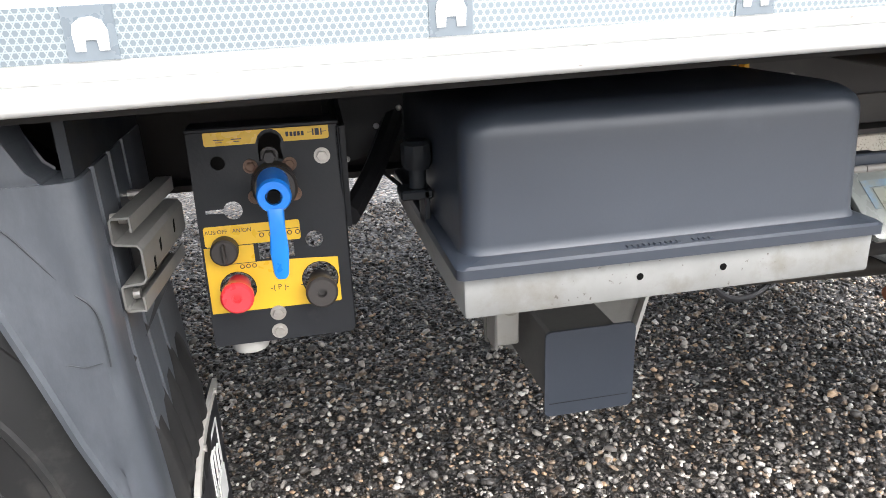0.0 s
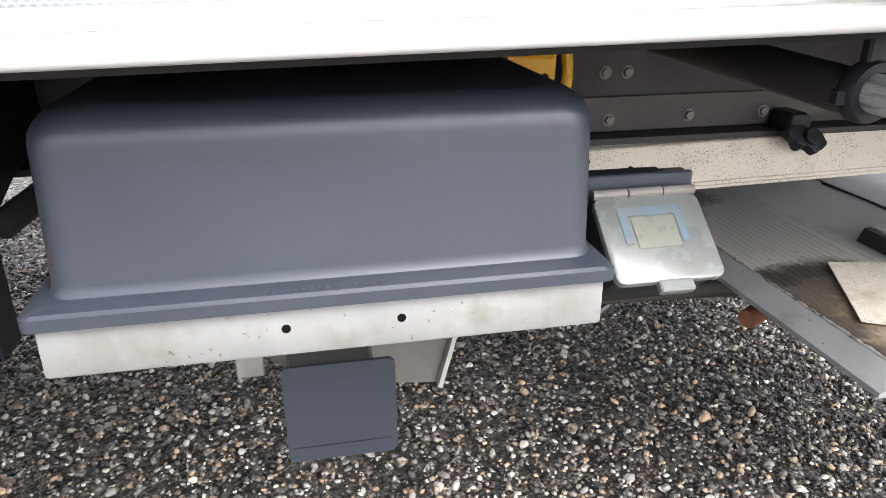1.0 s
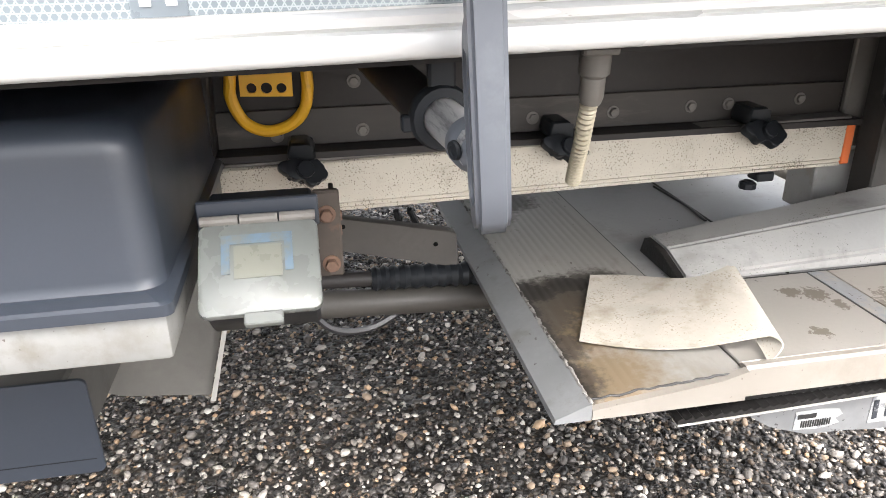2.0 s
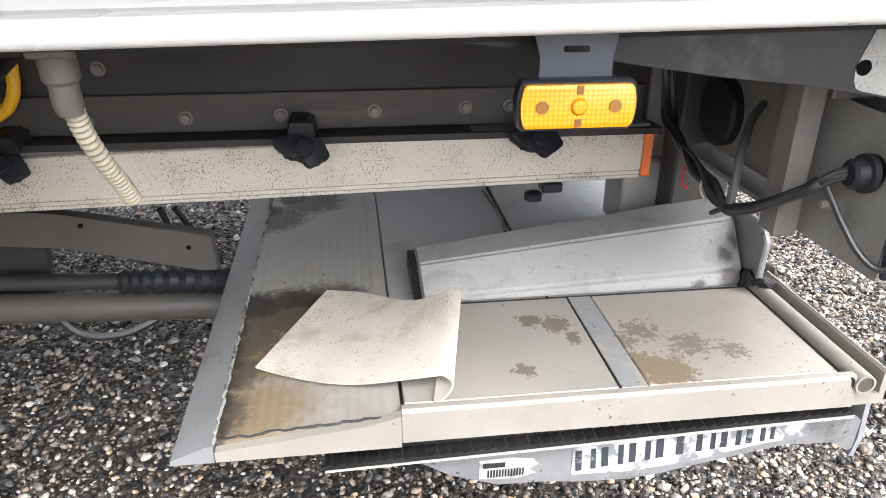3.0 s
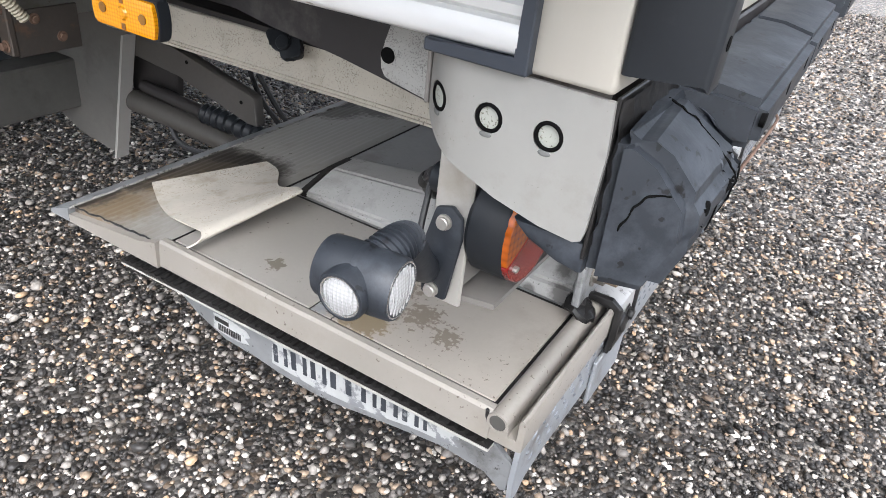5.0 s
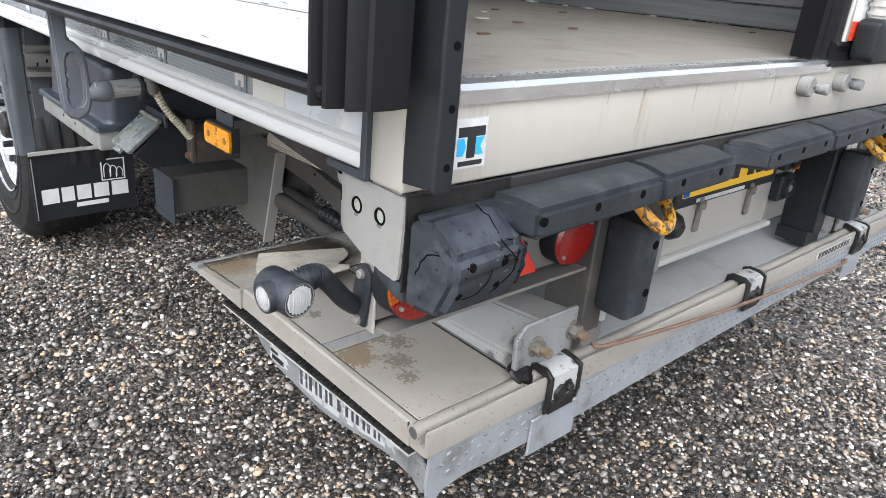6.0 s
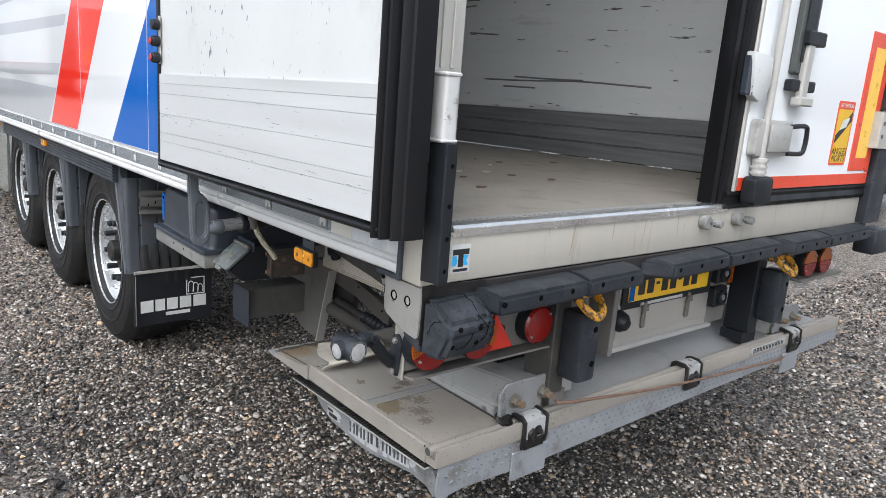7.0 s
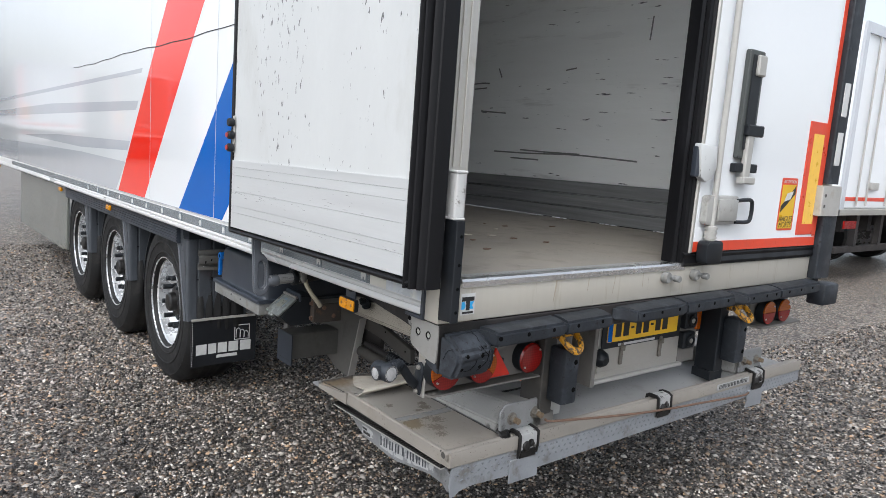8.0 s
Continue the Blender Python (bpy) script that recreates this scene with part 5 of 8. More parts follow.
def prints2(bm):
    lettering(bm, "AUS/OFF", 0.0085, PL @ Matrix.Translation((-2.484, 0.8915, 0)), 0.0003)
    lettering(bm, "AN/ON", 0.0085, PL @ Matrix.Translation((-2.446, 0.8915, 0)), 0.0003)
    for x in (-2.418, -2.404, -2.376, -2.364):
        circ(bm, x, 0.884, 0.0038)
    bar(bm, -2.423, -2.399, 0.8895, 0.8905)
    bar(bm, -2.381, -2.362, 0.8895, 0.8905)


def prints3(bm):
    for x in (-2.452, -2.443, -2.434):
        circ(bm, x, 0.8375, 0.0036)
    bar(bm, -2.478, -2.43, 0.8425, 0.8435)
    bar(bm, -2.407, -2.385, 0.828, 0.8315)
    bar(bm, -2.407, -2.388, 0.8225, 0.825)
    lettering(bm, "-( P )-", 0.012, PL @ Matrix.Translation((-2.40, 0.795, 0)), 0.0003)
    bar(bm, -2.368, -2.355, 0.798, 0.799)


mark(l1, prints1)
mark(l2, prints2)
mark(l3, prints3)
for x, z in ((-2.422, 0.989), (-2.365, 0.988), (-2.42, 0.943), (-2.362, 0.943)):
    b2 = B()
    bolt(b2, PT @ Vector((x, z, 0.004)), (0, -1, 0), 0.0075, 0.007)
    part("bolt", b2, RUST, cp, "rusty bolt")
for x, z in ((-2.407, 0.757), (-2.408, 0.727), (-2.316, 0.997)):
    b2 = B()
    bolt(b2, PT @ Vector((x, z, 0.004)), (0, -1, 0), 0.0085, 0.007)
    part("bolt", b2, ZINC, cp)
bm = B()
bolt(bm, (-2.392, 0.283, 1.006), (0, -1, 0), 0.009, 0.02)
cyl(bm, (-2.39, 0.285, 0.965), (-2.388, 0.245, 0.965), 0.033, 20, bev=0.004)
part("valve_collar", bm, KNOBGREY, cp, "dark grey valve collar")
bm = B()
cyl(bm, (-2.388, 0.262, 0.966), (-2.385, 0.185, 0.962), 0.0255, 24, bev=0.004)
lathe(bm, [(0.012, 0.0), (0.0245, 0.0), (0.0265, -0.006), (0.024, -0.012), (0.013, -0.012), (0.011, 0.004)], (-2.385, 0.188, 0.962), (0.0, 1, 0), 24, closed=True)
LV = Matrix.Translation((-2.388, 0.2, 0.970)) @ Matrix.Diagonal((0.9, 1, 0.9, 1)) @ Matrix.Translation((2.385, -0.2, -0.962))
bm.transform(LV)
lv = part("lever", bm, BLUEKNOB, cp, "bright blue plastic lever")
bm = B()
prism(bm, [(-2.398, 0.945), (-2.372, 0.945), (-2.374, 0.91), (-2.372, 0.875), (-2.376, 0.835), (-2.381, 0.829), (-2.393, 0.829), (-2.398, 0.836), (-2.401, 0.875), (-2.3965, 0.91)], "y", 0.174, 0.192, 0.004, 2, m=LV)
part("lever_arm", bm, BLUEKNOB, lv)
bm = B()
cyl(bm, (-2.385, 0.187, 0.962), (-2.385, 0.1755, 0.962), 0.010, 16)
bm.transform(LV)
part("lever_bore", bm, HOLE, lv)
for x, z, mm, nm in ((-2.462, 0.803, REDKNOB, "red push knob"), (-2.338, 0.797, KNOBGREY, "dark grey push knob")):
    bm = B()
    lathe(bm, [(0, 0.0), (0.018, 0.0), (0.018, 0.038), (0.0235, 0.043), (0.0245, 0.06), (0.021, 0.064), (0.007, 0.064), (0.006, 0.055), (0, 0.055)], (x, 0.295, z), (0.02, -1, 0.05), 22)
    kb = part("push_knob", bm, mm, cp, nm)
bm = B()
cyl(bm, (-2.474, 0.288, 0.868), (-2.474, 0.262, 0.868), 0.0205, 22, bev=0.003)
box(bm, -2.477, -2.471, 0.255, 0.264, 0.853, 0.883, 0.002)
part("rotary_knob", bm, KNOBGREY, cp, "black rotary knob")
bm = B()
lathe(bm, [(0, 0), (0.028, 0), (0.03, 0.005), (0.03, 0.02), (0, 0.02)], (-2.458, 0.31, 0.69), (0, 0, 1), 20)
part("drain_cup", bm, GALV, cp, "pale cup below the panel")
bm = B()
prism(bm, [(0.29, 1.04), (0.70, 1.11), (0.70, 0.96), (0.45, 0.93), (0.30, 0.88)], "x", -2.287, -2.279)
part("side_bracket", bm, PANELBLACK, cp, "black side bracket to the chassis")
bm = B()
tube(bm, [(-2.28, 0.36, 0.88), (-2.22, 0.5, 0.92), (-2.16, 0.62, 1.0), (-2.12, 0.69, 1.06)], 0.02, 8)
part("thick_hose", bm, CABLE, cp)
bm = B()
tube(bm, [(-2.22, 0.5, 0.93), (-2.19, 0.52, 0.90), (-2.15, 0.56, 0.86), (-2.10, 0.62, 0.835)], 0.004, 6)
part("thin_cable", bm, CABLE, cp)

bm = B()
prism(bm, [(-2.30, 0.90), (-2.13, 0.96), (-2.12, 1.13), (-2.30, 1.13)], "y", 0.604, 0.609)
part("back_plate", bm, PANELBLACK, cp, "black plate behind the panel")
# Pale dots stand for daylight showing through holes in the plate.
for x, z in ((-2.153, 1.014), (-2.174, 0.993), (-2.199, 0.982), (-2.2, 0.942), (-2.26, 0.921)):
    bm = B()
    lathe(bm, [(0.006, 0.0), (0.0055, -0.0015), (0.003, -0.003), (0, -0.0032)], (x, 0.604, z), (0, 1, 0), 12)
    part("rivet", bm, WHITEPRINT, cp, "pale dot for daylight through a hole")
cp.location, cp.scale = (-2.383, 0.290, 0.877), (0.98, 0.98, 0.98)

# ---- remote control under a frosted lid ----
rc = thing("lift_control_box", (-1.44, 0.2, 0.86), "control box with a frosted sloping lid beside the storage box", "control box")
LM = Matrix.Translation((-1.437, 0.2, 0.905)) @ Matrix.Rotation(radians(-51), 4, "X")   # lid frame: x across, -z down the slope, -y outward
bm = B()
prism(bm, rounded(-0.072, 0.072, -0.128, -0.004, 0.012), "y", -0.012, 0.0, 0.003, 2, m=LM)
lid = part("lid", bm, LID, rc, "frosted yellowed plastic lid")
bm = B()
prism(bm, [(-0.045, -0.075), (-0.045, -0.022), (0.04, -0.022), (0.04, -0.075), (0.03, -0.075), (0.03, -0.035), (-0.035, -0.035), (-0.035, -0.075)], "y", -0.0132, -0.0125, m=LM)
part("faded_blue_label", bm, surface("faded blue label", (0.105, 0.155, 0.2), 0.4, var=0.15, scale=30, bump=0.0, dirt=(0.13, 0.138, 0.13), dirt_at=0.45, dirt_scale=30), lid, "faded blue label")
bm = B()
box(bm, -0.03, 0.027, -0.0133, -0.0126, -0.082, -0.038, m=LM)
part("pale_window", bm, surface("pale display window", (0.165, 0.168, 0.14), 0.3, var=0.06, scale=30, bump=0.0), lid)
for x0, x1 in ((-0.07, -0.024), (-0.022, 0.024), (0.026, 0.07)):
    bm = B()
    cyl(bm, LM @ Vector((x0, -0.012, 0.0)), LM @ Vector((x1, -0.012, 0.0)), 0.0065, 10)
    part("hinge_knuckle", bm, DUSTSTEEL, rc, "grey hinge knuckle")
bm = B()
box(bm, -1.512, -1.362, 0.205, 0.215, 0.895, 0.935, 0.002)
part("back_strip", bm, GREYPLASTIC, rc, "grey hinge strip")
bm = B()
prism(bm, [(0.215, 0.92), (0.29, 0.92), (0.29, 0.775), (0.165, 0.775), (0.115, 0.822)], "x", -1.505, -1.37, 0.004)
part("case", bm, DARKPLASTIC, rc, "black plastic case")
bm = B()
box(bm, -0.02, 0.025, -0.014, -0.002, -0.142, -0.126, 0.002, m=LM)
part("catch", bm, LID, rc)
bm = B()
box(bm, -1.37, -1.333, 0.27, 0.285, 0.79, 0.918, 0.003)
rp_ = part("mount_plate", bm, surface("browned mounting steel", (0.06, 0.047, 0.038), 0.65, var=0.3, scale=30, bump=0.2, dirt=(0.12, 0.07, 0.045), dirt_at=0.56, dirt_scale=25), rc, "browned steel mounting plate")
bm = B()
box(bm, -1.345, -1.337, 0.286, 0.43, 0.785, 0.88, 0.002)
br_ = part("mount_bracket", bm, surface("rust-flecked bracket steel", (0.05, 0.042, 0.036), 0.6, var=0.3, scale=14, fine=90, bump=0.15, dirt=(0.1, 0.06, 0.038), dirt_at=0.58, dirt_soft=0.1, dirt_scale=18), rc, "brown bent steel bracket")
for y, z in ((0.33, 0.86), (0.385, 0.815)):
    bm = B()
    bolt(bm, (-1.337, y, z), (1, 0, 0), 0.008, 0.008)
    part("bolt", bm, RUST, br_)
for x, z in ((-1.352, 0.885), (-1.35, 0.81)):
    bm = B()
    bolt(bm, (x, 0.27, z), (0, -1, 0), 0.009, 0.012)
    part("bolt", bm, RUST, rp_)

rc.location += Vector((-0.002, 0.006, 0.009))

# ---- crank handle ----
ch = thing("crank_handle", (-1.19, -0.05, 1.03), "grey plastic D-shaped grip on a worn steel crank tube", "handle")
bm = B()
outer = [(-0.102, 1.245), (-0.066, 1.245), (-0.066, 1.168), (-0.052, 1.160), (-0.037, 1.142), (-0.029, 1.112), (-0.026, 1.06), (-0.028, 1.012), (-0.036, 0.99), (-0.050, 0.977), (-0.066, 0.973), (-0.081, 0.978), (-0.092, 0.992), (-0.096, 1.025), (-0.099, 1.15)]
inner = [(-0.078, 1.03), (-0.074, 1.012), (-0.064, 1.005), (-0.052, 1.008), (-0.044, 1.02), (-0.042, 1.05), (-0.043, 1.1), (-0.048, 1.122), (-0.058, 1.134), (-0.068, 1.132), (-0.074, 1.12), (-0.0765, 1.105), (-0.0735, 1.095), (-0.0775, 1.083), (-0.0735, 1.071), (-0.0775, 1.06), (-0.0735, 1.047)]
YZ = Matrix(((0, 0, 1, 0), (1, 0, 0, 0), (0, 1, 0, 0), (0, 0, 0, 1)))
HM = Matrix.Translation((-1.205, -0.070, 1.0)) @ Matrix.Rotation(radians(-3), 4, "Y") @ Matrix.Translation((0, 0, -1.0)) @ Matrix.Rotation(radians(-6), 4, "Z") @ Matrix.Translation((-0.019, 0.07, 0)) @ YZ
plate(bm, outer, [inner], 0.032, HM)
bmesh.ops.bevel(bm, geom=[e for e in bm.edges if len(e.link_faces) == 2 and e.calc_face_angle(0) > 0.9], offset=0.005, segments=3, affect="EDGES")
part("grip", bm, surface("mid grey plastic", (0.085, 0.093, 0.108), 0.42, var=0.08, scale=9, fine=120, bump=0.06, dirt=(0.125, 0.135, 0.15), dirt_at=0.55, dirt_soft=0.25, dirt_scale=12), ch, "pale grey plastic grip")
bm = B()
lathe(bm, [(0, 0), (0.018, 0.0), (0.024, 0.02), (0.0265, 0.03), (0.0265, 0.05), (0.025, 0.053), (0, 0.053)], (-1.203, -0.034, 1.036), (-0.1, 1, 0.05), 20)
part("socket", bm, surface("grey boss plastic", (0.12, 0.13, 0.147), 0.42, var=0.1, scale=9, fine=120, bump=0.06), ch)
bm = B()
lathe(bm, [(0.0045, 0.003), (0.005, 0.0), (0.009, 0.0), (0.010, 0.002), (0.009, 0.005), (0.0055, 0.005), (0.005, 0.004), (0, 0.004)], (-1.2285, -0.018, 1.040), (-1, -0.35, -0.1), 16)
part("bolt", bm, DARKPLASTIC, ch, "dark countersunk bolt")
bm = B()
cyl(bm, (-1.206, -0.02, 1.039), (-1.222, 0.13, 1.044), 0.0225, 22)
part("tube", bm, surface("worn zinc tube", (0.4, 0.4, 0.4), 0.42, metal=0.3, var=0.25, scale=30, bump=0.1, stretch=(1, 0.07, 1), dirt=(0.15, 0.15, 0.155), dirt_at=0.5, dirt_soft=0.1, dirt_scale=55), ch, "worn zinc-grey tube")
bm = B()
lathe(bm, [(0.0235, -0.012), (0.034, -0.012), (0.037, -0.006), (0.037, 0.006), (0.034, 0.012), (0.0235, 0.012)], (-1.22, 0.105, 1.044), (-0.08, 1, 0.02), 22, closed=True)
box(bm, -1.265, -1.25, 0.097, 0.113, 1.03, 1.048, 0.002)
box(bm, -1.235, -1.205, 0.097, 0.113, 1.07, 1.14, 0.003)
part("clamp_ring", bm, DARKPLASTIC, ch, "black clamp ring")
bm = B()
cyl(bm, (-1.222, 0.13, 1.04), (-1.30, 0.695, 1.085), 0.028, 16, bev=0.002)
part("shaft", bm, CHASSIS, ch, "dark shaft into the chassis")

ch.location += Vector((-0.002, -0.002, 0.016))

# ---- yellow lifting ring ----
def tow_ring(at, label):
    r = thing("lashing_ring", at, label, "ring", "lashing rings")
    return r


yr = tow_ring((-1.442, 0.6, 0.98), "yellow enamelled lashing ring under the floor")
bm = B()
pts = [(-1.5, 0.605, 1.06), (-1.506, 0.6, 1.03), (-1.508, 0.6, 0.995), (-1.49, 0.6, 0.955), (-1.455, 0.6, 0.937), (-1.415, 0.6, 0.945), (-1.388, 0.6, 0.97), (-1.378, 0.6, 1.01), (-1.38, 0.605, 1.06)]
tube(bm, pts, 0.0105, 10, 5)
part("ring", bm, YELLOW, yr)
bm = B()
plate(bm, [(-1.492, 1.0), (-1.404, 0.996), (-1.402, 1.055), (-1.49, 1.058)], [ring_pts(-1.472, 1.013, 0.0085), ring_pts(-1.447, 1.012, 0.0095), ring_pts(-1.422, 1.011, 0.0085)], 0.008, side_at(0.602))
cyl(bm, (-1.485, 0.6, 1.065), (-1.408, 0.6, 1.06), 0.018, 14)
part("lug", bm, YELLOW, yr)
bm = B()
box(bm, -1.49, -1.40, 0.61, 0.70, 1.03, 1.118, 0.004)
part("ring_mount", bm, CHASSIS, yr)

yr.location += Vector((0.008, 0.08, -0.015))
yr.scale = (1.06, 1.0, 1.06)

# ---- aluminium guard rail with rubber-knob clamps ----
gr = thing("underrun_rail", (-0.9, 0.66, 0.83), "splashed aluminium guard rail below the chassis beam", "guard rail")
bm = B()
prof = [(0.655, 0.806), (0.655, 0.879), (0.659, 0.882), (0.69, 0.882), (0.69, 0.787), (0.659, 0.787), (0.655, 0.789), (0.655, 0.794), (0.658, 0.795), (0.658, 0.797), (0.655, 0.798), (0.655, 0.802), (0.658, 0.803), (0.658, 0.805)]
prism(bm, [(y - 0.01, 0.8877 + 1.06 * (z - 0.882)) for y, z in prof], "x", -1.55, -0.252)
part("rail_profile", lean(bm), RAILALU, gr)
bm = B()
box(bm, -0.2515, -0.232, 0.642, 0.68, 0.791, 0.888, 0.002)
part("end_reflector", lean(bm), surface("orange end cap", (0.75, 0.16, 0.03), 0.45, var=0.1, scale=30, bump=0.02), gr, "orange end cap")
bm = B()
box(bm, -1.55, -0.24, 0.65, 0.695, 0.8885, 0.8945, 0.001)
part("rail_top_strip", lean(bm), DUSTSTEEL, gr)
for x, z, size, turn in ((-1.388, 0.863, 0.78, 2.9), (-0.893, 0.876, 0.85, 2.85), (-0.475, 0.881, 0.88, 2.95)):
    bm = B()
    star = []
    for i in range(36):
        a = 6.28318 * i / 36
        r = size * (0.036 + 0.012 * math.cos(2 * a) + 0.004 * math.cos(3 * a) + 0.005 * math.cos(6 * a))
        star.append((r * 1.12 * math.cos(a + turn), r * math.sin(a + turn)))
    tilt = Matrix.Translation((x + 0.004, 0.604, z - 0.004)) @ Matrix.Rotation(radians(55), 4, "X") @ Matrix.Rotation(radians(10), 4, "Y")
    prism(bm, star, "z", -0.009, 0.010, 0.003, 2, m=tilt)
    cyl(bm, tilt @ Vector((0, 0, 0.008)), tilt @ Vector((0, 0, 0.02)), 0.016, 12, bev=0.002)
    cyl(bm, tilt @ Vector((0, 0, -0.03)), tilt @ Vector((0, 0, -0.008)), 0.014, 12)
    prism(bm, [(-0.026, 0.016), (-0.02, 0.044), (0.016, 0.044), (0.02, 0.034), (0.026, 0.03), (0.026, 0.012), (0.016, 0.002), (-0.012, 0.002)], "y", 0.622, 0.69, 0.004, m=Matrix.Translation((x, 0, z)))
    part("clamp_knob", bm, DARKPLASTIC, gr, "black three-winged clamp knob")
bm = B()
box(bm, -0.445, -0.405, 0.64, 0.68, 0.760, 0.7795, 0.003)
lathe(bm, [(0, 0), (0.018, 0), (0.018, 0.012), (0.012, 0.016), (0, 0.016)], (-0.46, 0.65, 0.746), (0, 0, 1), 8)
part("rail_foot", bm, DARKPLASTIC, gr)
bm = B()
prism(bm, [(-1.60, 1.10), (-1.53, 1.10), (-1.545, 0.80), (-1.575, 0.78), (-1.60, 0.80)], "y", 0.64, 0.7, 0.004)
part("rail_bracket", bm, CHASSIS, gr)
bm = B()
cyl(bm, (-1.60, 0.63, 0.885), (-1.60, 0.66, 0.885), 0.024, 10, bev=0.004)
box(bm, -1.62, -1.575, 0.64, 0.66, 0.83, 0.865, 0.004)
part("side_knob", bm, DARKPLASTIC, gr, "black clamp knob")

# ---- coiled hose hanging from the floor ----
hs = thing("coiled_hose", (-1.055, 0.1, 1.03), "dusty ribbed hose hanging below the floor edge", "hose")
bm = B()
tube(bm, [(-1.061, 0.078, 1.085), (-1.060, 0.088, 1.055), (-1.055, 0.112, 1.015), (-1.050, 0.135, 0.985), (-1.046, 0.154, 0.957)], 0.0088, 10, 12, ribs=0.0016)
part("hose", bm, SPRING, hs)
bm = B()
lathe(bm, [(0, 0), (0.011, 0), (0.0135, 0.008), (0.0135, 0.03), (0.017, 0.034), (0.017, 0.06), (0, 0.06)], (-1.062, 0.075, 1.072), (0, -0.12, 1), 14)
box(bm, -1.082, -1.042, 0.05, 0.09, 1.126, 1.134, 0.002)
part("hose_boot", bm, surface("dusty grey boot", (0.1, 0.092, 0.082), 0.55, var=0.2, scale=30, bump=0.08), hs, "dusty rubber boot")

# ---- amber marker lamp ----
am = thing("amber_marker_lamp", (-0.6, 0.025, 1.075), "rectangular amber marker lamp on a steel tab", "lamp")
bm = B()
def bowed(x0, x1, z0, z1, b):
    """A rectangle whose short sides bow out."""
    s_ = [-1 + 0.2 * k for k in range(11)]
    mz, hz = (z0 + z1) / 2, (z1 - z0) / 2
    return [(x1 + b * (1 - k * k), mz + hz * k) for k in s_] + [(x0 - b * (1 - k * k), mz + hz * k) for k in s_[::-1]]


prism(bm, bowed(-0.6505, -0.5435, 1.0515, 1.0995, 0.0045), "y", 0.020, 0.036, 0.002)
part("rubber_base", bm, DARKPLASTIC, am, "black rubber base")
bm = B()
prism(bm, bowed(-0.648, -0.546, 1.0545, 1.096, 0.004), "y", 0.015, 0.026, 0.0025, 2)
ln_ = part("lens", bm, AMBER, am, "amber ribbed lens")
for x in (-0.632, -0.562):
    bm = B()
    cyl(bm, (x, 0.0155, 1.0755), (x, 0.0135, 1.0755), 0.006, 14)
    part("fixing_hole", bm, surface("brown screw recess", (0.2, 0.085, 0.008), 0.5, var=0.2, bump=0.0), ln_)
bm = B()
lathe(bm, [(0, -0.004), (0.006, -0.003), (0.010, 0.001), (0.0105, 0.003)], (-0.597, 0.0155, 1.0755), (0, 1, 0), 18)
part("bulb_dome", bm, AMBER, ln_)
for z0, z1 in ((1.0565, 1.064), (1.087, 1.095)):
    bm = B()
    box(bm, -0.6, -0.594, 0.0142, 0.0155, z0, z1)
    part("lens_rib", bm, surface("shaded rib", (0.16, 0.06, 0.008), 0.4, var=0.2, scale=60, bump=0.0), ln_)
bm = B()
plate(bm, [(-0.632, 1.095), (-0.632, 1.118), (-0.648, 1.175), (-0.552, 1.175), (-0.562, 1.118), (-0.562, 1.095)], [rounded(-0.61, -0.585, 1.122, 1.128, 0.0025)], 0.003, side_at(0.036))
part("steel_tab", bm, GREYPLASTIC, am, "grey steel tab")

am.location += Vector((0.002, 0.001, 0.006))

# ---- tubes and arms under the deck ----
la = thing("lift_mechanism", (-1.2, 0.75, 0.6), "road-dusted lift arm and hydraulic cylinder below the chassis", "lift mechanism")
bm = B()
prism(bm, [(-1.56, 0.76), (-1.36, 0.735), (-1.10, 0.682), (-1.085, 0.675), (-1.08, 0.602), (-1.11, 0.604), (-1.36, 0.665), (-1.56, 0.68)], "y", 0.70, 0.73, 0.003)
part("arm", bm, surface("brown-grey arm steel", (0.055, 0.05, 0.045), 0.6, var=0.25, scale=8, fine=80, bump=0.15, dirt=(0.05, 0.045, 0.039), dirt_at=0.55, dirt_soft=0.2, dirt_scale=7), la, "flat beige-grey arm")
for x, z in ((-1.32, 0.71), (-1.13, 0.655)):
    bm = B()
    cyl(bm, (x, 0.7, z), (x, 0.6985, z), 0.005, 10)
    part("arm_hole", bm, HOLE, la)
bm = B()
cyl(bm, (-1.55, 0.70, 0.545), (-0.85, 0.72, 0.505), 0.03, 20)
part("cylinder", bm, surface("brown-grey cylinder paint", (0.058, 0.053, 0.047), 0.55, var=0.25, scale=8, fine=80, bump=0.12, dirt=(0.06, 0.054, 0.046), dirt_at=0.55, dirt_soft=0.2, dirt_scale=7), la, "beige-grey hydraulic cylinder")
bm = B()
tube(bm, [(-1.27, 0.70, 0.588), (-1.2, 0.705, 0.584), (-1.1, 0.71, 0.577), (-1.02, 0.72, 0.57)], 0.022, 12, 7, ribs=0.006)
part("bellows", bm, DARKPLASTIC, la, "black rubber bellows")
bm = B()
cyl(bm, (-1.5, 0.70, 0.60), (-1.26, 0.70, 0.588), 0.017, 14)
part("rod", bm, CHASSIS, la)
bm = B()
tube(bm, [(-1.42, 0.70, 0.56), (-1.36, 0.68, 0.49), (-1.28, 0.69, 0.475), (-1.2, 0.72, 0.5), (-1.12, 0.78, 0.52)], 0.008, 6)
part("hydraulic_hose", bm, CABLE, la)
bm = B()
tube(bm, [(-1.2, 0.80, 0.70), (-1.18, 0.82, 0.62), (-1.14, 0.84, 0.56)], 0.007, 6)
part("hydraulic_hose", bm, CABLE, la)
bm = B()
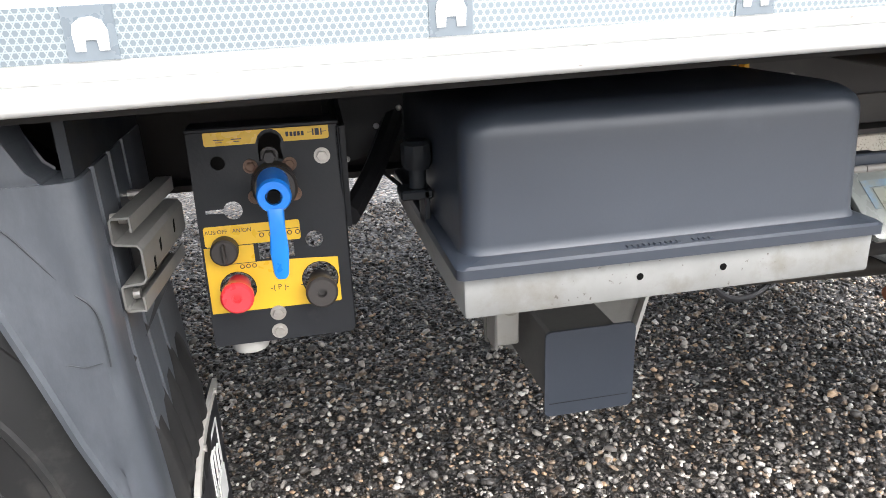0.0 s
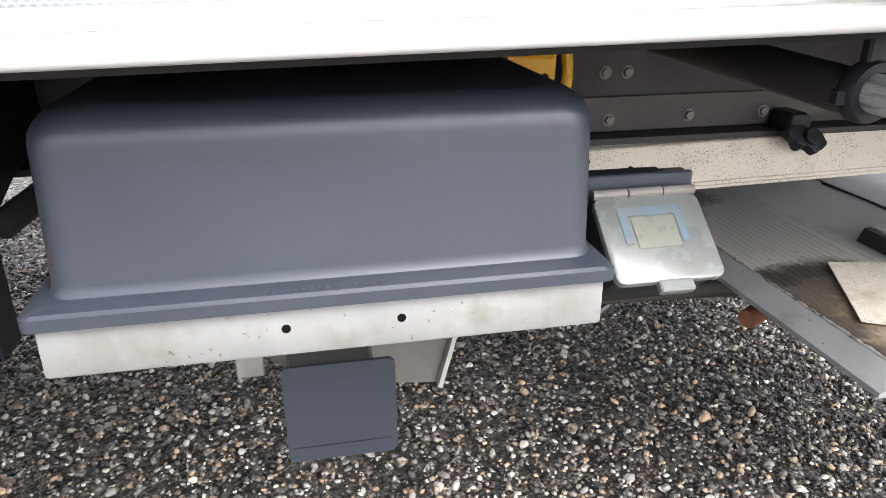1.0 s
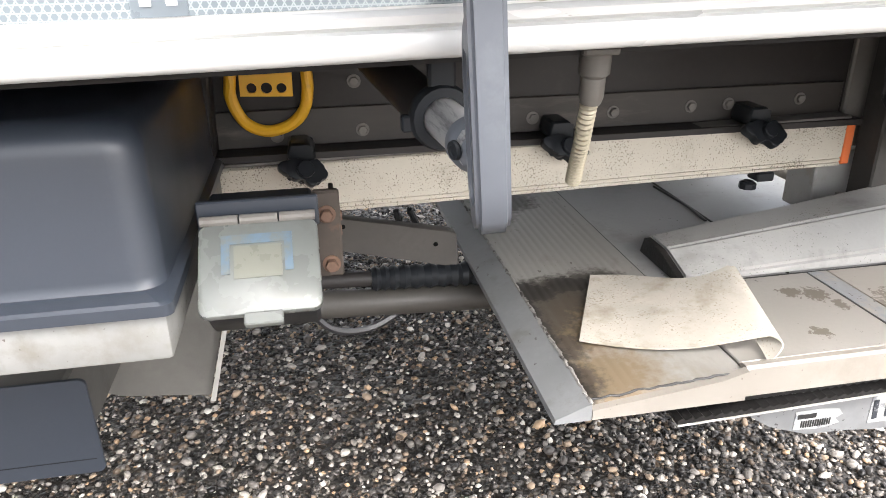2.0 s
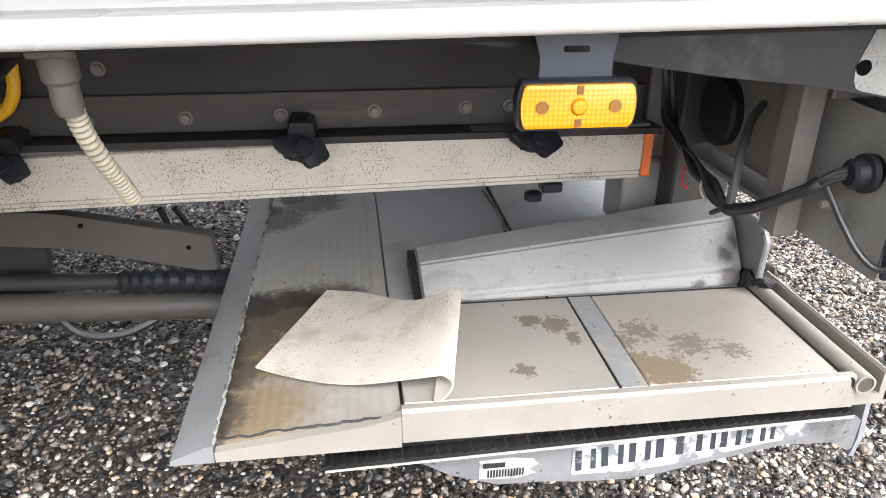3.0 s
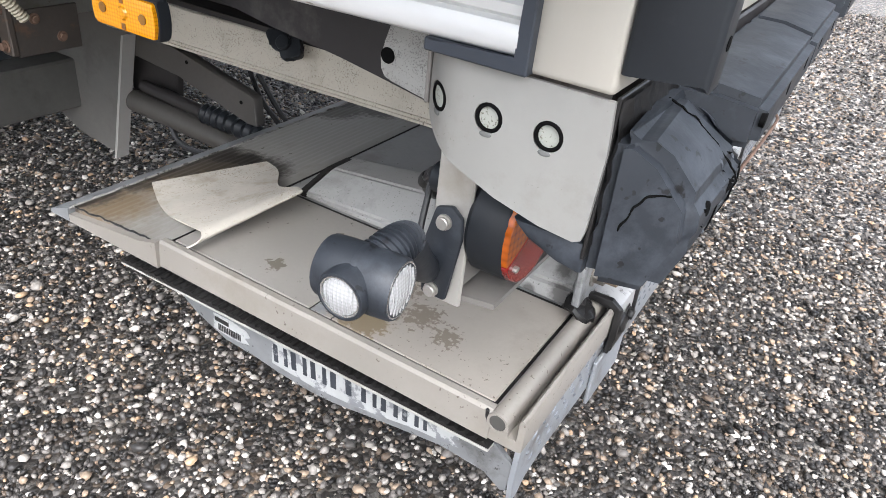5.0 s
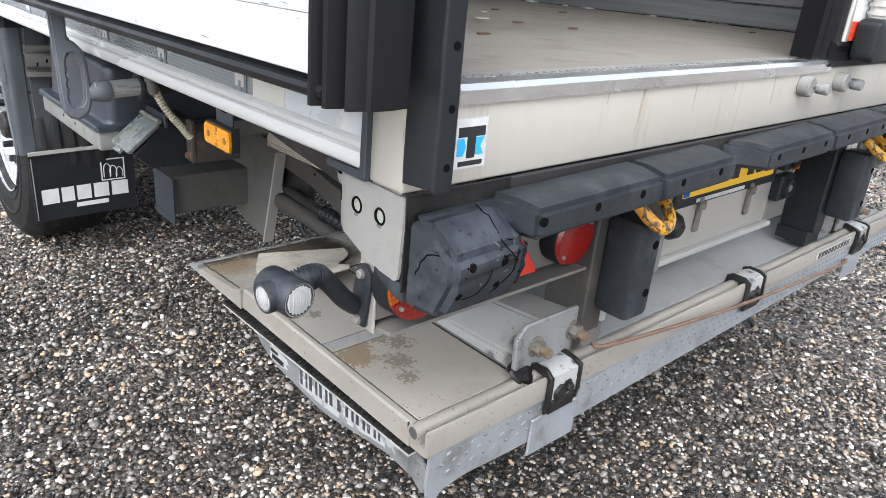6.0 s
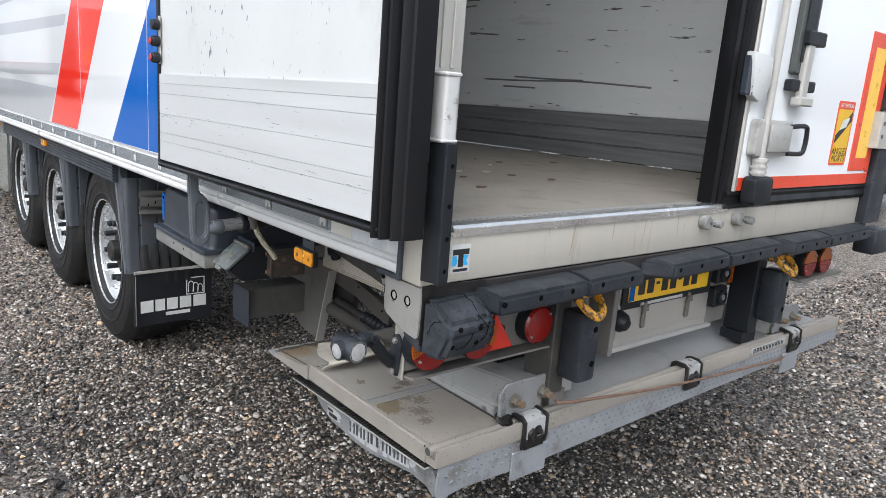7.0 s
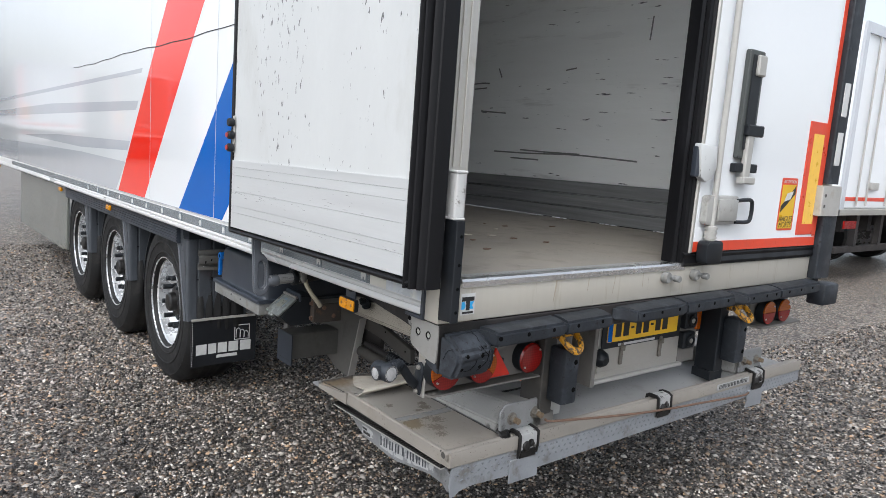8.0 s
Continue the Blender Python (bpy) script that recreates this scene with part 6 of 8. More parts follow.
tube(bm, [(-1.17, 0.80, 0.70), (-1.14, 0.82, 0.63), (-1.1, 0.84, 0.56)], 0.007, 6)
part("hydraulic_hose", bm, CABLE, la)
bm = B()
prism(bm, [(-1.60, 0.88), (-1.45, 0.88), (-1.40, 0.70), (-1.42, 0.50), (-1.55, 0.48), (-1.60, 0.55)], "y", 0.735, 0.76, 0.004)
part("pivot_plate", bm, CHASSIS, la)
bm = B()
cyl(bm, (-0.93, 0.632, 0.462), (-0.78, 0.70, 0.47), 0.022, 16, bev=0.002)
part("pipe_end", bm, surface("red-brown rust", (0.2, 0.075, 0.038), 0.75, var=0.35, scale=25, fine=160, bump=0.3, dirt=(0.12, 0.05, 0.028), dirt_at=0.55, dirt_scale=30), la, "rusty round pipe end")

# ---- tail lift platform ----
tp = thing("tail_lift_platform", (-0.6, 1.4, 0.6), "dusty folded aluminium tail lift platform behind the axles", "tail lift")
DECKSTAIN = blob_stain(blob_stain(surface("stained aluminium deck", (0.325, 0.295, 0.258), 0.5, metal=0.12, var=0.08, scale=6, fine=120, bump=0.04, dirt=(0.265, 0.236, 0.2), dirt_at=0.54, dirt_soft=0.2, dirt_scale=7, speck=(0.15, 0.122, 0.098), speck_scale=120.0, speck_at=0.68), [(0.235, -1.195, 0.04, 0.085), (0.205, -1.175, 0.04, 0.06)], (0.14, 0.1, 0.045), 0.36, 75.0, 0.75), [(0.30, -1.13, 0.04, 0.055), (0.24, -1.08, 0.04, 0.05), (0.20, -1.11, 0.04, 0.04), (0.36, -1.15, 0.04, 0.04)], (0.12, 0.094, 0.066), 0.8, 95.0, 0.7)
DECKSTAIN2 = blob_stain(surface("stained grey deck", (0.29, 0.272, 0.248), 0.48, metal=0.12, var=0.1, scale=6, fine=120, bump=0.04, dirt=(0.235, 0.222, 0.198), dirt_at=0.53, dirt_soft=0.2, dirt_scale=7, speck=(0.13, 0.115, 0.1), speck_scale=70.0, speck_at=0.67), [(0.11, -1.045, 0.04, 0.045), (0.07, -1.03, 0.04, 0.035), (0.125, -1.09, 0.04, 0.03), (0.03, -1.17, 0.04, 0.03)], (0.1, 0.08, 0.058), 0.6, 75.0, 0.8)
bm = B()
box(bm, -0.752, -0.447, 0.1735, 0.4405, 0.60, 0.641, 0.002)
part("deck_panel", bm, DECKSTAIN2, tp, "grey stained deck panel")
bm = B()
box(bm, -0.4435, -0.4045, 0.1735, 0.4405, 0.60, 0.6409, 0.0005)
part("deck_strip", bm, surface("bluish bare steel", (0.255, 0.26, 0.268), 0.42, metal=0.2, var=0.25, scale=20, bump=0.05, dirt=(0.31, 0.285, 0.25), dirt_at=0.47, dirt_scale=14, speck=(0.1, 0.09, 0.08), speck_scale=110.0, speck_at=0.66), tp, "bluish bare strip")
bm = B()
box(bm, -0.4028, -0.114, 0.1735, 0.4405, 0.60, 0.641, 0.002)
part("deck_panel", bm, DECKSTAIN, tp, "beige deck panel with a yellow-brown stain")
bm = B()
box(bm, -0.7545, -0.48, 0.4465, 2.6, 0.60, 0.638, 0.002)
part("deck_plate", bm, DECKDARK, tp, "grey weathered deck plate")
bm = B()
box(bm, -0.476, -0.12, 0.4465, 2.6, 0.60, 0.638, 0.002)
part("deck_plate", bm, DECKDARK, tp)
# Black filler set high in the deck gaps so that they read dark.
for a, b, c, d in ((-0.752, -0.1085, 0.1658, 0.1732), (-0.752, -0.1085, 0.4408, 0.4462), (-0.4468, -0.4437, 0.1735, 0.4405), (-0.4043, -0.403, 0.1735, 0.4405), (-0.1135, -0.1085, 0.1735, 0.4405), (-0.4793, -0.4763, 0.45, 2.6), (-0.7566, -0.7548, 0.16, 2.5)):
    bm = B()
    box(bm, a, b, c, d, 0.61, 0.6396)
    part("seam_grime", bm, GREASE, tp, "black filler in a deck seam")
# grooved wedge
bm = B()
RIDGED = blob_stain(RIDGED, [(-0.35, -1.2, 0.02, 0.20), (-0.35, -1.08, 0.02, 0.19), (-0.33, -0.98, 0.02, 0.17)], (0.17, 0.115, 0.055), 0.16, 60.0, 0.8, 0.35)
RIDGED = blob_stain(RIDGED, [(-0.415, -1.2, 0.02, 0.11), (-0.41, -1.1, 0.02, 0.12), (-0.40, -1.0, 0.02, 0.15), (-0.35, -0.93, 0.02, 0.17), (-0.26, -0.91, 0.02, 0.14), (-0.38, -0.5, 0.02, 0.15), (-0.30, -0.42, 0.02, 0.15)], (0.05, 0.042, 0.034), 0.18, 70.0, 0.85, 0.2)
RIDGED = blob_stain(RIDGED, [(-0.422, -1.225 + 0.05 * k, 0.02, 0.07) for k in range(8)] + [(-0.40, -0.89, 0.02, 0.075), (-0.37, -0.91, 0.02, 0.07), (-0.32, -0.89, 0.02, 0.07), (-0.285, -0.90, 0.02, 0.06), (-0.40, -0.45, 0.02, 0.06), (-0.35, -0.38, 0.02, 0.07)], (0.022, 0.019, 0.016), 0.2, 80.0, 0.92, 0.15)
top = []
n = 15
for k in range(n):
    x0 = -1.0 + 0.231 * k / n
    z = 0.624 + 0.016 * k / n
    w = 0.231 / n
    top += [(x0, z), (x0 + w * 0.2, z + 0.0009), (x0 + w * 0.5, z + 0.0013), (x0 + w * 0.8, z + 0.0009)]
prism(bm, top + [(-0.757, 0.64), (-0.757, 0.60), (-1.0, 0.60)], "y", 0.152, 2.55)
part("grooved_wedge", bm, RIDGED, tp, "grooved wet aluminium wedge")
bm = B()
prism(bm, [(-1.058, 0.597), (-1.056, 0.605), (-1.010, 0.6225), (-1.0015, 0.624), (-1.0015, 0.597)], "y", 0.138, 2.57)
part("tip", bm, surface("scuffed grey tip steel", (0.215, 0.22, 0.225), 0.5, metal=0.25, var=0.15, scale=9, fine=80, bump=0.08, dirt=(0.15, 0.145, 0.135), dirt_at=0.54, dirt_soft=0.15, dirt_scale=8, speck=(0.08, 0.075, 0.07), speck_scale=70.0, speck_at=0.68), tp, "scuffed grey steel tip")
bm = B()
weld = [(-1.001 + 0.001 * math.sin(2.1 * k), 0.142 + 0.009 * k, 0.6235) for k in range(170)]
tube(bm, weld, 0.0032, 6, 2)
for v in bm.verts:
    v.co += 0.0022 * noise.noise_vector(v.co * 260) + 0.002 * noise.noise_vector(v.co * 60)
part("weld_bead", bm, surface("crusted weld", (0.26, 0.25, 0.235), 0.6, var=0.3, scale=40, fine=300, bump=0.4, dirt=(0.06, 0.054, 0.048), dirt_at=0.5, dirt_soft=0.06, dirt_scale=30), tp, "rough blackened weld bead")
bm = B()
tube(bm, [(-1.0, 0.1512, 0.6235), (-0.94, 0.1512, 0.628), (-0.88, 0.1512, 0.6325), (-0.82, 0.1512, 0.6365), (-0.765, 0.1512, 0.6405)], 0.0018, 6, 8)
for v in bm.verts:
    v.co += 0.0025 * noise.noise_vector(v.co * 80)
part("seam_grime", bm, GREASE, tp)
# side strip
bm = B()
prof = [(0.1655, 0.60), (0.1655, 0.646), (0.160, 0.650), (0.150, 0.650), (0.145, 0.646), (0.143, 0.60)]
prism(bm, prof, "x", -0.757, -0.104)
part("side_strip", bm, DECK, tp, "rounded beige edge strip")
bm = B()
prism(bm, [(-1.0, 0.597), (-1.0, 0.613), (-0.88, 0.627), (-0.80, 0.636), (-0.758, 0.648), (-0.758, 0.597)], "y", 0.138, 0.1515)
part("side_strip", bm, DECK, tp, "tapered beige edge strip")
bm = B()
box(bm, -1.03, -0.11, 0.16, 2.6, 0.578, 0.5985, 0.002)
part("platform_core", bm, GREASE, tp, "dark platform underside")
# lower folded section with peeling sticker
bm = B()
low = [(-0.852, 0.568), (-0.098, 0.584), (-0.066, 0.56), (-0.068, 0.508), (-0.076, 0.504), (-0.105, 0.522), (-0.18, 0.526), (-0.265, 0.512), (-0.38, 0.491), (-0.43, 0.487), (-0.50, 0.490), (-0.55, 0.496), (-0.62, 0.498), (-0.69, 0.523), (-0.736, 0.553), (-0.79, 0.563)]
prism(bm, low, "y", 0.158, 0.166)
lowp = part("lower_side_plate", bm, surface("dented grimy plate", (0.21, 0.215, 0.22), 0.45, metal=0.3, var=0.2, scale=10, fine=80, bump=0.1, dirt=(0.1, 0.097, 0.092), dirt_at=0.52, dirt_soft=0.12, dirt_scale=9, speck=(0.05, 0.048, 0.045), speck_scale=110.0, speck_at=0.66), tp, "dented grey lower side plate")
bm = B()
saw = []
for k in range(48):
    x = -0.862 + 0.764 * k / 48
    z = 0.5665 + 0.02 * k / 48
    saw += [(x, z + 0.006), (x + 0.008, z + 0.0105), (x + 0.012, z + 0.006)]
prism(bm, saw + [(-0.098, 0.587), (-0.862, 0.5665)], "y", 0.140, 0.2)
part("tread_edge", bm, GREASE, tp, "dark toothed tread edge")
bm = B()
prism(bm, [(-0.862, 0.5655), (-0.098, 0.5855), (-0.098, 0.5815), (-0.862, 0.5625)], "y", 0.1392, 0.1575)
part("bright_rim", bm, GALV, tp)
WHITELABEL = surface("peeling white sticker", (0.36, 0.365, 0.36), 0.45, var=0.12, scale=20, bump=0.05, dirt=(0.17, 0.175, 0.183), dirt_at=0.5, dirt_soft=0.04, dirt_scale=26)
bm = B()
rag = [(-0.512, 0.505), (-0.512, 0.556), (-0.32, 0.563), (-0.20, 0.567), (-0.16, 0.568), (-0.15, 0.556), (-0.165, 0.549), (-0.15, 0.541), (-0.18, 0.536), (-0.21, 0.5335), (-0.24, 0.529), (-0.30, 0.5165), (-0.36, 0.508), (-0.42, 0.502), (-0.46, 0.5035)]
prism(bm, rag, "y", 0.1568, 0.1578)
pl = part("sticker", bm, WHITELABEL, lowp, "peeling white sticker")

LETTERINK = surface("faded blue-black print", (0.03, 0.034, 0.042), 0.5, var=0.2, scale=30, bump=0.0, dirt=(0.16, 0.165, 0.17), dirt_at=0.58, dirt_soft=0.05, dirt_scale=60)


def letter_bars(at, w, h, n):
    """Plain upright dark bars in place of a letter."""
    bm = B()
    t = 0.3 * w if n == 2 else 0.5 * w
    box(bm, 0, t, -0.0005, 0.0005, 0, h)
    if n == 2:
        box(bm, w - 0.8 * t, w, -0.0005, 0.0005, 0, h)
    bm.transform(at)
    return bm


x = -0.506
for k, (w, n) in enumerate(((0.030, 2), (0.033, 2), (0.032, 2), (0.022, 1), (0.022, 1), (0.029, 2), (0.031, 2), (0.029, 2), (0.012, 1))):
    z = 0.5125 + 0.093 * (x + 0.506)
    bm = letter_bars(Matrix.Translation((x, 0.1562, z)) @ Matrix.Rotation(radians(-4), 4, "Y"), w, 0.036 - 0.0009 * k, n)
    part("letter_bar", bm, LETTERINK, pl, "dark letter bar")
    x += w + 0.0085
bm = B()
prism(bm, [(-0.648, 0.512), (-0.648, 0.545), (-0.60, 0.546), (-0.57, 0.541), (-0.562, 0.531), (-0.575, 0.524), (-0.565, 0.515), (-0.60, 0.507)], "y", 0.1568, 0.1578)
bc = part("sticker", bm, WHITELABEL, lowp)
for k in range(13):
    bm = B()
    box(bm, -0.636 + 0.0042 * k, -0.6338 + 0.0042 * k, 0.1556, 0.1566, 0.514, 0.527)
    part("code_bar", bm, PRINT, bc)
bm = B()
box(bm, -0.643, -0.611, 0.1556, 0.1566, 0.5315, 0.5395)
part("text_bar", bm, PRINT, bc)
CAPWHITE = surface("scuffed bright cap", (0.4, 0.4, 0.395), 0.38, metal=0.15, var=0.1, scale=30, bump=0.1, dirt=(0.06, 0.055, 0.05), dirt_at=0.53, dirt_soft=0.08, dirt_scale=30)
# rear lip
bm = B()
lip = [(-0.108, 0.6), (-0.108, 0.636)] + [(-0.0925 - 0.0155 * math.cos(radians(180 * k / 10)), 0.638 + 0.0155 * math.sin(radians(180 * k / 10))) for k in range(11)] + [(-0.077, 0.618), (-0.0635, 0.618), (-0.0635, 0.653), (-0.060, 0.657), (-0.056, 0.656), (-0.054, 0.652), (-0.054, 0.603), (-0.062, 0.600)]
prism(bm, lip, "y", 0.146, 2.69)
part("rear_lip", bm, DECK, tp, "cream aluminium rear lip profile")
bm = B()
lathe(bm, [(0.0125, 0.0), (0.0158, 0.0), (0.0158, 0.012), (0.0125, 0.012)], (-0.0925, 0.141, 0.6375), (0, 1, 0), 18, closed=True)
part("lip_tube_end", bm, DECK, tp)
# a dark disc stands for the shaded hollow of the tube
bm = B()
cyl(bm, (-0.0925, 0.1425, 0.6375), (-0.0925, 0.1455, 0.6375), 0.0124, 16)
part("lip_tube_bore", bm, DARKSTEEL, tp)
# Black block stands for the shade in the gap between strip and lip.
bm = B()
box(bm, -0.1135, -0.106, 0.1445, 0.1655, 0.598, 0.6475, 0.002)
for v in bm.verts:
    v.co += 0.003 * noise.noise_vector(v.co * 90)
part("joint_grime", bm, GREASE, tp, "black block for the dark gap at the corner joint")
bm = B()
prism(bm, [(0.16, 0.6), (2.69, 0.6), (2.69, 0.54), (2.3, 0.533), (1.2, 0.515), (0.6, 0.503), (0.38, 0.507), (0.26, 0.512), (0.2, 0.505), (0.18, 0.488), (0.162, 0.488), (0.155, 0.53)], "x", -0.066, -0.058)
tpl = part("tread_plate", bm, TREAD, tp, "zinc-grey chequered tread plate")
# Raised bumps take a darker colour, so that they read as shaded dimples.
bm = B()
row = 0
for j in range(4):
    for i in range(76):
        y, z = 0.19 + 0.0325 * i + (0.016 if j % 2 else 0), 0.522 + 0.021 * j
        if z < 0.522 + (y - 0.16) * 0.008 or z > 0.594 or y > 2.66:
            continue
        a = radians(40 if (i + j) % 2 else -40)
        m_ = Matrix.Translation((-0.058, y, z)) @ Matrix.Rotation(a * 0.6, 4, "X")
        vs = [bm.verts.new(m_ @ Vector(p)) for p in ((0, -0.0085, 0), (0, 0, -0.005), (0, 0.0085, 0), (0, 0, 0.005), (0.0021, -0.0025, 0), (0.0021, 0.0025, 0))]
        for q in ((0, 1, 4), (1, 5, 4), (1, 2, 5), (2, 3, 5), (3, 4, 5), (3, 0, 4)):
            bm.faces.new([vs[k] for k in q])
tagged(part("tread_relief", bm, surface("darker tread relief", (0.21, 0.222, 0.24), 0.45, metal=0.35, var=0.2, scale=30, bump=0.05), tp), kind="stuff")
for y, big in ((0.521, True), (1.385, False), (2.215, True)):
    bm = B()
    prism(bm, [(-0.112, 0.648), (-0.108, 0.66), (-0.094, 0.667), (-0.062, 0.664), (-0.048, 0.657), (-0.046, 0.60), (-0.052, 0.60), (-0.0535, 0.6575), (-0.094, 0.6605)], "y", y - 0.043, y + 0.043)
    part("clamp_cap", bm, CAPWHITE, tp, "bright clamp cap")
    for s in (-1, 1):
        bm = B()
        y0, y1 = sorted((y + s * 0.0435, y + s * 0.0535))
        prism(bm, [(-0.116, 0.640), (-0.113, 0.664), (-0.096, 0.673), (-0.06, 0.670), (-0.042, 0.661), (-0.039, 0.60), (-0.046, 0.572), (-0.0535, 0.572), (-0.0505, 0.60), (-0.0525, 0.655), (-0.094, 0.661)], "y", y0, y1, 0.002, 2)
        for v in bm.verts:
            v.co += 0.0045 * noise.noise_vector(v.co * 75)
        part("clamp_strap", bm, GREASE, tp, "greasy black clamp strap")
    bm = B()
    bolt(bm, (-0.046, y + 0.01, 0.622), (1, 0, 0), 0.011, 0.012)
    box(bm, -0.052, -0.0445, y - 0.043, y + 0.043, 0.566, 0.5985, 0.003)
    lathe(bm, [(0, -0.012), (0.016, -0.008), (0.022, 0.0), (0.014, 0.008), (0, 0.01)], (-0.0475, y - 0.012, 0.612), (1, 0, 0.2), 12)
    for v in bm.verts:
        v.co += 0.003 * noise.noise_vector(v.co * 60)
    part("clamp_body", bm, GREASE, tp, "greasy black clamp")
    if big:
        bm = B()
        box(bm, -0.057, -0.05, y - 0.085, y + 0.066, 0.474, 0.566, 0.002)
        part("clamp_plate", bm, TREAD, tp, "plain zinc clamp plate")
# sloping hinge cover, left and right
CHEEKSTEEL = surface("greasy grey cheek steel", (0.23, 0.232, 0.232), 0.5, metal=0.15, var=0.15, scale=12, fine=90, bump=0.08, dirt=(0.06, 0.056, 0.052), dirt_at=0.56, dirt_soft=0.1, dirt_scale=11, speck=(0.07, 0.065, 0.06), speck_scale=90.0, speck_at=0.64)
COVERSTEEL = blob_stain(surface("weathered cover plate", (0.33, 0.325, 0.31), 0.5, metal=0.1, var=0.1, scale=6, fine=120, bump=0.05, dirt=(0.235, 0.23, 0.218), dirt_at=0.53, dirt_soft=0.12, dirt_scale=7, speck=(0.15, 0.142, 0.13), speck_scale=240.0, speck_at=0.66), [(0.46, -0.95, 0.055, 0.05), (0.45, -0.945, 0.1, 0.04), (0.475, -0.93, 0.12, 0.04), (0.4, -0.95, 0.045, 0.03)], (0.075, 0.07, 0.066), 0.2, 50.0, 0.85, 0.25)


def hinge_cover(y0, s):
    bm = B()
    secs = []
    for x, pts in ((-0.70, [(0.0, 0.64), (0.0, 0.652), (0.085, 0.676), (0.16, 0.676), (0.18, 0.64)]), (-0.12, [(0.0, 0.64), (0.004, 0.675), (0.058, 0.752), (0.17, 0.752), (0.19, 0.64)])):
        secs.append([bm.verts.new((x, y0 + s * u, z)) for u, z in pts])
    a, b = secs
    for i in range(5):
        bm.faces.new((a[i], a[(i + 1) % 5], b[(i + 1) % 5], b[i]))
    bm.faces.new(a)
    bm.faces.new(b)
    bmesh.ops.recalc_face_normals(bm, faces=bm.faces)
    bmesh.ops.bevel(bm, geom=list(bm.edges), offset=0.006, segments=2, affect="EDGES")
    c = part("hinge_cover", bm, COVERSTEEL, tp, "sloping grey hinge cover")
    # Black block paints the shaded opening at the cover's low end.
    bm = B()
    prism(bm, [(y0 + s * 0.004, 0.639), (y0 + s * 0.004, 0.651), (y0 + s * 0.085, 0.674), (y0 + s * 0.15, 0.674), (y0 + s * 0.165, 0.639)], "x", -0.712, -0.6985)
    part("cover_seal", bm, GREASE, tp, "black block for the dark opening at the cover's end")
    bm = B()
    prism(bm, [(y0 - s * 0.03, 0.652), (y0 + s * 0.19, 0.652), (y0 + s * 0.19, 0.74), (y0 + s * 0.16, 0.768), (y0 - s * 0.01, 0.768), (y0 - s * 0.035, 0.74)], "x", -0.112, -0.1, 0.003)
    ck = part("cheek_plate", bm, CHEEKSTEEL, tp, "grey steel cheek plate")
    for u, z in ((0.027, 0.709), (0.149, 0.712)):
        bm = B()
        bolt(bm, (-0.1, y0 + s * u, z), (1, 0, 0), 0.017, 0.02)
        bl_ = part("bolt", bm, OLDZINC, ck, "browned hinge bolt" if u < 0.05 else "")
        bm = B()
        cyl(bm, (-0.085, y0 + s * u, z), (-0.06, y0 + s * u, z), 0.0115, 12, bev=0.001)
        part("bolt_end", bm, surface("rust-yellow bolt end", (0.17, 0.125, 0.08), 0.6, var=0.4, scale=60, bump=0.2, dirt=(0.12, 0.075, 0.04), dirt_at=0.52, dirt_scale=80), bl_, "rust-yellow bolt end")
    bm = B()
    lathe(bm, [(0, -0.012), (0.014, -0.011), (0.026, -0.007), (0.031, 0.0), (0.027, 0.007), (0.014, 0.012), (0, 0.013)], (-0.10, y0 - s * 0.012, 0.656), (0.5, 0.1, 1), 20)
    for v in bm.verts:
        v.co += 0.010 * noise.noise_vector(v.co * 45) + 0.004 * noise.noise_vector(v.co * 140)
    part("grease_lump", bm, GREASE, ck)


hinge_cover(0.446, 1)
hinge_cover(2.29, -1)
bm = B()
tube(bm, [(-0.05, 0.60, 0.70), (-0.03, 0.66, 0.69), (-0.03, 1.22, 0.622), (-0.03, 1.75, 0.583), (-0.035, 2.05, 0.56), (-0.05, 2.14, 0.555)], 0.005, 8, 6)
part("rusty_rod", bm, RUST, tp, "long rusty spring rod")
bm = B()
box(bm, -0.0545, -0.0530, 1.83, 2.13, 0.615, 0.645)
lb = part("sticker", bm, WHITELABEL, tp)
for k in range(10):
    bm = B()
    box(bm, -0.0528, -0.0518, 1.85 + 0.027 * k, 1.856 + 0.027 * k, 0.62, 0.64)
    box(bm, -0.0528, -0.0518, 1.862 + 0.027 * k, 1.867 + 0.027 * k, 0.62, 0.64)
    part("letter_bar", bm, PRINT, lb)
bm = B()
tube(bm, [(-0.49, 0.74, 0.6385), (-0.483, 0.85, 0.6385), (-0.492, 1.0, 0.6385)], 0.004, 6, 4)
part("wet_seam", bm, GREASE, tp)

# ---- cardboard on the deck ----
bm = B()
A_, B_ = Vector((-0.963, 0.296, 0.6335)), Vector((-0.861, 0.510, 0.6425))          # edge lying on the wedge
R0, R1 = Vector((-0.698, 0.186, 0.674)), Vector((-0.657, 0.384, 0.699))          # crest of the curl
D0, D1 = Vector((-0.712, 0.160, 0.6435)), Vector((-0.668, 0.380, 0.680))         # rolled-under edge
nu, nf, nv = 22, 9, 18
grid = []
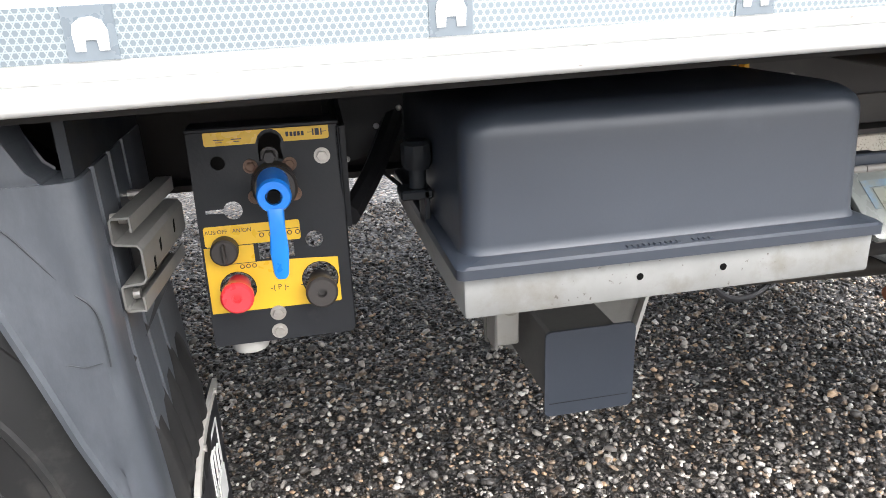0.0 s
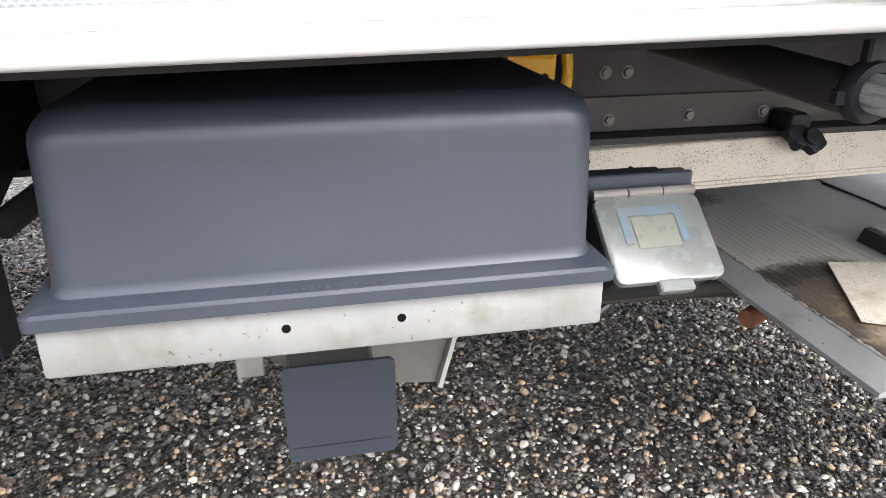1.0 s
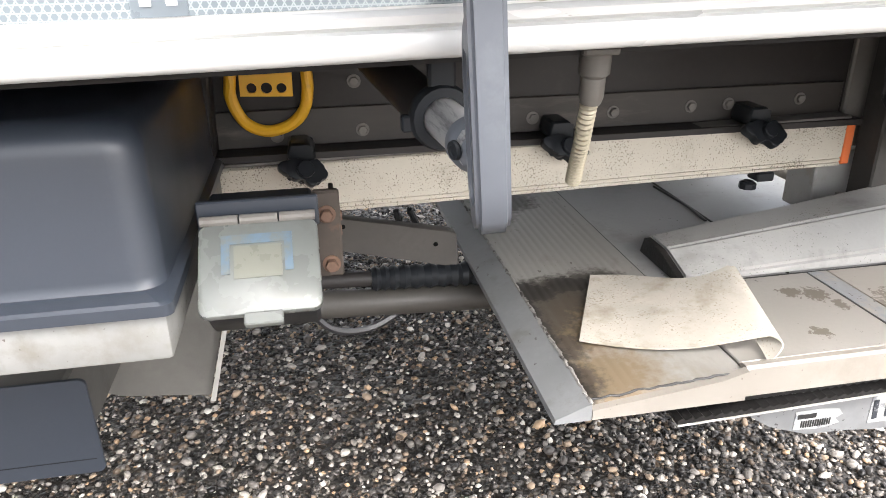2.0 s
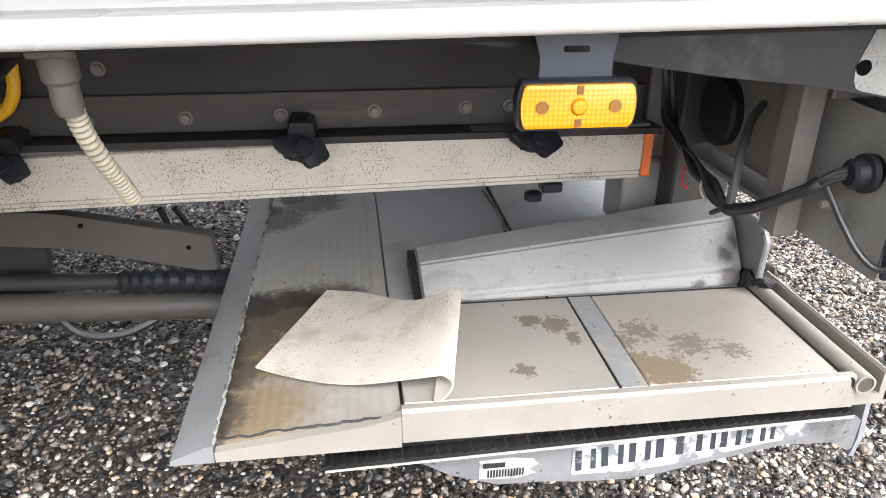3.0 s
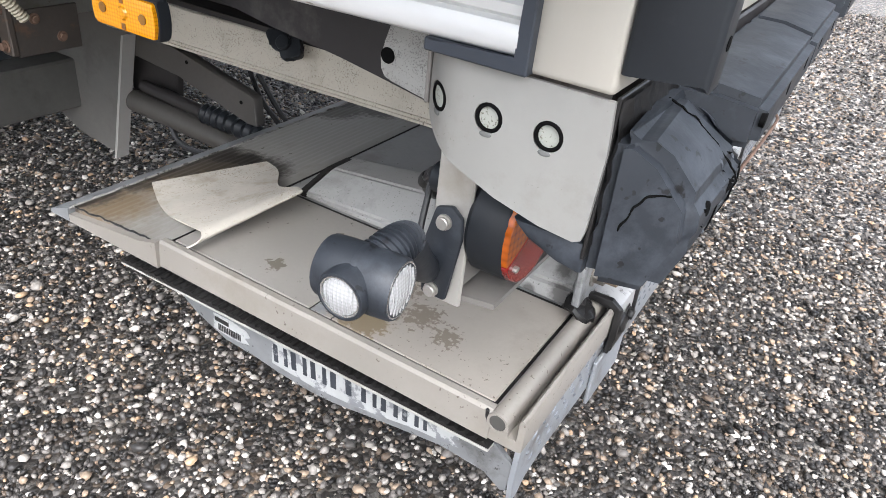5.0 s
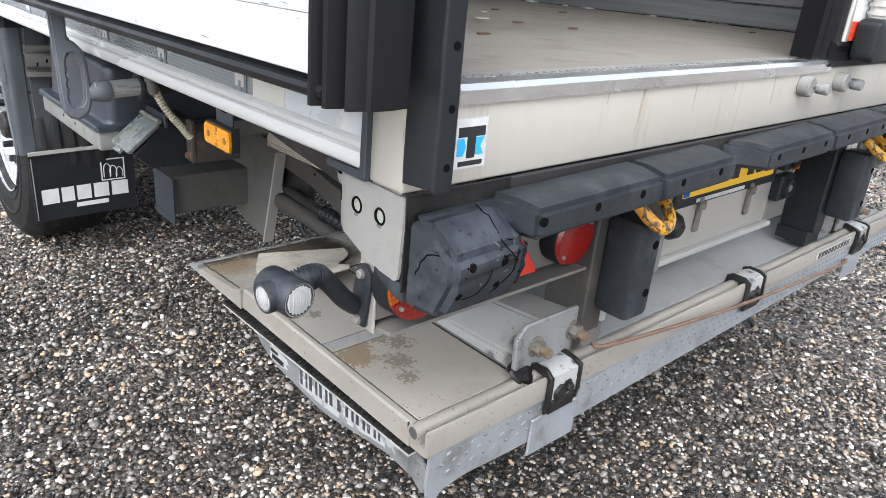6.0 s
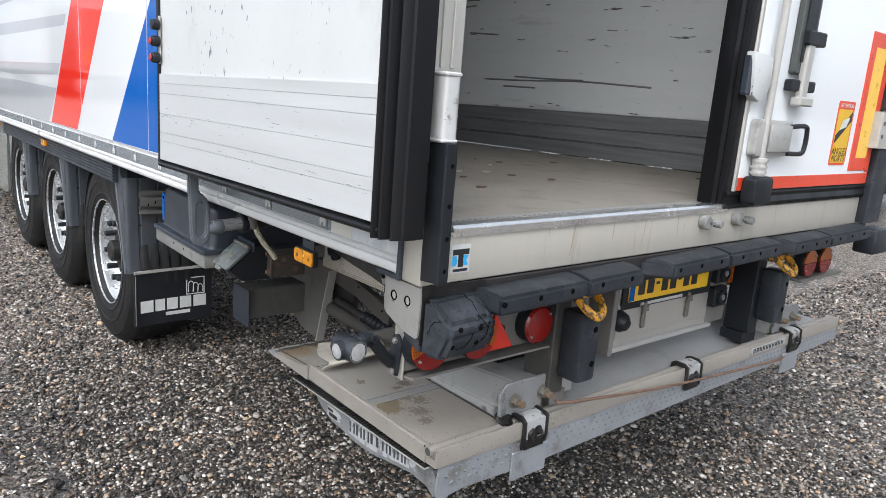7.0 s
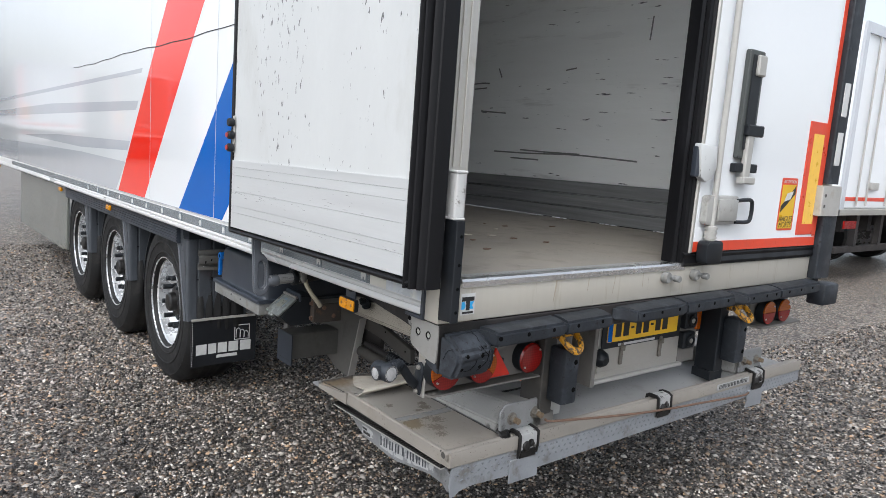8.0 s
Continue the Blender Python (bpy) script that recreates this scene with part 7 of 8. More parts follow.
for i in range(nu + nf + 1):
    colm = []
    for j in range(nv + 1):
        v = j / nv
        L, R, D = A_.lerp(B_, v), R0.lerp(R1, v), D0.lerp(D1, v)
        if i <= nu:
            u = i / nu
            p = L.lerp(R, u)
            p.z = L.z + 0.002 + (R.z - L.z) * (1.35 * u ** 2.0 - 0.35 * u ** 4.5)
            p.y += -0.020 * math.sin(3.1416 * u) * (1 - v) ** 2 + 0.018 * math.sin(6.2832 * u) * v ** 2 - 0.010 * math.sin(3.1416 * u) * v
            p.z += 0.003 * math.sin(9 * u + 4 * v) * u * (1 - u)
        else:
            w = (i - nu) / nf
            p = R.lerp(D, w) + Vector((0.020, -0.004, 0.007)) * max(math.sin(3.1416 * w), 0.0) ** 0.8
        colm.append(bm.verts.new(p))
    grid.append(colm)
for i in range(nu + nf):
    for j in range(nv):
        bm.faces.new((grid[i][j], grid[i + 1][j], grid[i + 1][j + 1], grid[i][j + 1]))
bmesh.ops.recalc_face_normals(bm, faces=bm.faces)
bmesh.ops.solidify(bm, geom=list(bm.faces), thickness=0.0025)
single("cardboard_sheet", bm, PAPER, (-0.8, 0.35, 0.645), "dirty curled cardboard sheet lying on the platform", "cardboard")

# ---- rear lamp carrier ----
lc = thing("lamp_carrier", (-0.17, 0.35, 0.93), "folded stainless lamp carrier under the rear corner", "lamp carrier")
# Side has a darker steel than the front: its shade is in the colour.
bm = B()
plate(bm, [(0.079, 0.842), (0.24, 0.842), (0.28, 0.885), (0.28, 1.036), (0.079, 1.036)], [ring_pts(0.125, 0.968, 0.02)], 0.003, Matrix.Translation((-0.185, 0, 0)) @ REAR)
part("carrier_side", bm, CARRIERSTEEL, lc)
bm = B()
box(bm, -0.185, -0.14, 0.073, 0.079, 0.842, 1.036, 0.002)
part("carrier_front", bm, STAINLESS, lc)
bm = B()
box(bm, -0.15, -0.143, 0.08, 0.66, 0.865, 1.06, 0.002)
part("carrier_back", bm, DUSTSTEEL, lc)
bm = B()
prism(bm, [(-0.182, 0.842), (-0.10, 0.855), (-0.10, 0.862), (-0.182, 0.85)], "y", 0.08, 0.66)
part("carrier_shelf", bm, DUSTSTEEL, lc, "folded lower shelf")
bm = B()
box(bm, -0.245, -0.212, 0.20, 0.245, 0.85, 1.145, 0.004)
part("square_post", bm, DUSTSTEEL, lc, "square steel post")
bm = B()
box(bm, -0.206, -0.14, 0.2, 0.26, 1.036, 1.145, 0.003)
part("carrier_hanger", bm, DUSTSTEEL, lc)
for y, zc in ((0.17, 0.945), (0.18, 0.925)):
    bm = B()
    bolt(bm, (-0.192, y, zc - 0.02 * (y > 0.175)), (-1, 0, 0), 0.006, 0.012)
    part("bolt", bm, ZINC, lc)
bm = B()
lathe(bm, [(0, 0.03), (0.014, 0.029), (0.018, 0.025), (0.0185, 0.012), (0.024, 0.010), (0.024, 0.002), (0.02, 0.0)], (-0.19, 0.125, 0.965), (-1, 0, 0), 20)
part("grommet", bm, DARKPLASTIC, lc, "black cable grommet")


def round_lamp(y, z, x0, r, depth, kinds, label, turn=0):
    t = thing("tail_lamp", (x0, y, z), label, "lamp", "tail lamps")
    bm = B()
    lathe(bm, [(0, -depth), (r * 0.92, -depth), (r, -depth + 0.006), (r, -0.006), (r * 0.97, -0.003)], (x0, y, z), (1, 0, 0), 32)
    part("housing", bm, DARKPLASTIC, t, "black round housing")
    if len(kinds) == 1:
        bm = B()
        lathe(bm, [(r * 0.97, -0.012), (r * 0.97, -0.002), (r * 0.86, 0.005), (r * 0.5, 0.007), (0, 0.008)], (x0, y, z), (1, 0, 0), 32)
        part("lens", bm, kinds[0], t)
    else:
        for k, mm in enumerate(kinds):
            bm = B()
            half = [(0, 0)] + [(r * 0.97 * math.cos(radians(180 * i / 14 + 180 * k + turn)), r * 0.97 * math.sin(radians(180 * i / 14 + 180 * k + turn))) for i in range(15)]
            prism(bm, [(y + u, z + v + (0.0008 if k == 0 else -0.0008)) for u, v in half], "x", x0 - 0.006, x0 + 0.004, 0.001)
            part("lens", bm, mm, t)
    for a in (40, 220):
        bm = B()
        cyl(bm, (x0 + 0.004, y + r * 0.8 * math.cos(radians(a)), z + r * 0.8 * math.sin(radians(a))), (x0 + 0.009, y + r * 0.8 * math.cos(radians(a)), z + r * 0.8 * math.sin(radians(a))), 0.004, 8)
        part("screw", bm, ZINC, t)
    return t


round_lamp(0.128, 0.945, -0.092, 0.066, 0.05, (AMBERDARK, REDLENS), "round tail lamp with orange and red lens halves", 25)
round_lamp(0.295, 0.945, -0.092, 0.066, 0.05, (AMBERDARK, REDLENS), "round tail lamp with orange and red lens halves", -38)
round_lamp(0.548, 0.937, -0.10, 0.061, 0.07, (REDLENS,), "round red tail lamp in a black housing")
round_lamp(2.30, 0.962, -0.08, 0.063, 0.05, (AMBERDARK, REDLENS), "round tail lamp with orange and red lens halves")
round_lamp(2.46, 0.962, -0.08, 0.063, 0.05, (AMBERDARK, REDLENS), "round tail lamp with orange and red lens halves")
bm = B()
box(bm, -0.15, -0.135, 2.2, 2.6, 0.90, 1.145, 0.003)
box(bm, -0.15, -0.06, 2.2, 2.62, 0.885, 0.897, 0.003)
single("lamp_carrier", bm, DUSTSTEEL, (-0.14, 2.4, 0.9), "dusty steel lamp carrier at the far corner", "lamp carrier")
bm = B()
prism(bm, [(0.345, 0.885), (0.448, 0.885), (0.372, 0.995), (0.366, 0.995)], "x", -0.115, -0.106, 0.002)
tr = single("triangle_reflector", bm, REDREFLEX, (-0.11, 0.4, 0.94), "red triangular rear reflector", "reflector")
bm = B()
box(bm, -0.143, -0.115, 0.38, 0.42, 0.91, 0.95, 0.002)
single("reflector_stand", bm, DARKPLASTIC, (-0.13, 0.4, 0.93), "small black reflector holder", "bracket")

# ---- side position lamp on its rubber arm ----
wl = thing("outline_marker_lamp", (-0.17, 0.06, 0.9), "black rubber outline marker lamp with clear lenses on a ribbed arm", "lamp")
bm = B()
prism(bm, [(-0.194, 0.842), (-0.162, 0.842), (-0.150, 0.925), (-0.152, 0.95), (-0.166, 0.962), (-0.186, 0.955), (-0.2, 0.90)], "y", 0.064, 0.0725, 0.004, 2)
part("base_plate", bm, RUBBER, wl)
for x, z in ((-0.172, 0.942), (-0.179, 0.853)):
    bm = B()
    cyl(bm, (x, 0.064, z), (x, 0.061, z), 0.009, 16)
    cyl(bm, (x, 0.061, z), (x, 0.056, z), 0.0075, 12, bev=0.001)
    part("bolt", bm, ZINC, wl)
HC = Vector((-0.165, -0.086, 0.951))     # middle of the lamp head
bm = B()
arm = [(-0.186, 0.058, 0.880), (-0.178, 0.03, 0.905), (-0.166, -0.005, 0.945), (-0.160, -0.026, 0.966)]
tube(bm, arm, 0.0165, 14, 6)
for v in bm.verts:     # flattened moulding, deeper than wide
    v.co.x = -0.172 + 0.82 * (v.co.x + 0.172)
part("arm", bm, RUBBER, wl, "moulded rubber arm")
bm = B()
neck = smooth_line([(-0.161, -0.022, 0.963), (-0.159, -0.036, 0.968), (-0.160, -0.052, 0.965), (-0.164, -0.070, 0.956)], 4)
skin_ = []
for i, p in enumerate(neck[:-1]):
    way = neck[i + 1] - p
    turn = way.to_track_quat("Z", "Y").to_matrix()
    r = 0.0175 + 0.0006 * i
    for s_, rr in ((0.0, r - 0.003), (0.12, r - 0.0004), (0.25, r), (0.45, r), (0.6, r - 0.003), (0.98, r - 0.003)):
        skin_.append([bm.verts.new(p + s_ * way + turn @ Vector((rr * math.cos(6.2832 * k / 20), rr * math.sin(6.2832 * k / 20), 0))) for k in range(20)])
for a, b in zip(skin_, skin_[1:]):
    for k in range(20):
        bm.faces.new((a[k], a[(k + 1) % 20], b[(k + 1) % 20], b[k]))
part("ribbed_neck", bm, RUBBER, wl, "ribbed rubber neck")
bm = B()
AX, SD = Vector((1, 0.12, 0.0)), Vector((0.05, -1, -0.05))
lathe(bm, [(0.02, -0.038), (0.028, -0.0385), (0.0295, -0.036), (0.0305, -0.02), (0.0305, 0.02), (0.0295, 0.036), (0.028, 0.0385), (0.02, 0.038)], HC, AX, 32)
lathe(bm, [(0.0245, 0.0), (0.0245, 0.034), (0.0235, 0.037), (0.021, 0.0375), (0.0195, 0.034)], HC, SD, 28)
lathe(bm, [(0.0313, -0.003), (0.0318, 0.0), (0.0313, 0.003)], HC, AX, 32)
hd = part("head", bm, RUBBER, wl, "black rubber lamp head")


def lamp_lens(way, r, d):
    """A clear ribbed lens in a dark bezel with a bright inner ring."""
    bm = B()
    lathe(bm, [(r, d - 0.003), (r * 0.97, d), (r * 0.6, d + 0.0025), (0, d + 0.0035)], HC, way, 26)
    ln2 = part("lens", bm, CLEARLENS, hd, "clear ribbed lens")
    bm = B()
    lathe(bm, [(r, d - 0.002), (r + 0.0014, d - 0.002), (r + 0.0014, d + 0.0012), (r, d + 0.0012)], HC, way, 26, closed=True)
    part("lens_ring", bm, BRIGHT, hd)
    q = Vector(way).normalized().to_track_quat("Z", "Y").to_matrix()
    for k in range(7):
        u = (k - 3) * r * 0.24
        h = (r * r * 0.85 - u * u) ** 0.5
        bm = B()
        tube(bm, [HC + q @ Vector((u, h * e, d + 0.0028 - 0.002 * abs(e))) for e in (-1, -0.5, 0, 0.5, 1)], 0.0011, 5, 3)
        part("flute", bm, CLEARLENS, ln2)


lamp_lens(AX, 0.0255, 0.0375)
lamp_lens(-AX, 0.0255, 0.0375)
lamp_lens(SD, 0.0190, 0.0355)
bm = B()
tube(bm, [(-0.241, 0.145, 0.945), (-0.235, 0.13, 0.925), (-0.228, 0.11, 0.9), (-0.217, 0.086, 0.872), (-0.203, 0.067, 0.858), (-0.187, 0.058, 0.866)], 0.0042, 8)
part("cable", bm, CABLE, wl, "thin black cable")
wl.location += Vector((0.007, 0.0, 0.007))
wb = thing("wiring_loom", (-0.28, 0.4, 0.95), "tangle of black cables beside the lamp carrier", "cables")
LOOSE = random.Random(8)
for k in range(3):     # the sleeved run from the grommet over the post
    dz, dx = 0.005 * (k - 1), 0.004 * (k % 2)
    bm = B()
    tube(bm, [(-0.214, 0.126, 0.966 + dz), (-0.228, 0.134, 0.960 + dz), (-0.241 + dx, 0.145, 0.945 + dz), (-0.256, 0.17, 0.922 + dz), (-0.272 - dx, 0.215, 0.89 + dz), (-0.279, 0.262, 0.868 + dz), (-0.284 + 3 * dx, 0.285 + 0.008 * k, 0.858 - 2 * dz)], 0.0052 if k == 1 else 0.004, 8, 6)
    part("cable", bm, CABLE, wb)
bm = B()
lathe(bm, [(0.0085, -0.008), (0.0095, -0.004), (0.0095, 0.004), (0.0085, 0.008)], (-0.2425, 0.147, 0.943), (-0.5, 0.35, -0.75), 12)
part("cable_tie", bm, PRINT, wb)
for k in range(6):     # the loom that hangs beside the rail's end
    j = [LOOSE.uniform(-0.012, 0.012) for _ in range(8)]
    bm = B()
    tube(bm, [(-0.262 + j[0], 0.57, 1.09), (-0.264 + j[1], 0.548, 1.0), (-0.264 + j[2], 0.53 + j[3], 0.94), (-0.278 + j[4], 0.44, 0.915 + j[3]), (-0.284 + j[5], 0.36, 0.9 + j[6]), (-0.283 + 0.6 * j[7], 0.31, 0.88 + j[2]), (-0.28, 0.277, 0.868 + 0.5 * j[4])], 0.003 + 0.0014 * (k % 3), 7, 6)
    part("cable", bm, CABLE, wb)
for k, y in enumerate((0.34, 0.4)):     # bare ends sticking out
    bm = B()
    tube(bm, [(-0.285, y, 0.895), (-0.297, y - 0.02, 0.878 - 0.01 * k), (-0.29, y - 0.03, 0.862)], 0.0016, 6, 4)
    part("wire_end", bm, REDKNOB if k else SPRING, wb, "frayed coloured wire end")
bm = B()
tube(bm, [(-0.16, 0.42, 0.98), (-0.2, 0.38, 0.965), (-0.243, 0.319, 0.943), (-0.262, 0.29, 0.91), (-0.275, 0.27, 0.872)], 0.006, 9, 8, ribs=0.0012)
part("conduit", bm, surface("dusty grey conduit", (0.09, 0.088, 0.084), 0.55, var=0.15, scale=30, bump=0.05), wb, "dusty grey conduit")
bm = B()
box(bm, -0.26, -0.15, 0.70, 0.80, 0.652, 0.80, 0.004)
single("support_bracket", bm, GALV, (-0.2, 0.75, 0.65), "pale galvanised steel bracket beside the rail end", "bracket")
bm = B()
box(bm, -0.23, -0.12, 0.69, 0.80, 0.81, 1.146, 0.004)
single("hanger_post", bm, DUSTSTEEL, (-0.17, 0.75, 0.8), "dusty steel hanger post under the rear frame", "post")

# ---- rear corner gusset ----
PLUGPALE = surface("speckled pale plug", (0.31, 0.315, 0.28), 0.6, var=0.1, scale=60, bump=0.1, speck=(0.12, 0.11, 0.09), speck_scale=420.0, speck_at=0.6)
gs = thing("corner_gusset", (-0.1, 0.005, 1.08), "dull stainless gusset plate with three plugged holes", "gusset")
GHOLES, GZ, GY = (-0.160, -0.101, -0.045), 1.1005, 0.001


def bend(bm):
    """The front end of the plate curves in towards the chassis."""
    for k in range(9):
        x = -0.128 - 0.007 * k
        bmesh.ops.bisect_plane(bm, geom=bm.verts[:] + bm.edges[:] + bm.faces[:], plane_co=(x, 0, 0), plane_no=(1, 0, 0))
    for v in bm.verts:
        if v.co.x < -0.125:
            v.co.y += 11.0 * (v.co.x + 0.125) ** 2
    return bm


bm = B()
plate(bm, [(-0.184, 1.1445), (0.003, 1.143), (0.006, 1.10), (0.003, 1.03), (0.001, 1.020), (-0.006, 1.0165), (-0.039, 1.0195), (-0.085, 1.0305), (-0.141, 1.0525), (-0.176, 1.073), (-0.185, 1.082)], [ring_pts(x, GZ, 0.0136) for x in GHOLES], 0.005, side_at(GY + 0.005))
part("plate", bend(bm), blob_stain(surface("stained gusset steel", (0.29, 0.284, 0.267), 0.45, metal=0.3, var=0.08, scale=8, fine=80, bump=0.03, dirt=(0.22, 0.204, 0.18), dirt_at=0.53, dirt_soft=0.2, dirt_scale=9, speck=(0.14, 0.13, 0.115), speck_scale=260.0, speck_at=0.7), [(-0.078, 0, 0.066, 0.02), (-0.05, 0, 0.068, 0.02), (-0.015, 0, 0.07, 0.019), (0.02, 0, 0.068, 0.02), (0.06, 0, 0.07, 0.022), (0.088, 0, 0.064, 0.018), (-0.061, 0, 0.043, 0.011), (-0.062, 0, 0.004, 0.009), (0.104, 0, -0.02, 0.014), (0.104, 0, 0.02, 0.013)], (0.13, 0.125, 0.118), 0.14, 70.0, 0.4, 0.5), gs)
for x in GHOLES:
    bm = B()
    lathe(bm, [(0.0098, 0.0018), (0.0104, 0.0), (0.0114, 0.0), (0.0122, 0.0008), (0.0138, 0.004), (0.0098, 0.004)], (x, GY - 0.0014, GZ), (0, 1, 0), 28, closed=True)
    part("hole_rim", bend(bm), HOLE, gs)
    bm = B()
    cyl(bm, (x, GY + 0.0055, GZ), (x, GY + 0.002, GZ), 0.0106, 18, bev=0.001)
    part("plug", bend(bm), PLUGPALE, gs, "pale speckled hole plug")
    bm = B()     # sealant that ran out below the rim
    lathe(bm, [(0, -0.0008), (0.005, -0.0004), (0.0075, 0.001)], (x - 0.001, GY - 0.0002, GZ - 0.0148), (0, 1, 0), 12)
    for v in bm.verts:
        v.co.z = GZ - 0.0148 + 0.45 * (v.co.z - GZ + 0.0148)
    part("sealant_run", bend(bm), surface("grey sealant", (0.12, 0.12, 0.115), 0.6, var=0.2, scale=60, bump=0.2), gs)
bm = B()
prism(bm, [(-0.86, 1.146), (-0.62, 1.122), (-0.529, 1.108), (-0.423, 1.092), (-0.331, 1.082), (-0.285, 1.075), (-0.187, 1.059), (-0.184, 1.059), (-0.184, 1.15), (-0.86, 1.15)], "y", 0.084, 0.093, 0.002)
part("curved_web", bm, surface("old black paint", (0.016, 0.0145, 0.015), 0.4, var=0.25, scale=8, fine=90, bump=0.1, dirt=(0.05, 0.046, 0.043), dirt_at=0.57, dirt_scale=9, spec=0.35), gs, "dark curved web plate")
bm = B()
patch_ = [(-0.274, 1.096), (-0.2725, 1.084), (-0.268, 1.0765), (-0.259, 1.0735), (-0.23, 1.068), (-0.2, 1.063), (-0.193, 1.064), (-0.189, 1.07), (-0.188, 1.09), (-0.189, 1.12), (-0.192, 1.15), (-0.256, 1.15), (-0.263, 1.132), (-0.269, 1.115)]
prism(bm, patch_, "y", 0.083, 0.0845)
part("bare_web", bm, surface("sanded bare steel", (0.3, 0.295, 0.28), 0.55, metal=0.2, var=0.15, scale=20, fine=200, bump=0.15, speck=(0.16, 0.155, 0.148), speck_scale=620.0, speck_at=0.57, dirt=(0.17, 0.165, 0.155), dirt_at=0.56, dirt_soft=0.2, dirt_scale=14), gs, "bare steel end of the web")
bm = B()
cyl(bm, (-0.265, 0.0834, 1.099), (-0.265, 0.0822, 1.099), 0.0085, 18)
part("web_hole", bm, HOLE, gs)
bm = B()
box(bm, 0.0022, 0.006, 0.006, 0.21, 1.0, 1.146, 0.001)
part("rear_flange", bm, GREASE, gs, "blackened rear flange")
bm = B()
bmesh.ops.create_grid(bm, x_segments=16, y_segments=10, size=0.5)
for v in bm.verts:     # tar and rust flaking off between gusset and buffer
    y, z = 0.008 + 0.17 * (v.co.x + 0.5), 1.012 + 0.130 * (v.co.y + 0.5)
    v.co = Vector((0.0065 + 0.010 * max(noise.noise(Vector((y * 55, z * 55, 2.0))), 0), y, z))
part("tar_crust", bm, GREASE, gs, "flaking black crust")
bm = B()
box(bm, -0.1885, -0.184, 0.036, 0.083, 1.082, 1.1445, 0.0008)
part("return_plate", bm, DUSTSTEEL, gs, "folded return of the gusset")
bm = B()
prism(bm, [(-0.164, 1.1465), (-0.0675, 1.1465), (-0.0675, 1.274), (-0.0785, 1.274), (-0.0785, 1.1585), (-0.164, 1.1575)], "y", -0.0125, 0.034, 0.0015)
single("skirt_end_cap", bm, GREYPLASTIC, (-0.09, 0, 1.15), "dark plastic end cap on the aluminium skirt", "end cap")


# ---- rubber buffers ----
def corner_buffer(label):
    t = thing("corner_buffer", (0.0, 0.09, 1.05), label, "buffer", "rubber buffers")
    bm = B()
    near = [(0.005, 0.005, 1.118), (0.026, 0.013, 1.119), (0.050, 0.023, 1.103), (0.079, 0.035, 1.066), (0.083, 0.0365, 1.03), (0.064, 0.026, 0.975), (0.007, 0.004, 0.978)]
    far = [(0.005, 0.172, 1.119), (0.014, 0.172, 1.120), (0.041, 0.160, 1.104), (0.086, 0.168, 1.078), (0.090, 0.174, 1.045), (0.063, 0.178, 0.979), (0.007, 0.18, 0.979)]
    cap = [(0.045 + 0.72 * (x - 0.045), y + 0.014, 1.05 + 0.8 * (z - 1.05)) for x, y, z in far]
    rings = [[bm.verts.new(p) for p in ring] for ring in (near, far, cap)]
    for a, b in zip(rings, rings[1:]):
        for i in range(7):
            bm.faces.new((a[i], a[(i + 1) % 7], b[(i + 1) % 7], b[i]))
    bm.faces.new(rings[0])
    bm.faces.new(rings[-1])
    bmesh.ops.recalc_face_normals(bm, faces=bm.faces)
    bmesh.ops.bevel(bm, geom=[e for e in bm.edges if e.calc_face_angle(0) > 0.2], offset=0.0115, segments=4, affect="EDGES")
    bmesh.ops.triangulate(bm, faces=[f for f in bm.faces if len(f.verts) > 4])
    skin = BVHTree.FromBMesh(bm)
    lip_ = B()
    prism(lip_, [(-0.07, 1.014), (0.006, 1.014), (0.006, 0.982), (-0.02, 0.986), (-0.05, 0.998)], "y", 0.009, 0.05, 0.005, 2)
    part("lower_lip", lip_, RUBBER, t, "rubber lip folded under the gusset")
    bd_ = part("block", bm, RUBBER, t, "cracked scuffed black rubber block")

    def lie(p, out=0.0):
        at, nor, _, _ = skin.find_nearest(Vector(p))
        return at + nor * out, nor

    # black plugs stand for the shade inside the bolt recesses
    for y, z in ((0.068, 1.056), (0.128, 1.052), (0.052, 1.004), (0.125, 1.006)):
        at, nor = lie((0.1, y, z), 0.0006)
        bm = B()
        lathe(bm, [(0, 0.0), (0.006, 0.0), (0.0072, -0.0008), (0.0075, -0.006), (0, -0.006)], at - 0.0003 * nor, nor, 12)
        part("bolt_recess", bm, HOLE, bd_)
    for r, pts in ((0.0011, [(0.012, 0.128, 1.13), (0.03, 0.127, 1.12), (0.045, 0.133, 1.11), (0.062, 0.131, 1.10), (0.083, 0.128, 1.085), (0.09, 0.140, 1.07), (0.095, 0.152, 1.05), (0.095, 0.148, 1.03), (0.09, 0.135, 1.01), (0.085, 0.118, 0.995)]), (0.0011, [(0.062, 0.02, 1.075), (0.05, 0.01, 1.072), (0.042, 0.008, 1.066), (0.035, 0.005, 1.052), (0.031, 0.004, 1.036)]), (0.0008, [(0.09, 0.06, 1.0), (0.095, 0.085, 1.0), (0.095, 0.1, 1.02), (0.095, 0.108, 1.04)])):
        bm = B()
        tube(bm, [lie(p, 0.0002)[0] for p in pts], r, 5, 5)
        for v in bm.verts:
            v.co += 0.0022 * noise.noise_vector(v.co * 110)
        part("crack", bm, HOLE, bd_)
    rng = random.Random(5)
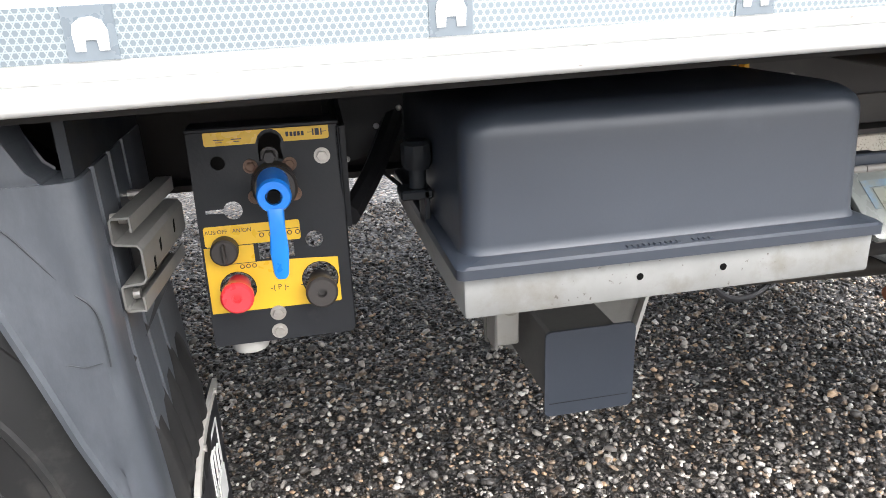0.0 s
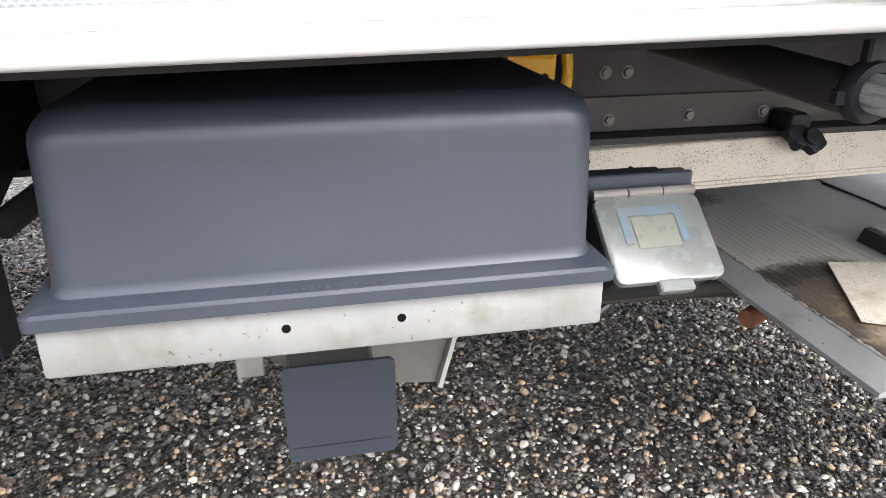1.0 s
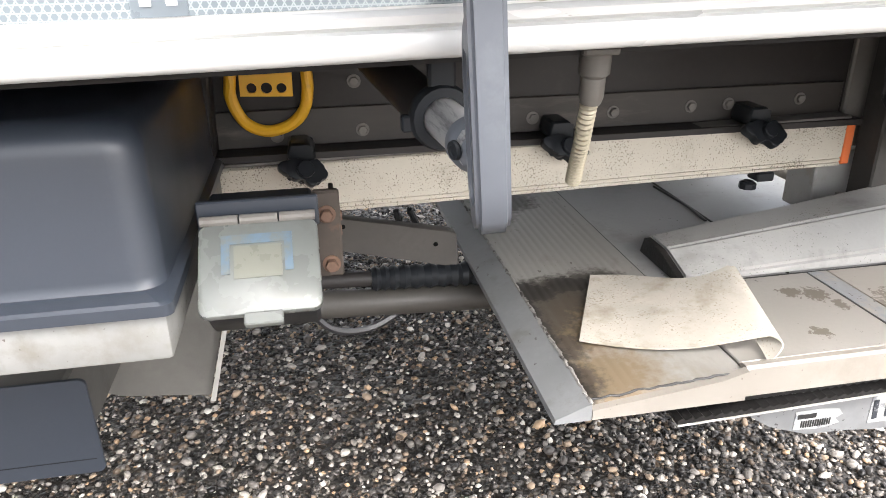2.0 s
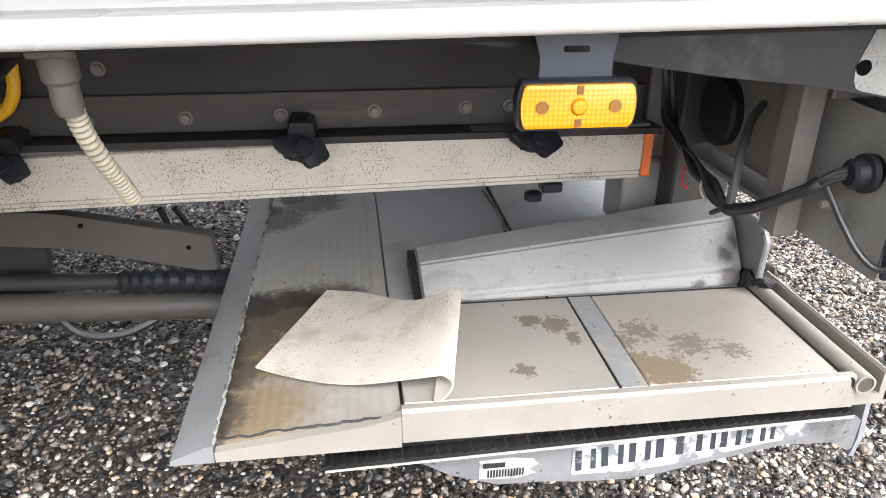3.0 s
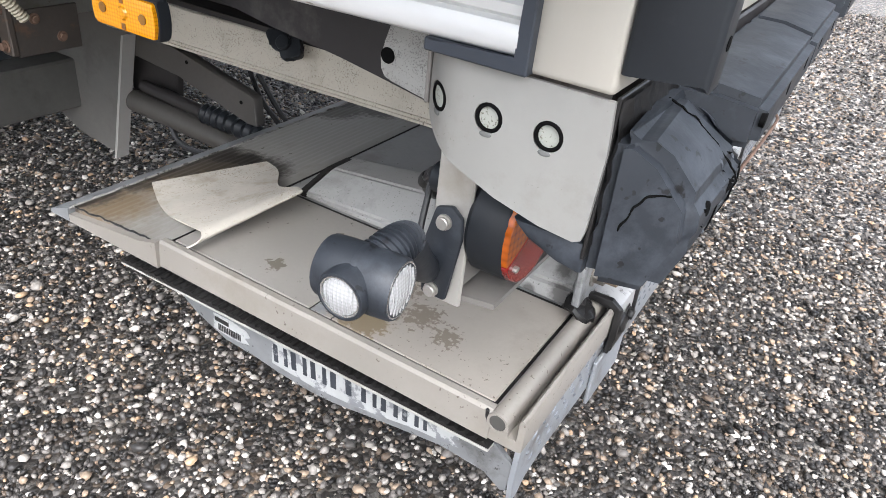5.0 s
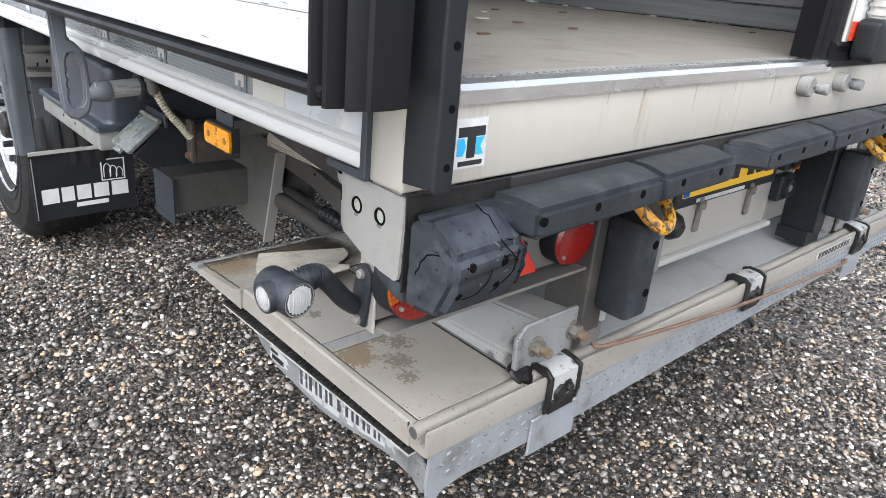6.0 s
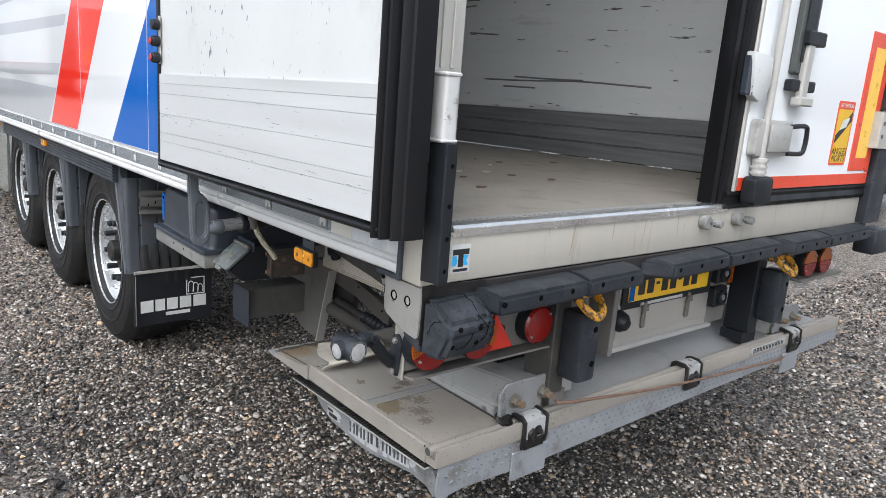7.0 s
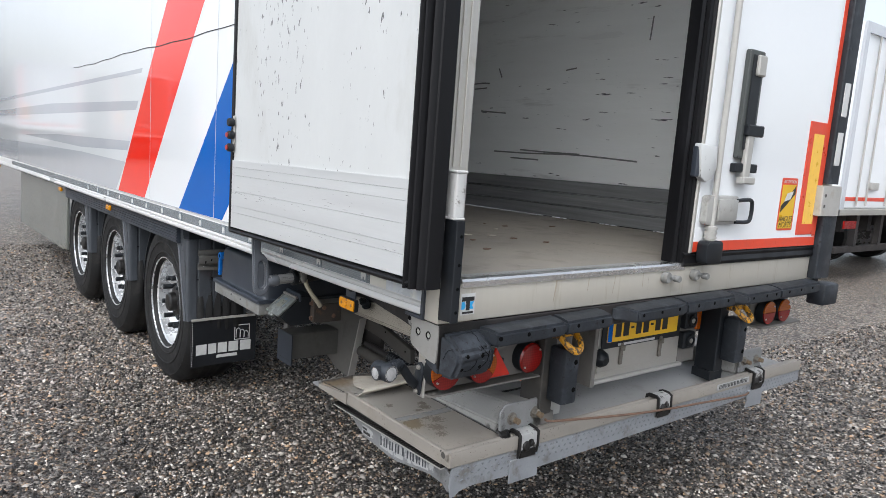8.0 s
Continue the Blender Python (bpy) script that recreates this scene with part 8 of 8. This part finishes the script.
    for k in range(22):
        if k < 8:
            p = (0.086, rng.uniform(0.045, 0.165), 1.072 + rng.uniform(-0.012, 0.012))
        elif k < 15:
            p = (0.085, 0.135 + rng.gauss(0, 0.014), 1.062 + rng.gauss(0, 0.014))
        else:
            p = (0.095, rng.uniform(0.04, 0.17), rng.uniform(0.99, 1.06))
        at, nor = lie(p, 0.0003)
        bm = B()
        lathe(bm, [(0, 0.0004), (0.6, 0.0002), (1.0, -0.0015)], (0, 0, 0), (0, 0, 1), 9)
        bm.transform(Matrix.Translation(at) @ nor.to_track_quat("Z", "Y").to_matrix().to_4x4() @ Matrix.Rotation(rng.uniform(0, 3), 4, "Z") @ Matrix.Diagonal((rng.uniform(0.003, 0.011), rng.uniform(0.0006, 0.0025), 1, 1)))
        for v in bm.verts:
            v.co += 0.003 * noise.noise_vector(v.co * 150)
        part("chip", bm, HOLE if k % 3 else SCUFF, bd_)
    return t


SCUFF = surface("pale scuffed rubber", (0.07, 0.078, 0.09), 0.7, var=0.2, scale=60, bump=0.2)
corner_buffer("large cracked black rubber corner buffer")
t_ = thing("corner_buffer", (0.0, 2.6, 1.07), "black rubber block at the far rear corner", "buffer", "rubber buffers")
bm = B()
box(bm, 0.004, 0.10, 2.50, 2.66, 1.02, 1.135, 0.012, 2)
part("block", bm, RUBBER, t_)


def bar_buffer(ya, yb, slope, zc, label, holes_at, cuts):
    t = thing("bar_buffer", (0.0, (ya + yb) / 2, zc), label, "buffer", "rubber buffers")
    ends = [ya] + cuts + [yb]
    for i, (p, q) in enumerate(zip(ends, ends[1:])):
        bm = B()
        prof = [(0.002, zc - 0.034), (0.002, zc + 0.022), (0.045, zc + 0.0215), (0.0905, zc + 0.012), (0.0905, zc - 0.036)]
        pp, qq = p + (0.001 if i else 0), q - 0.001
        lo = [bm.verts.new((x, pp + (slope * (x / 0.092) if i == 0 else 0.0), z)) for x, z in prof]
        hi = [bm.verts.new((x, qq, z)) for x, z in prof]
        k = len(prof)
        for j in range(k):
            bm.faces.new((lo[j], lo[(j + 1) % k], hi[(j + 1) % k], hi[j]))
        bm.faces.new(lo)
        bm.faces.new(hi)
        bmesh.ops.recalc_face_normals(bm, faces=bm.faces)
        bmesh.ops.bevel(bm, geom=[e for e in bm.edges if e.calc_face_angle(0) > 0.4], offset=0.009, segments=4, affect="EDGES")
        for v in bm.verts:
            v.co.z += 0.02 * (v.co.y - (ya + yb) / 2)
        pc = part("block", bm, RUBBER, t)
        for y in holes_at:
            if pp < y < qq:
                b2 = B()
                zh = zc - 0.006 + 0.02 * (y - (ya + yb) / 2)
                cyl(b2, (0.086, y, zh), (0.0909, y, zh), 0.0075, 14)
                part("bolt_recess", b2, HOLE, pc)
    return t


bar_buffer(0.16, 0.775, 0.03, 1.112, "long black rubber bar buffer below the sill", (0.2, 0.327, 0.45, 0.577, 0.71), [0.518])
bar_buffer(0.86, 1.635, 0.075, 1.122, "long black rubber bar buffer below the sill", (0.96, 1.08, 1.2, 1.34, 1.46, 1.57), [1.26])
bar_buffer(1.68, 2.46, 0.075, 1.128, "long black rubber bar buffer below the sill", (1.79, 1.91, 2.0, 2.13, 2.25, 2.37), [2.05])
bm = B()
box(bm, -0.06, 0.003, 0.2, 2.62, 1.06, 1.144, 0.003)
single("buffer_beam", bm, CHASSIS, (-0.03, 1.4, 1.1), "dark steel beam that carries the rubber buffers", "beam")
for y, lab in ((0.672, "upright black rubber buffer"), (1.905, "upright black rubber buffer at the far side")):
    t_ = thing("upright_buffer", (-0.04, y, 0.87), lab, "buffer", "rubber buffers")
    bm = B()
    box(bm, -0.085, 0.0, y - 0.042, y + 0.042, 0.762, 0.985, 0.012, 2)
    pc = part("block", bm, RUBBER, t_)
    for z in (0.82, 0.93):
        bm = B()
        cyl(bm, (-0.004, y + 0.018, z), (0.0012, y + 0.018, z), 0.010, 14)
        part("bolt_recess", bm, HOLE, pc)
    bm = B()
    box(bm, -0.20, -0.086, y - 0.068, y + 0.0, 0.70, 1.1, 0.004)
    part("steel_column", bm, surface("grimy column steel", (0.05, 0.047, 0.043), 0.6, var=0.3, scale=8, fine=80, bump=0.15, dirt=(0.085, 0.078, 0.068), dirt_at=0.56, dirt_soft=0.2, dirt_scale=6, spec=0.35) if y < 1 else DARKPLASTIC, t_, "steel column behind the rubber")
    bm = B()
    prism(bm, [(-0.20, 0.66), (-0.1, 0.652), (-0.1, 0.70), (-0.2, 0.70)], "y", y - 0.08, y + 0.03)
    part("column_foot", bm, DUSTSTEEL if y < 1 else DARKPLASTIC, t_)
    r_ = tow_ring((0.0, y - 0.01, 1.0), "chipped yellow towing ring below the buffers")
    bm = B()
    tube(bm, [(-0.05, y - 0.075, 1.035), (-0.01, y - 0.07, 1.015), (0.03, y - 0.05, 0.985), (0.05, y - 0.01, 0.972), (0.035, y + 0.04, 0.985), (-0.005, y + 0.07, 1.01), (-0.05, y + 0.075, 1.035)], 0.0155, 10, 5)
    part("ring", bm, WORNYELLOW, r_)
    bm = B()
    box(bm, -0.07, -0.03, y - 0.095, y + 0.095, 1.01, 1.06, 0.006)
    part("lug", bm, WORNYELLOW, r_)
    r_.location += Vector((-0.005, -0.012, 0.014))
    r_.scale = (0.8, 0.64, 0.95)

# ---- number plate and equipment locker ----
lk_ = thing("equipment_locker", (-0.25, 1.33, 0.74), "stainless locker with two latches between the lift columns", "locker")
bm = B()
box(bm, -0.45, -0.152, 1.012, 1.66, 0.737, 1.06, 0.004)
part("locker_body", bm, STAINLESS, lk_)
bm = B()
box(bm, -0.1515, -0.147, 1.05, 1.62, 0.775, 0.90, 0.002)
part("locker_door", bm, STAINLESS, lk_)
bm = B()
box(bm, -0.152, -0.13, 1.0, 1.675, 0.733, 0.75, 0.003)
part("locker_sill", bm, GALV, lk_)
for y in (1.2, 1.49):
    bm = B()
    box(bm, -0.147, -0.135, y - 0.01, y + 0.01, 0.80, 0.90, 0.003)
    box(bm, -0.14, -0.128, y - 0.014, y + 0.014, 0.865, 0.89, 0.003)
    part("latch", bm, OLDZINC, lk_, "worn toggle latch")
bm = B()
box(bm, -0.3, -0.12, 0.985, 1.01, 0.73, 1.06, 0.003)
part("side_plate", bm, DUSTSTEEL, lk_)
for y, z in ((1.70, 0.96), (1.70, 0.86)):
    bm = B()
    box(bm, -0.16, -0.12, y - 0.045, y + 0.045, z - 0.042, z + 0.042, 0.006)
    lathe(bm, [(0.032, 0.0), (0.03, 0.012), (0.022, 0.014), (0.02, 0.008), (0, 0.008)], (-0.12, y, z), (1, 0, 0), 20)
    sk = part("socket", bm, DARKPLASTIC, lk_, "black socket")
    bm = B()
    cyl(bm, (-0.113, y, z), (-0.108, y, z), 0.012, 12)
    part("socket_pin", bm, ZINC, sk)
bm = B()
lathe(bm, [(0, 0.05), (0.02, 0.048), (0.036, 0.03), (0.04, 0.0)], (-0.152, 1.055, 0.85), (1, 0, -0.2), 18)
part("plug", bm, DARKPLASTIC, lk_, "black rubber plug")
bm = B()
box(bm, -0.3, -0.15, 1.661, 1.80, 0.74, 1.06, 0.004)
part("side_locker", bm, DUSTSTEEL, lk_)
bm = B()
box(bm, -0.16, -0.14, 1.78, 1.815, 0.90, 1.02, 0.003)
part("orange_reflector", bm, AMBERDARK, lk_)
npt = thing("number_plate", (-0.14, 1.34, 0.96), "yellow rear number plate with dark bars in a black holder", "number plate")
bm = B()
box(bm, -0.1515, -0.141, 1.04, 1.62, 0.883, 1.06, 0.003)
part("holder", bm, DARKPLASTIC, npt, "black plastic holder")
bm = B()
prism(bm, rounded(1.068, 1.588, 0.912, 1.022, 0.006), "x", -0.141, -0.1385)
npf = part("plate", bm, PLATEYELLOW, npt, "yellow plate")
for y0, y1, z0, z1 in ((1.12, 1.16, 0.932, 1.002), (1.175, 1.215, 0.932, 1.002), (1.265, 1.305, 0.932, 1.002), (1.32, 1.36, 0.932, 1.002), (1.41, 1.45, 0.932, 1.002), (1.465, 1.505, 0.932, 1.002), (1.228, 1.25, 0.962, 0.972), (1.373, 1.395, 0.962, 0.972)):
    bm = B()
    box(bm, -0.1385, -0.1375, y0, y1, z0, z1)
    part("dark_bar", bm, PRINT, npf)
bm = B()
box(bm, -0.1385, -0.1375, 1.07, 1.1, 0.914, 1.02)
part("blue_band", bm, BLUEFILM, npf)
bm = B()
box(bm, -0.141, -0.140, 1.15, 1.42, 0.889, 0.900)
part("white_bar", bm, WHITEPRINT, npt)

lk_.location.x -= 0.036
npt.location += Vector((-0.036, 0.022, 0.0))

# ---- distant trailers across the yard ----
AMBERBOARD = surface("orange marker film", (0.7, 0.3, 0.06), 0.4, var=0.1, scale=4, bump=0.0)


def far_trailer(x, y, turn, label, wall):
    m = Matrix.Translation((x, y, 0)) @ Matrix.Rotation(radians(turn), 4, "Z")
    t = thing("parked_trailer", (x, y, 0), label, "trailer", "parked trailers")

    def add(nm, fn, mat_, lab=""):
        bm = B()
        fn(bm)
        bm.transform(m)
        return part(nm, bm, mat_, t, lab)
    add("box_body", lambda b: box(b, -13.0, 0.0, 0.0, 2.55, 1.2, 3.95, 0.02), wall)
    add("rear_frame", lambda b: (box(b, 0.0, 0.04, 0.0, 0.12, 1.1, 3.95), box(b, 0.0, 0.04, 2.43, 2.55, 1.1, 3.95), box(b, 0.0, 0.04, 0.125, 2.425, 3.8, 3.95)), GREYFILM)
    add("outline_tape", lambda b: (box(b, 0.0005, 0.006, 0.14, 2.41, 1.32, 1.38), box(b, 0.0005, 0.006, 0.14, 0.2, 1.385, 3.75), box(b, 0.0005, 0.006, 2.35, 2.41, 1.385, 3.75)), REDTAPE)
    for y_ in (0.55, 0.9, 1.65, 2.0):
        add("lock_rod", lambda b: cyl(b, (0.03, y_, 1.25), (0.03, y_, 3.8), 0.016, 8), GALV)
    add("sill", lambda b: box(b, -0.1, 0.05, 0.0, 2.55, 1.1, 1.195, 0.005), STAINLESS)
    add("chassis", lambda b: (box(b, -12.0, -0.2, 0.7, 0.85, 0.8, 1.19), box(b, -12.0, -0.2, 1.7, 1.85, 0.8, 1.19)), CHASSIS)
    for k in range(3):
        for y_ in (0.02, 2.15):
            add("wheel", lambda b: lathe(b, [(0.29, 0.0), (0.5, 0.0), (0.535, 0.05), (0.535, 0.33), (0.5, 0.38), (0.29, 0.38)], (-3.0 - 1.31 * k, y_, 0.535), (0, 1, 0), 24, closed=True), TYRE)
            add("rim", lambda b: cyl(b, (-3.0 - 1.31 * k, y_ + 0.05, 0.535), (-3.0 - 1.31 * k, y_ + 0.33, 0.535), 0.289, 24), RIM)
    add("bumper", lambda b: box(b, -0.1, 0.0, 0.1, 2.45, 0.5, 0.6, 0.01), CHASSIS)
    add("marker_board", lambda b: box(b, 0.0005, 0.012, 2.12, 2.3, 1.55, 2.15, 0.003), AMBERBOARD)
    add("lock_box", lambda b: box(b, 0.0005, 0.06, 0.95, 1.25, 1.5, 1.62, 0.01), GALV)
    for y_ in (0.75, 1.7):
        add("bumper_leg", lambda b: box(b, -0.1, 0.0, y_, y_ + 0.1, 0.6, 1.1), CHASSIS)
    for y_ in (0.15, 2.0):
        add("tail_lamp", lambda b: box(b, 0.05, 0.08, y_, y_ + 0.4, 0.9, 1.02), REDLENS)
    return t


far_trailer(-3.05, 9.95, 0.0, "white refrigerated trailer parked beside this one", WHITE)
striped = far_trailer(-1.6, 12.9, 0.0, "pale box trailer with dark slanted stripes parked further along the row", GREYFILM)
for z in (2.15, 2.5, 2.85):
    bm = B()
    prism(bm, [(0.125, z), (2.4, z - 0.45), (2.4, z - 0.27), (0.125, z + 0.14)], "x", 0.0005, 0.0055)
    bm.transform(Matrix.Translation((-1.6, 12.9, 0)))
    part("dark_stripe", bm, PRINT, striped)
# unseen guessed row on the yard's near side, for the glossy wall to mirror
for y, lab, wall in ((-5.6, "guessed pale grey box trailer out of view, for reflections", GREYFILM), (-9.3, "guessed dark grey-green box trailer out of view, for reflections", PANELGREY), (-13.0, "guessed pale grey box trailer out of view, for reflections", GREYFILM)):
    far_trailer(-33.0, y, 0.0, lab, wall)

# ---- loose gravel stones around the trailer's rear ----
def gravel():
    rng = np.random.default_rng(7)
    g = (1 + 5 ** 0.5) / 2
    ball = np.array([(-1, g, 0), (1, g, 0), (-1, -g, 0), (1, -g, 0), (0, -1, g), (0, 1, g), (0, -1, -g), (0, 1, -g), (g, 0, -1), (g, 0, 1), (-g, 0, -1), (-g, 0, 1)]) / (1 + g * g) ** 0.5
    ball_tri = np.array([(0, 11, 5), (0, 5, 1), (0, 1, 7), (0, 7, 10), (0, 10, 11), (1, 5, 9), (5, 11, 4), (11, 10, 2), (10, 7, 6), (7, 1, 8), (3, 9, 4), (3, 4, 2), (3, 2, 6), (3, 6, 8), (3, 8, 9), (4, 9, 5), (2, 4, 11), (6, 2, 10), (8, 6, 7), (9, 8, 1)])
    chip = np.array([(1, 0, 0), (0, 1, 0), (-1, 0, 0), (0, -1, 0), (0, 0, 1), (0, 0, -1)])
    chip_tri = np.array([(0, 1, 4), (1, 2, 4), (2, 3, 4), (3, 0, 4), (1, 0, 5), (2, 1, 5), (3, 2, 5), (0, 3, 5)])

    def scatter(n, base, tri, x0, x1, y0, y1, size):
        px, py = rng.uniform(x0, x1, n), rng.uniform(y0, y1, n)
        a = np.clip(rng.lognormal(math.log(size), 0.36, n), 0.003, 0.016)
        k = len(base)
        v = np.repeat(base[None], n, 0) * (1 + rng.uniform(-0.26, 0.26, (n, k, 1)))
        v = v * (a[:, None] * np.stack([rng.uniform(0.9, 1.5, n), rng.uniform(0.75, 1.1, n), rng.uniform(0.5, 0.85, n)], 1))[:, None, :]
        t, u = rng.uniform(0, 6.283, n), rng.normal(0, 0.35, n)
        x, y, z = v[..., 0], v[..., 1], v[..., 2]
        x, z = x * np.cos(u)[:, None] - z * np.sin(u)[:, None], x * np.sin(u)[:, None] + z * np.cos(u)[:, None]
        x, y = x * np.cos(t)[:, None] - y * np.sin(t)[:, None], x * np.sin(t)[:, None] + y * np.cos(t)[:, None]
        lift = rng.uniform(-0.15, 1.25, n) * a
        v = np.stack([x + px[:, None], y + py[:, None], z + lift[:, None]], -1).reshape(-1, 3)
        return v.astype(np.float32), (tri[None] + k * np.arange(n)[:, None, None]).reshape(-1, 3)

    beds = [scatter(84000, ball, ball_tri, -3.4, 1.05, -0.45, 2.5, 0.0056)]
    for n, x0, x1, y0, y1, size in ((12000, -4.6, -3.4, -0.45, 2.5, 0.007), (11000, 1.05, 2.1, -0.45, 2.5, 0.007), (24000, -4.6, 2.1, -1.7, -0.45, 0.007), (20000, -4.6, 2.1, 2.5, 3.5, 0.0074), (26000, -9.0, -4.6, -3.0, 2.5, 0.009), (48000, -1.5, 4.2, 3.5, 8.5, 0.009)):
        beds.append(scatter(n, chip, chip_tri, x0, x1, y0, y1, size))
    v = np.concatenate([b[0] for b in beds])
    start = np.cumsum([0] + [len(b[0]) for b in beds])
    f = np.concatenate([b[1] + s for b, s in zip(beds, start)])
    me = bpy.data.meshes.new("gravel_stones")
    me.vertices.add(len(v))
    me.vertices.foreach_set("co", v.ravel())
    me.loops.add(f.size)
    me.loops.foreach_set("vertex_index", f.ravel().astype(np.int32))
    me.polygons.add(len(f))
    me.polygons.foreach_set("loop_start", np.arange(0, f.size, 3, dtype=np.int32))
    me.polygons.foreach_set("use_smooth", np.arange(len(f)) < len(beds[0][1]))          # pebbles are round, far chips are not
    me.update(calc_edges=True)
    me.materials.append(GRAVEL)
    return tagged(new("gravel_stones", me), "loose dark grey, pale and tan river pebbles", "gravel", kind="stuff")


gravel()
